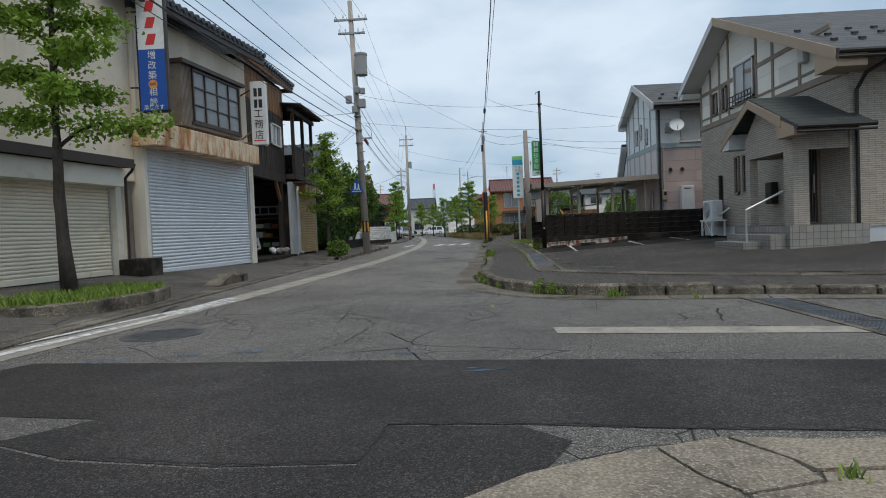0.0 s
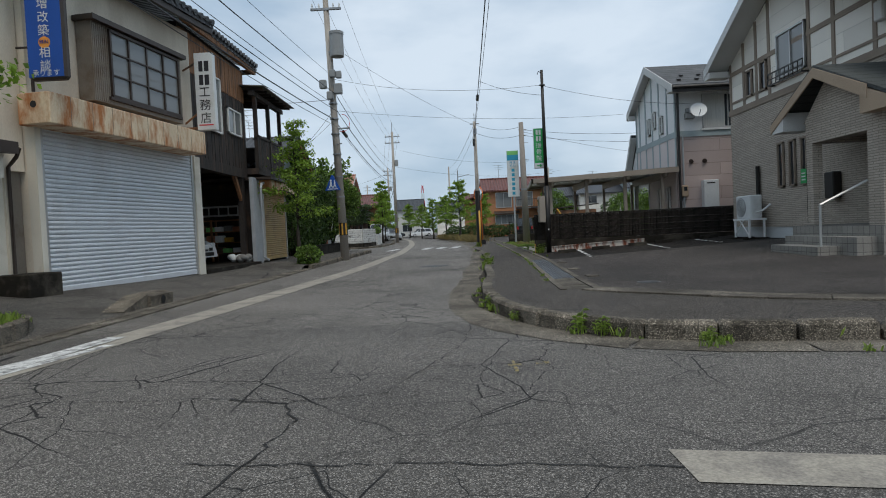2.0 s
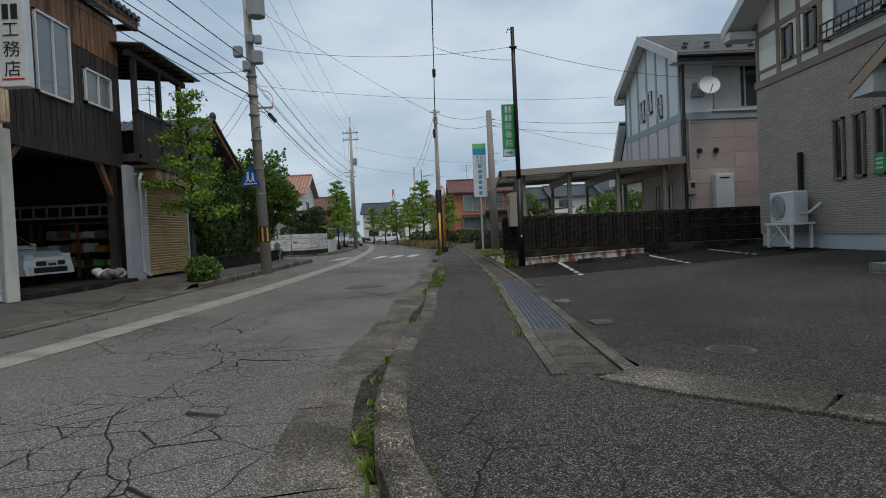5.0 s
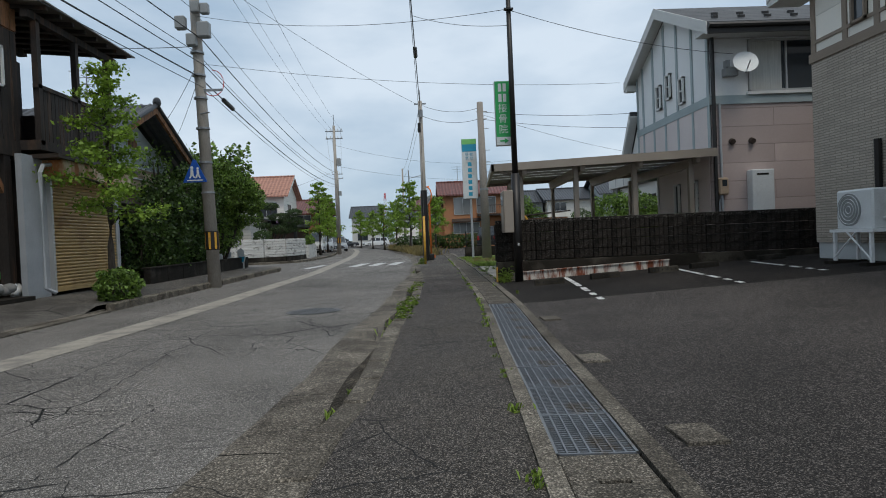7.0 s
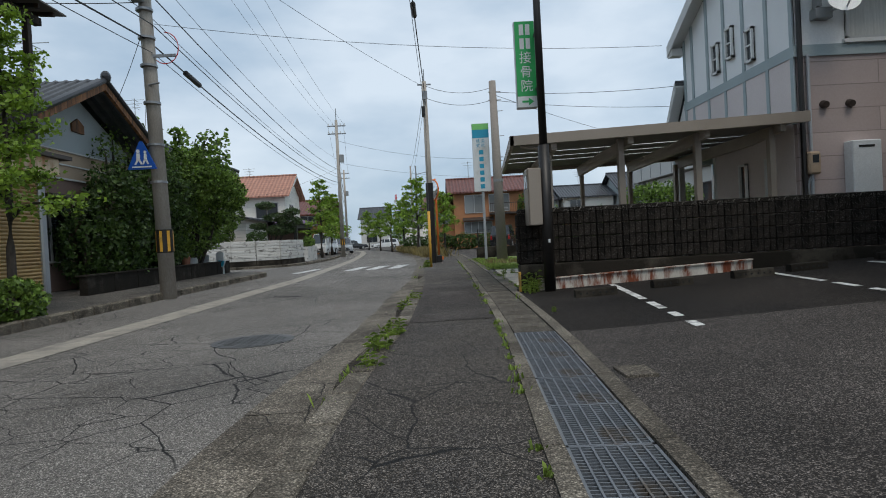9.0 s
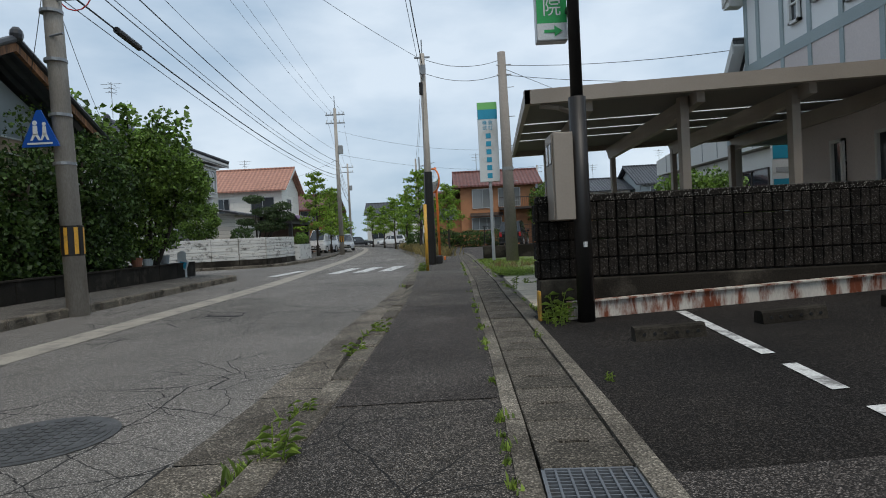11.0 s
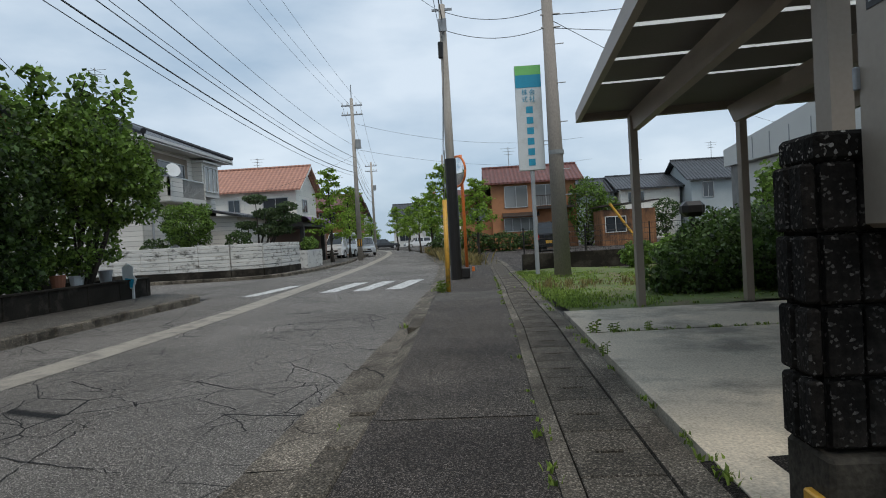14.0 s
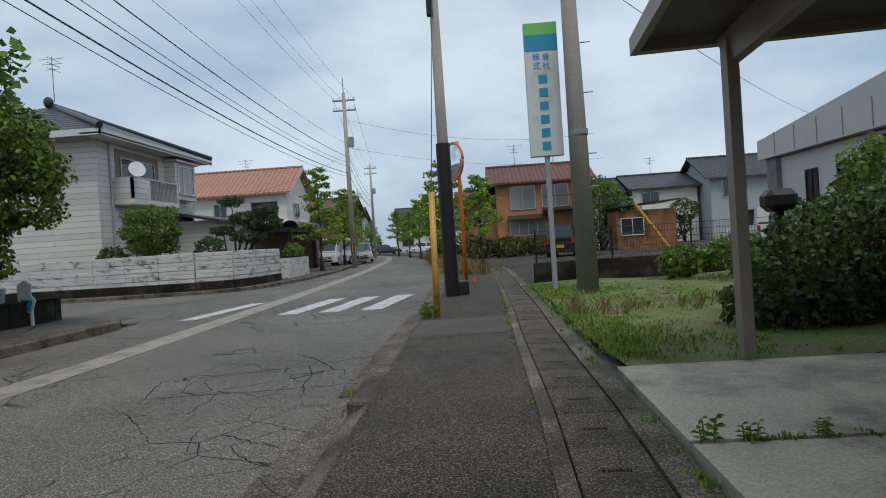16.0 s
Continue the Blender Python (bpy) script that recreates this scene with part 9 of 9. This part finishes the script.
def leafy_weed(x, y, z, h, count, seed, label="leafy green weed with long narrow leaves"):
    """A weed of a few stems with long drooping leaves set round them."""
    r = random.Random(seed)
    t = thing("weed", (x, y, z), label, "weed", "leafy weeds")
    st, lf_ = G(), G()
    for k in range(count):
        a = r.uniform(0, 6.28)
        top = V3((x + math.cos(a) * h * 0.35, y + math.sin(a) * h * 0.35, z + h * r.uniform(0.6, 1.0)))
        base = V3((x + math.cos(a) * 0.03, y + math.sin(a) * 0.03, z - 0.01))
        st.chain([base, base.lerp(top, 0.5) + V3((0, 0, 0.03)), top], [0.005, 0.004, 0.002], 4)
        for q in range(9):
            p = base.lerp(top, 0.25 + 0.75 * q / 8)
            b = q * 2.4 + r.uniform(-0.3, 0.3)
            ln, w = h * r.uniform(0.28, 0.42), h * r.uniform(0.035, 0.055)
            d, sd_ = V3((math.cos(b), math.sin(b), 0)), V3((-math.sin(b), math.cos(b), 0))
            p1_ = p + d * ln * 0.45 + V3((0, 0, ln * 0.28))
            p2_ = p + d * ln + V3((0, 0, ln * 0.05))
            lf_.add([p, p1_ - sd_ * w, p2_, p1_ + sd_ * w], [(0, 1, 2), (0, 2, 3)])
    tagged(part("stalk_growth", st, M_GRASS, t), kind="stuff")
    tagged(part("foliage", lf_, M_GRASS, t), kind="stuff")


for k, (x, y, z, h, n) in enumerate(((2.66, 23.36, 0.12, 0.3, 4), (2.74, 23.22, 0.13, 0.2, 4), (2.58, 23.28, 0.11, 0.16, 5), (2.62, 23.05, 0.11, 0.12, 4), (0.73, 19.1, 0.03, 0.24, 6), (0.7, 18.5, 0.02, 0.2, 5), (0.78, 19.9, 0.03, 0.22, 6), (0.74, 20.6, 0.03, 0.14, 4),
                                      (0.9, 23.3, 0.03, 0.17, 5), (0.78, 22.4, 0.02, 0.2, 4), (0.86, 24.1, 0.03, 0.13, 4), (1.02, 33.55, 0.1, 0.24, 7), (0.94, 33.7, 0.08, 0.2, 6), (1.0, 8.85, 0.02, 0.2, 6), (1.16, 8.72, 0.02, 0.17, 5), (0.5, 9.8, 0.02, 0.12, 4), (0.3, 10.9, 0.02, 0.16, 4), (1.9, 8.22, 0.02, 0.14, 4),
                                      (2.35, 22.55, 0.1, 0.08, 3), (2.5, 20.9, 0.1, 0.07, 3), (2.8, 28.03, 0.11, 0.13, 5), (3.0, 28.02, 0.11, 0.11, 5), (3.35, 28.03, 0.11, 0.1, 4), (2.68, 26.9, 0.12, 0.1, 4))):
    leafy_weed(x, y, z, h, n, 60 + k)
# tree pit
pit = thing("tree_pit", (-5.95, 9.2, 0.1), "kerbed tree pit overgrown with moss and grass", "tree pit", kind="structure")
part("soil", G().prism([(-5.95 + 0.85 * math.cos(a), 9.2 + 1.5 * math.sin(a)) for a in [k * math.pi / 12 for k in range(24)]], 0.0, 0.2), M_MOSS, pit)
for k in range(12):
    a = math.pi * (k - 6.5) / 12 + 0.1
    m = pose(-5.95 + 0.95 * math.cos(a), 9.2 + 1.62 * math.sin(a), 0.1, 0, 0, math.degrees(math.atan2(1.62 * math.cos(a), -0.95 * math.sin(a))))
    part("kerb_stone", G().cbox(m, 0.2, 0.07, 0.13, 0.02), M_KERB, pit)
spots = [(-5.95 + rng.uniform(-0.75, 0.75), 9.2 + rng.uniform(-1.25, 1.25), 0.18, rng.uniform(0.6, 1.2)) for _ in range(260)]
blades("pit_grass", spots, M_GRASS, 8, "grass tufts covering the tree pit", (0.06, 0.15), 24, 0.09)
cv = thing("culvert_stone", (-5.2, 13.2, 0.05), "low concrete ramp stone with a round drain opening", "drain")
part("stone", G().prism3([(-5.35, 12.7, 0.02), (-4.95, 12.7, 0.02), (-4.95, 12.7, 0.2), (-5.1, 12.7, 0.24), (-5.35, 12.7, 0.24)], (0, 0.75, 0)).prism3([(-5.35, 12.7, 0.02), (-5.35, 12.7, 0.24), (-5.35, 12.0, 0.06), (-5.35, 12.0, 0.02)], (0.35, 0, 0)), M_KERB, cv)
part("opening", G().tube((-4.944, 13.1, 0.11), (-4.94, 13.1, 0.11), 0.07, n=14), M_DARKHOLE, cv)
ch = thing("warning_board", (-6.05, 35.1, 0.15), "small white and blue cut-out warning board on a stake", "sign")
part("board", G().prism3([(-6.2, 35.1, 0.45), (-5.98, 35.1, 0.4), (-5.9, 35.1, 0.62), (-5.98, 35.1, 0.72), (-5.96, 35.1, 0.9), (-6.08, 35.1, 0.98), (-6.22, 35.1, 0.9), (-6.22, 35.1, 0.7)], (0, 0.02, 0)), M_SIGNWHITE, ch)
part("blue_patch", G().prism3([(-6.17, 35.098, 0.47), (-6.0, 35.098, 0.43), (-5.95, 35.098, 0.62), (-6.15, 35.098, 0.66)], (0, -0.004, 0)), M_CYAN, ch)
part("stake", G().box(-6.03, -5.98, 35.12, 35.15, 0.1, 0.6), M_SIGNWHITE, ch)

# ---- vehicles ----


def loft(rows):
    """A closed skin over rings of equal length."""
    g = G()
    n = len(rows[0])
    vs = [p for r in rows for p in r]
    fs = [(i * n + k, i * n + (k + 1) % n, (i + 1) * n + (k + 1) % n, (i + 1) * n + k) for i in range(len(rows) - 1) for k in range(n)]
    fs += [tuple(range(n))[::-1], tuple(range((len(rows) - 1) * n, len(rows) * n))]
    return g.add(vs, fs)


def car(at, heading, L, W, H, kind, paint, label):
    """A small car about its middle, nose to +x, then set in place. kind: hatch, van or suv."""
    t = thing("car", (0, 0, 0), label, "car", "parked cars")
    hl = L / 2
    belt = H * 0.56 if kind != "van" else H * 0.5
    if kind == "hatch":
        prof = [(-hl, belt * 0.98), (-hl + 0.12, belt), (hl * 0.35, belt), (hl * 0.8, belt * 0.9), (hl * 0.97, belt * 0.74), (hl, belt * 0.5)]
        cab = [(-hl + 0.05, belt), (-hl + 0.35, H * 0.95), (-hl * 0.3, H), (hl * 0.05, H * 0.97), (hl * 0.52, belt)]
    elif kind == "van":
        prof = [(-hl, belt), (hl * 0.7, belt), (hl * 0.9, belt * 0.95), (hl * 0.98, belt * 0.7), (hl, belt * 0.5)]
        cab = [(-hl + 0.02, belt), (-hl + 0.1, H * 0.97), (0, H), (hl * 0.4, H * 0.98), (hl * 0.86, belt)]
    else:
        prof = [(-hl, belt), (hl * 0.3, belt), (hl * 0.9, belt * 0.93), (hl, belt * 0.7)]
        cab = [(-hl + 0.02, belt), (-hl + 0.16, H * 0.96), (0, H), (hl * 0.05, H * 0.98), (hl * 0.38, belt)]
    rings = []
    for x, z in prof:
        w = W / 2 * (0.93 if abs(x) > hl * 0.9 else 1.0)
        rings.append([(x, -w, 0.24), (x, -w * 1.0, z * 0.7), (x, -w * 0.93, z), (x, w * 0.93, z), (x, w, z * 0.7), (x, w, 0.24)])
    part("body", loft(rings), paint, t, smooth=False)
    w0, w1 = W / 2 * 0.9, W / 2 * 0.74
    rings = [[(x, -(w0 + (w1 - w0) * (z - belt) / (H - belt)), z), (x, w0 + (w1 - w0) * (z - belt) / (H - belt), z), (x, w0, belt - 0.02), (x, -w0, belt - 0.02)] for x, z in cab]
    part("cabin", loft(rings), paint, t)
    e = 0.012
    fx0, fz0 = cab[-2]
    fx1, fz1 = cab[-1]

    def at_f(q):
        x, z = fx0 + (fx1 - fx0) * q, fz0 + (fz1 - fz0) * q
        return x + 0.015, z + 0.015, w0 + (w1 - w0) * (z - belt) / (H - belt) - 0.06
    (xa, za, wa), (xb, zb, wb) = at_f(0.08), at_f(0.92)
    part("windscreen", G().add([(xa, -wa, za), (xa, wa, za), (xb, wb, zb), (xb, -wb, zb)], [(0, 1, 2, 3)]), M_GLASS, t)
    x2, z2 = cab[1]
    part("rear_window", G().add([(-hl + 0.0 + 0.12, -w1 * 0.9, H * 0.9), (-hl + 0.12, w1 * 0.9, H * 0.9), (-hl - 0.0 + 0.02, w0 * 0.9, belt + 0.05), (-hl + 0.02, -w0 * 0.9, belt + 0.05)], [(0, 1, 2, 3)]), M_GLASS, t)
    for s in (-1, 1):
        for a, b in ((-0.8, -0.32), (-0.28, 0.1), (0.13, 0.34 if kind == "hatch" else 0.3)):
            zt = H * 0.92
            wt, wb_ = w0 + (w1 - w0) * (zt - belt) / (H - belt) + e, w0 + e
            part("side_window", G().add([(hl * a, s * wb_, belt + 0.04), (hl * b, s * wb_, belt + 0.04), (hl * (b - (0.1 if b > 0.1 else 0)), s * wt, zt), (hl * a + 0.05, s * wt, zt)], [(0, 1, 2, 3)]), M_GLASS, t)
        part("headlight", G().cbox(pose(hl * 0.93, s * W * 0.36, belt * 0.74), 0.1, 0.13, 0.07, 0.03), M_LAMP, t)
        part("tail_light", G().cbox(pose(-hl, s * W * 0.4, belt * 0.85), 0.03, 0.07, 0.14, 0.01), M_TAIL, t)
        part("door_mirror", G().cbox(pose(hl * 0.4, s * (W / 2 + 0.07), belt + 0.05), 0.05, 0.08, 0.06, 0.02), paint, t)
    part("grille", G().cbox(pose(hl - 0.0, 0, belt * 0.58), 0.02, W * 0.27, 0.05, 0.01), M_BLACKST, t)
    part("bumper_intake", G().cbox(pose(hl - 0.01, 0, 0.34), 0.03, W * 0.32, 0.06, 0.02), M_BLACKST, t)
    part("number_plate", G().box(hl + 0.02, hl + 0.03, -0.17, 0.17, 0.4, 0.56), M_SIGNWHITE, t)
    part("plate_bar", G().box(hl + 0.03, hl + 0.034, -0.12, 0.12, 0.43, 0.49), M_INK, t)
    part("number_plate", G().box(-hl - 0.03, -hl - 0.02, -0.17, 0.17, 0.45, 0.61), M_YELLOW if kind == "suv" else M_SIGNWHITE, t)
    for sx in (-0.62, 0.64):
        for s in (-1, 1):
            wy = s * (W / 2 - 0.1)
            wl = part("wheel", G().tube((hl * sx, wy - 0.1, 0.29), (hl * sx, wy + 0.1, 0.29), 0.29, n=20), M_TYRE, t)
            part("rim", G().tube((hl * sx, wy + s * 0.1, 0.29), (hl * sx, wy + s * 0.108, 0.29), 0.18, n=14), M_ALU, wl)
    t.matrix_basis = pose(*at, 0, 0, heading)
    return t


car((-9.65, 21.95, 0.285), -6, 3.7, 1.6, 1.5, "hatch", M_CARWHITE, "white hatchback parked nose-out in the timber bay")
car((-8.2, 67.0, 0.1), -100, 3.4, 1.5, 1.9, "van", M_CARWHITE, "white van parked beside the cafe porch")
car((-7.2, 71.5, 0.1), -80, 4.2, 1.7, 1.5, "hatch", M_CARSILVER, "silver hatchback parked along the bend")
car((6.2, 56.5, 0.1), 75, 3.4, 1.5, 1.65, "suv", M_CARBLACK, "black small off-roader parked by the hedge")
car((-11.5, 112, 0.0), 20, 4.4, 1.7, 1.5, "suv", M_CARBLACK, "dark car standing at the far bend")
car((-6.4, 112, 0.0), 200, 4.2, 1.7, 1.5, "hatch", M_CARWHITE, "white car standing at the far bend")
car((15.5, 56, 0.1), 90, 3.5, 1.5, 1.85, "van", M_CARWHITE, "white van parked by the low grey building")


# ---- small things: aerials, spray marks, roof dish, notices ----


def aerial(x, y, z, h, label="thin television aerial on the roof"):
    t = thing("aerial", (x, y, z), label, "aerial", "aerials")
    part("mast", G().tube((x, y, z), (x, y, z + h), 0.02, n=6), M_EQUIP, t)
    for k in range(3):
        w = 0.55 - 0.12 * k
        part("element", G().tube((x - w, y, z + h - 0.1 - 0.22 * k), (x + w, y, z + h - 0.1 - 0.22 * k), 0.012, n=5), M_EQUIP, t)
        part("boom", G().tube((x, y - 0.3, z + h - 0.1 - 0.22 * k), (x, y + 0.5, z + h - 0.1 - 0.22 * k), 0.012, n=5), M_EQUIP, t)


aerial(-15.5, 49.6, 8.1, 1.9)
aerial(-9.5, 31.0, 5.2, 1.8)
aerial(-14.8, 68.8, 7.3, 0.9)
aerial(4.6, 66.5, 5.9, 1.6)
aerial(17, 78.5, 5.8, 1.6)
aerial(23, 76.5, 6.7, 1.6)
rd = thing("roof_dish", (-8.0, 25.2, 6.2), "small grey satellite dish on the balcony roof", "satellite dish")
part("mast", G().tube((-8.0, 25.2, 6.1), (-8.0, 25.2, 6.75), 0.02), M_EQUIP, rd)
part("dish", G().tube((-8.0, 25.15, 6.85), (-7.98, 25.1, 6.87), 0.08, 0.27, 18), M_EQUIP, rd)
random.seed(31)
for cx, cy, w in ((-2.35, 5.15, 0.3), (-1.95, 5.2, 0.18), (-0.62, 4.95, 0.16), (-3.1, 5.0, 0.3), (0.1, 4.25, 0.2)):
    g = G()
    for k in range(5):
        a = random.uniform(-0.5, 0.7)
        x, y = cx + random.uniform(-w, w) * 0.5, cy + random.uniform(-0.08, 0.08)
        l, t_ = random.uniform(0.06, 0.14), random.uniform(0.008, 0.018)
        dx, dy = math.cos(a) * l, math.sin(a) * l
        g.add([(x - dx, y - dy, 0.0075), (x + dx, y + dy, 0.0075), (x + dx - dy / l * t_, y + dy + dx / l * t_, 0.0075), (x - dx - dy / l * t_, y - dy + dx / l * t_, 0.0075)], [(0, 1, 2, 3)])
    whole("spray_mark", g, M_BLUESPRAY, "faded blue spray-paint survey mark", "road marking", "spray marks", "structure")
for cx, cy in ((0.29, 7.72), (0.5, 7.75)):
    g = G()
    for k in range(3):
        g.add([(cx - 0.05, cy + 0.02 * k - 0.02, 0.0075), (cx + 0.05, cy + 0.025 * k - 0.02, 0.0075), (cx + 0.05, cy + 0.025 * k - 0.008, 0.0075), (cx - 0.05, cy + 0.02 * k - 0.008, 0.0075)], [(0, 1, 2, 3)])
    if cx < 0.4:
        g.add([(cx - 0.015, cy - 0.2, 0.0078), (cx + 0.012, cy - 0.2, 0.0078), (cx + 0.008, cy + 0.16, 0.0078), (cx - 0.012, cy + 0.16, 0.0078)], [(0, 1, 2, 3)])
    whole("spray_mark", g, M_YELSPRAY, "faded yellow spray-paint survey mark", "road marking", "spray marks", "structure")
whole("notice", G().box(8.535, 8.545, 18.36, 18.6, 1.75, 2.1), M_GREENSIGN, "small green notice in the window", "notice")
for k in range(3):
    whole("notice_bar", G().box(8.53, 8.534, 18.4, 18.56, 1.82 + k * 0.08, 1.85 + k * 0.08), M_SIGNWHITE, "white bar of writing on the notice", "notice")
whole("orange_peg", G().cbox(pose(1.62, 40.2, 0.17), 0.04, 0.04, 0.07, 0.01), M_ORANGE, "small orange peg on the footpath", "peg")
ys2 = thing("guy_guard", (8.2, 45.0, 0.1), "yellow guy wire guard leaning over the car park", "stay wire")
part("sleeve", G().tube((8.2, 45.0, 0.1), (6.9, 45.2, 2.1), 0.05, n=10), M_YELLOW, ys2)
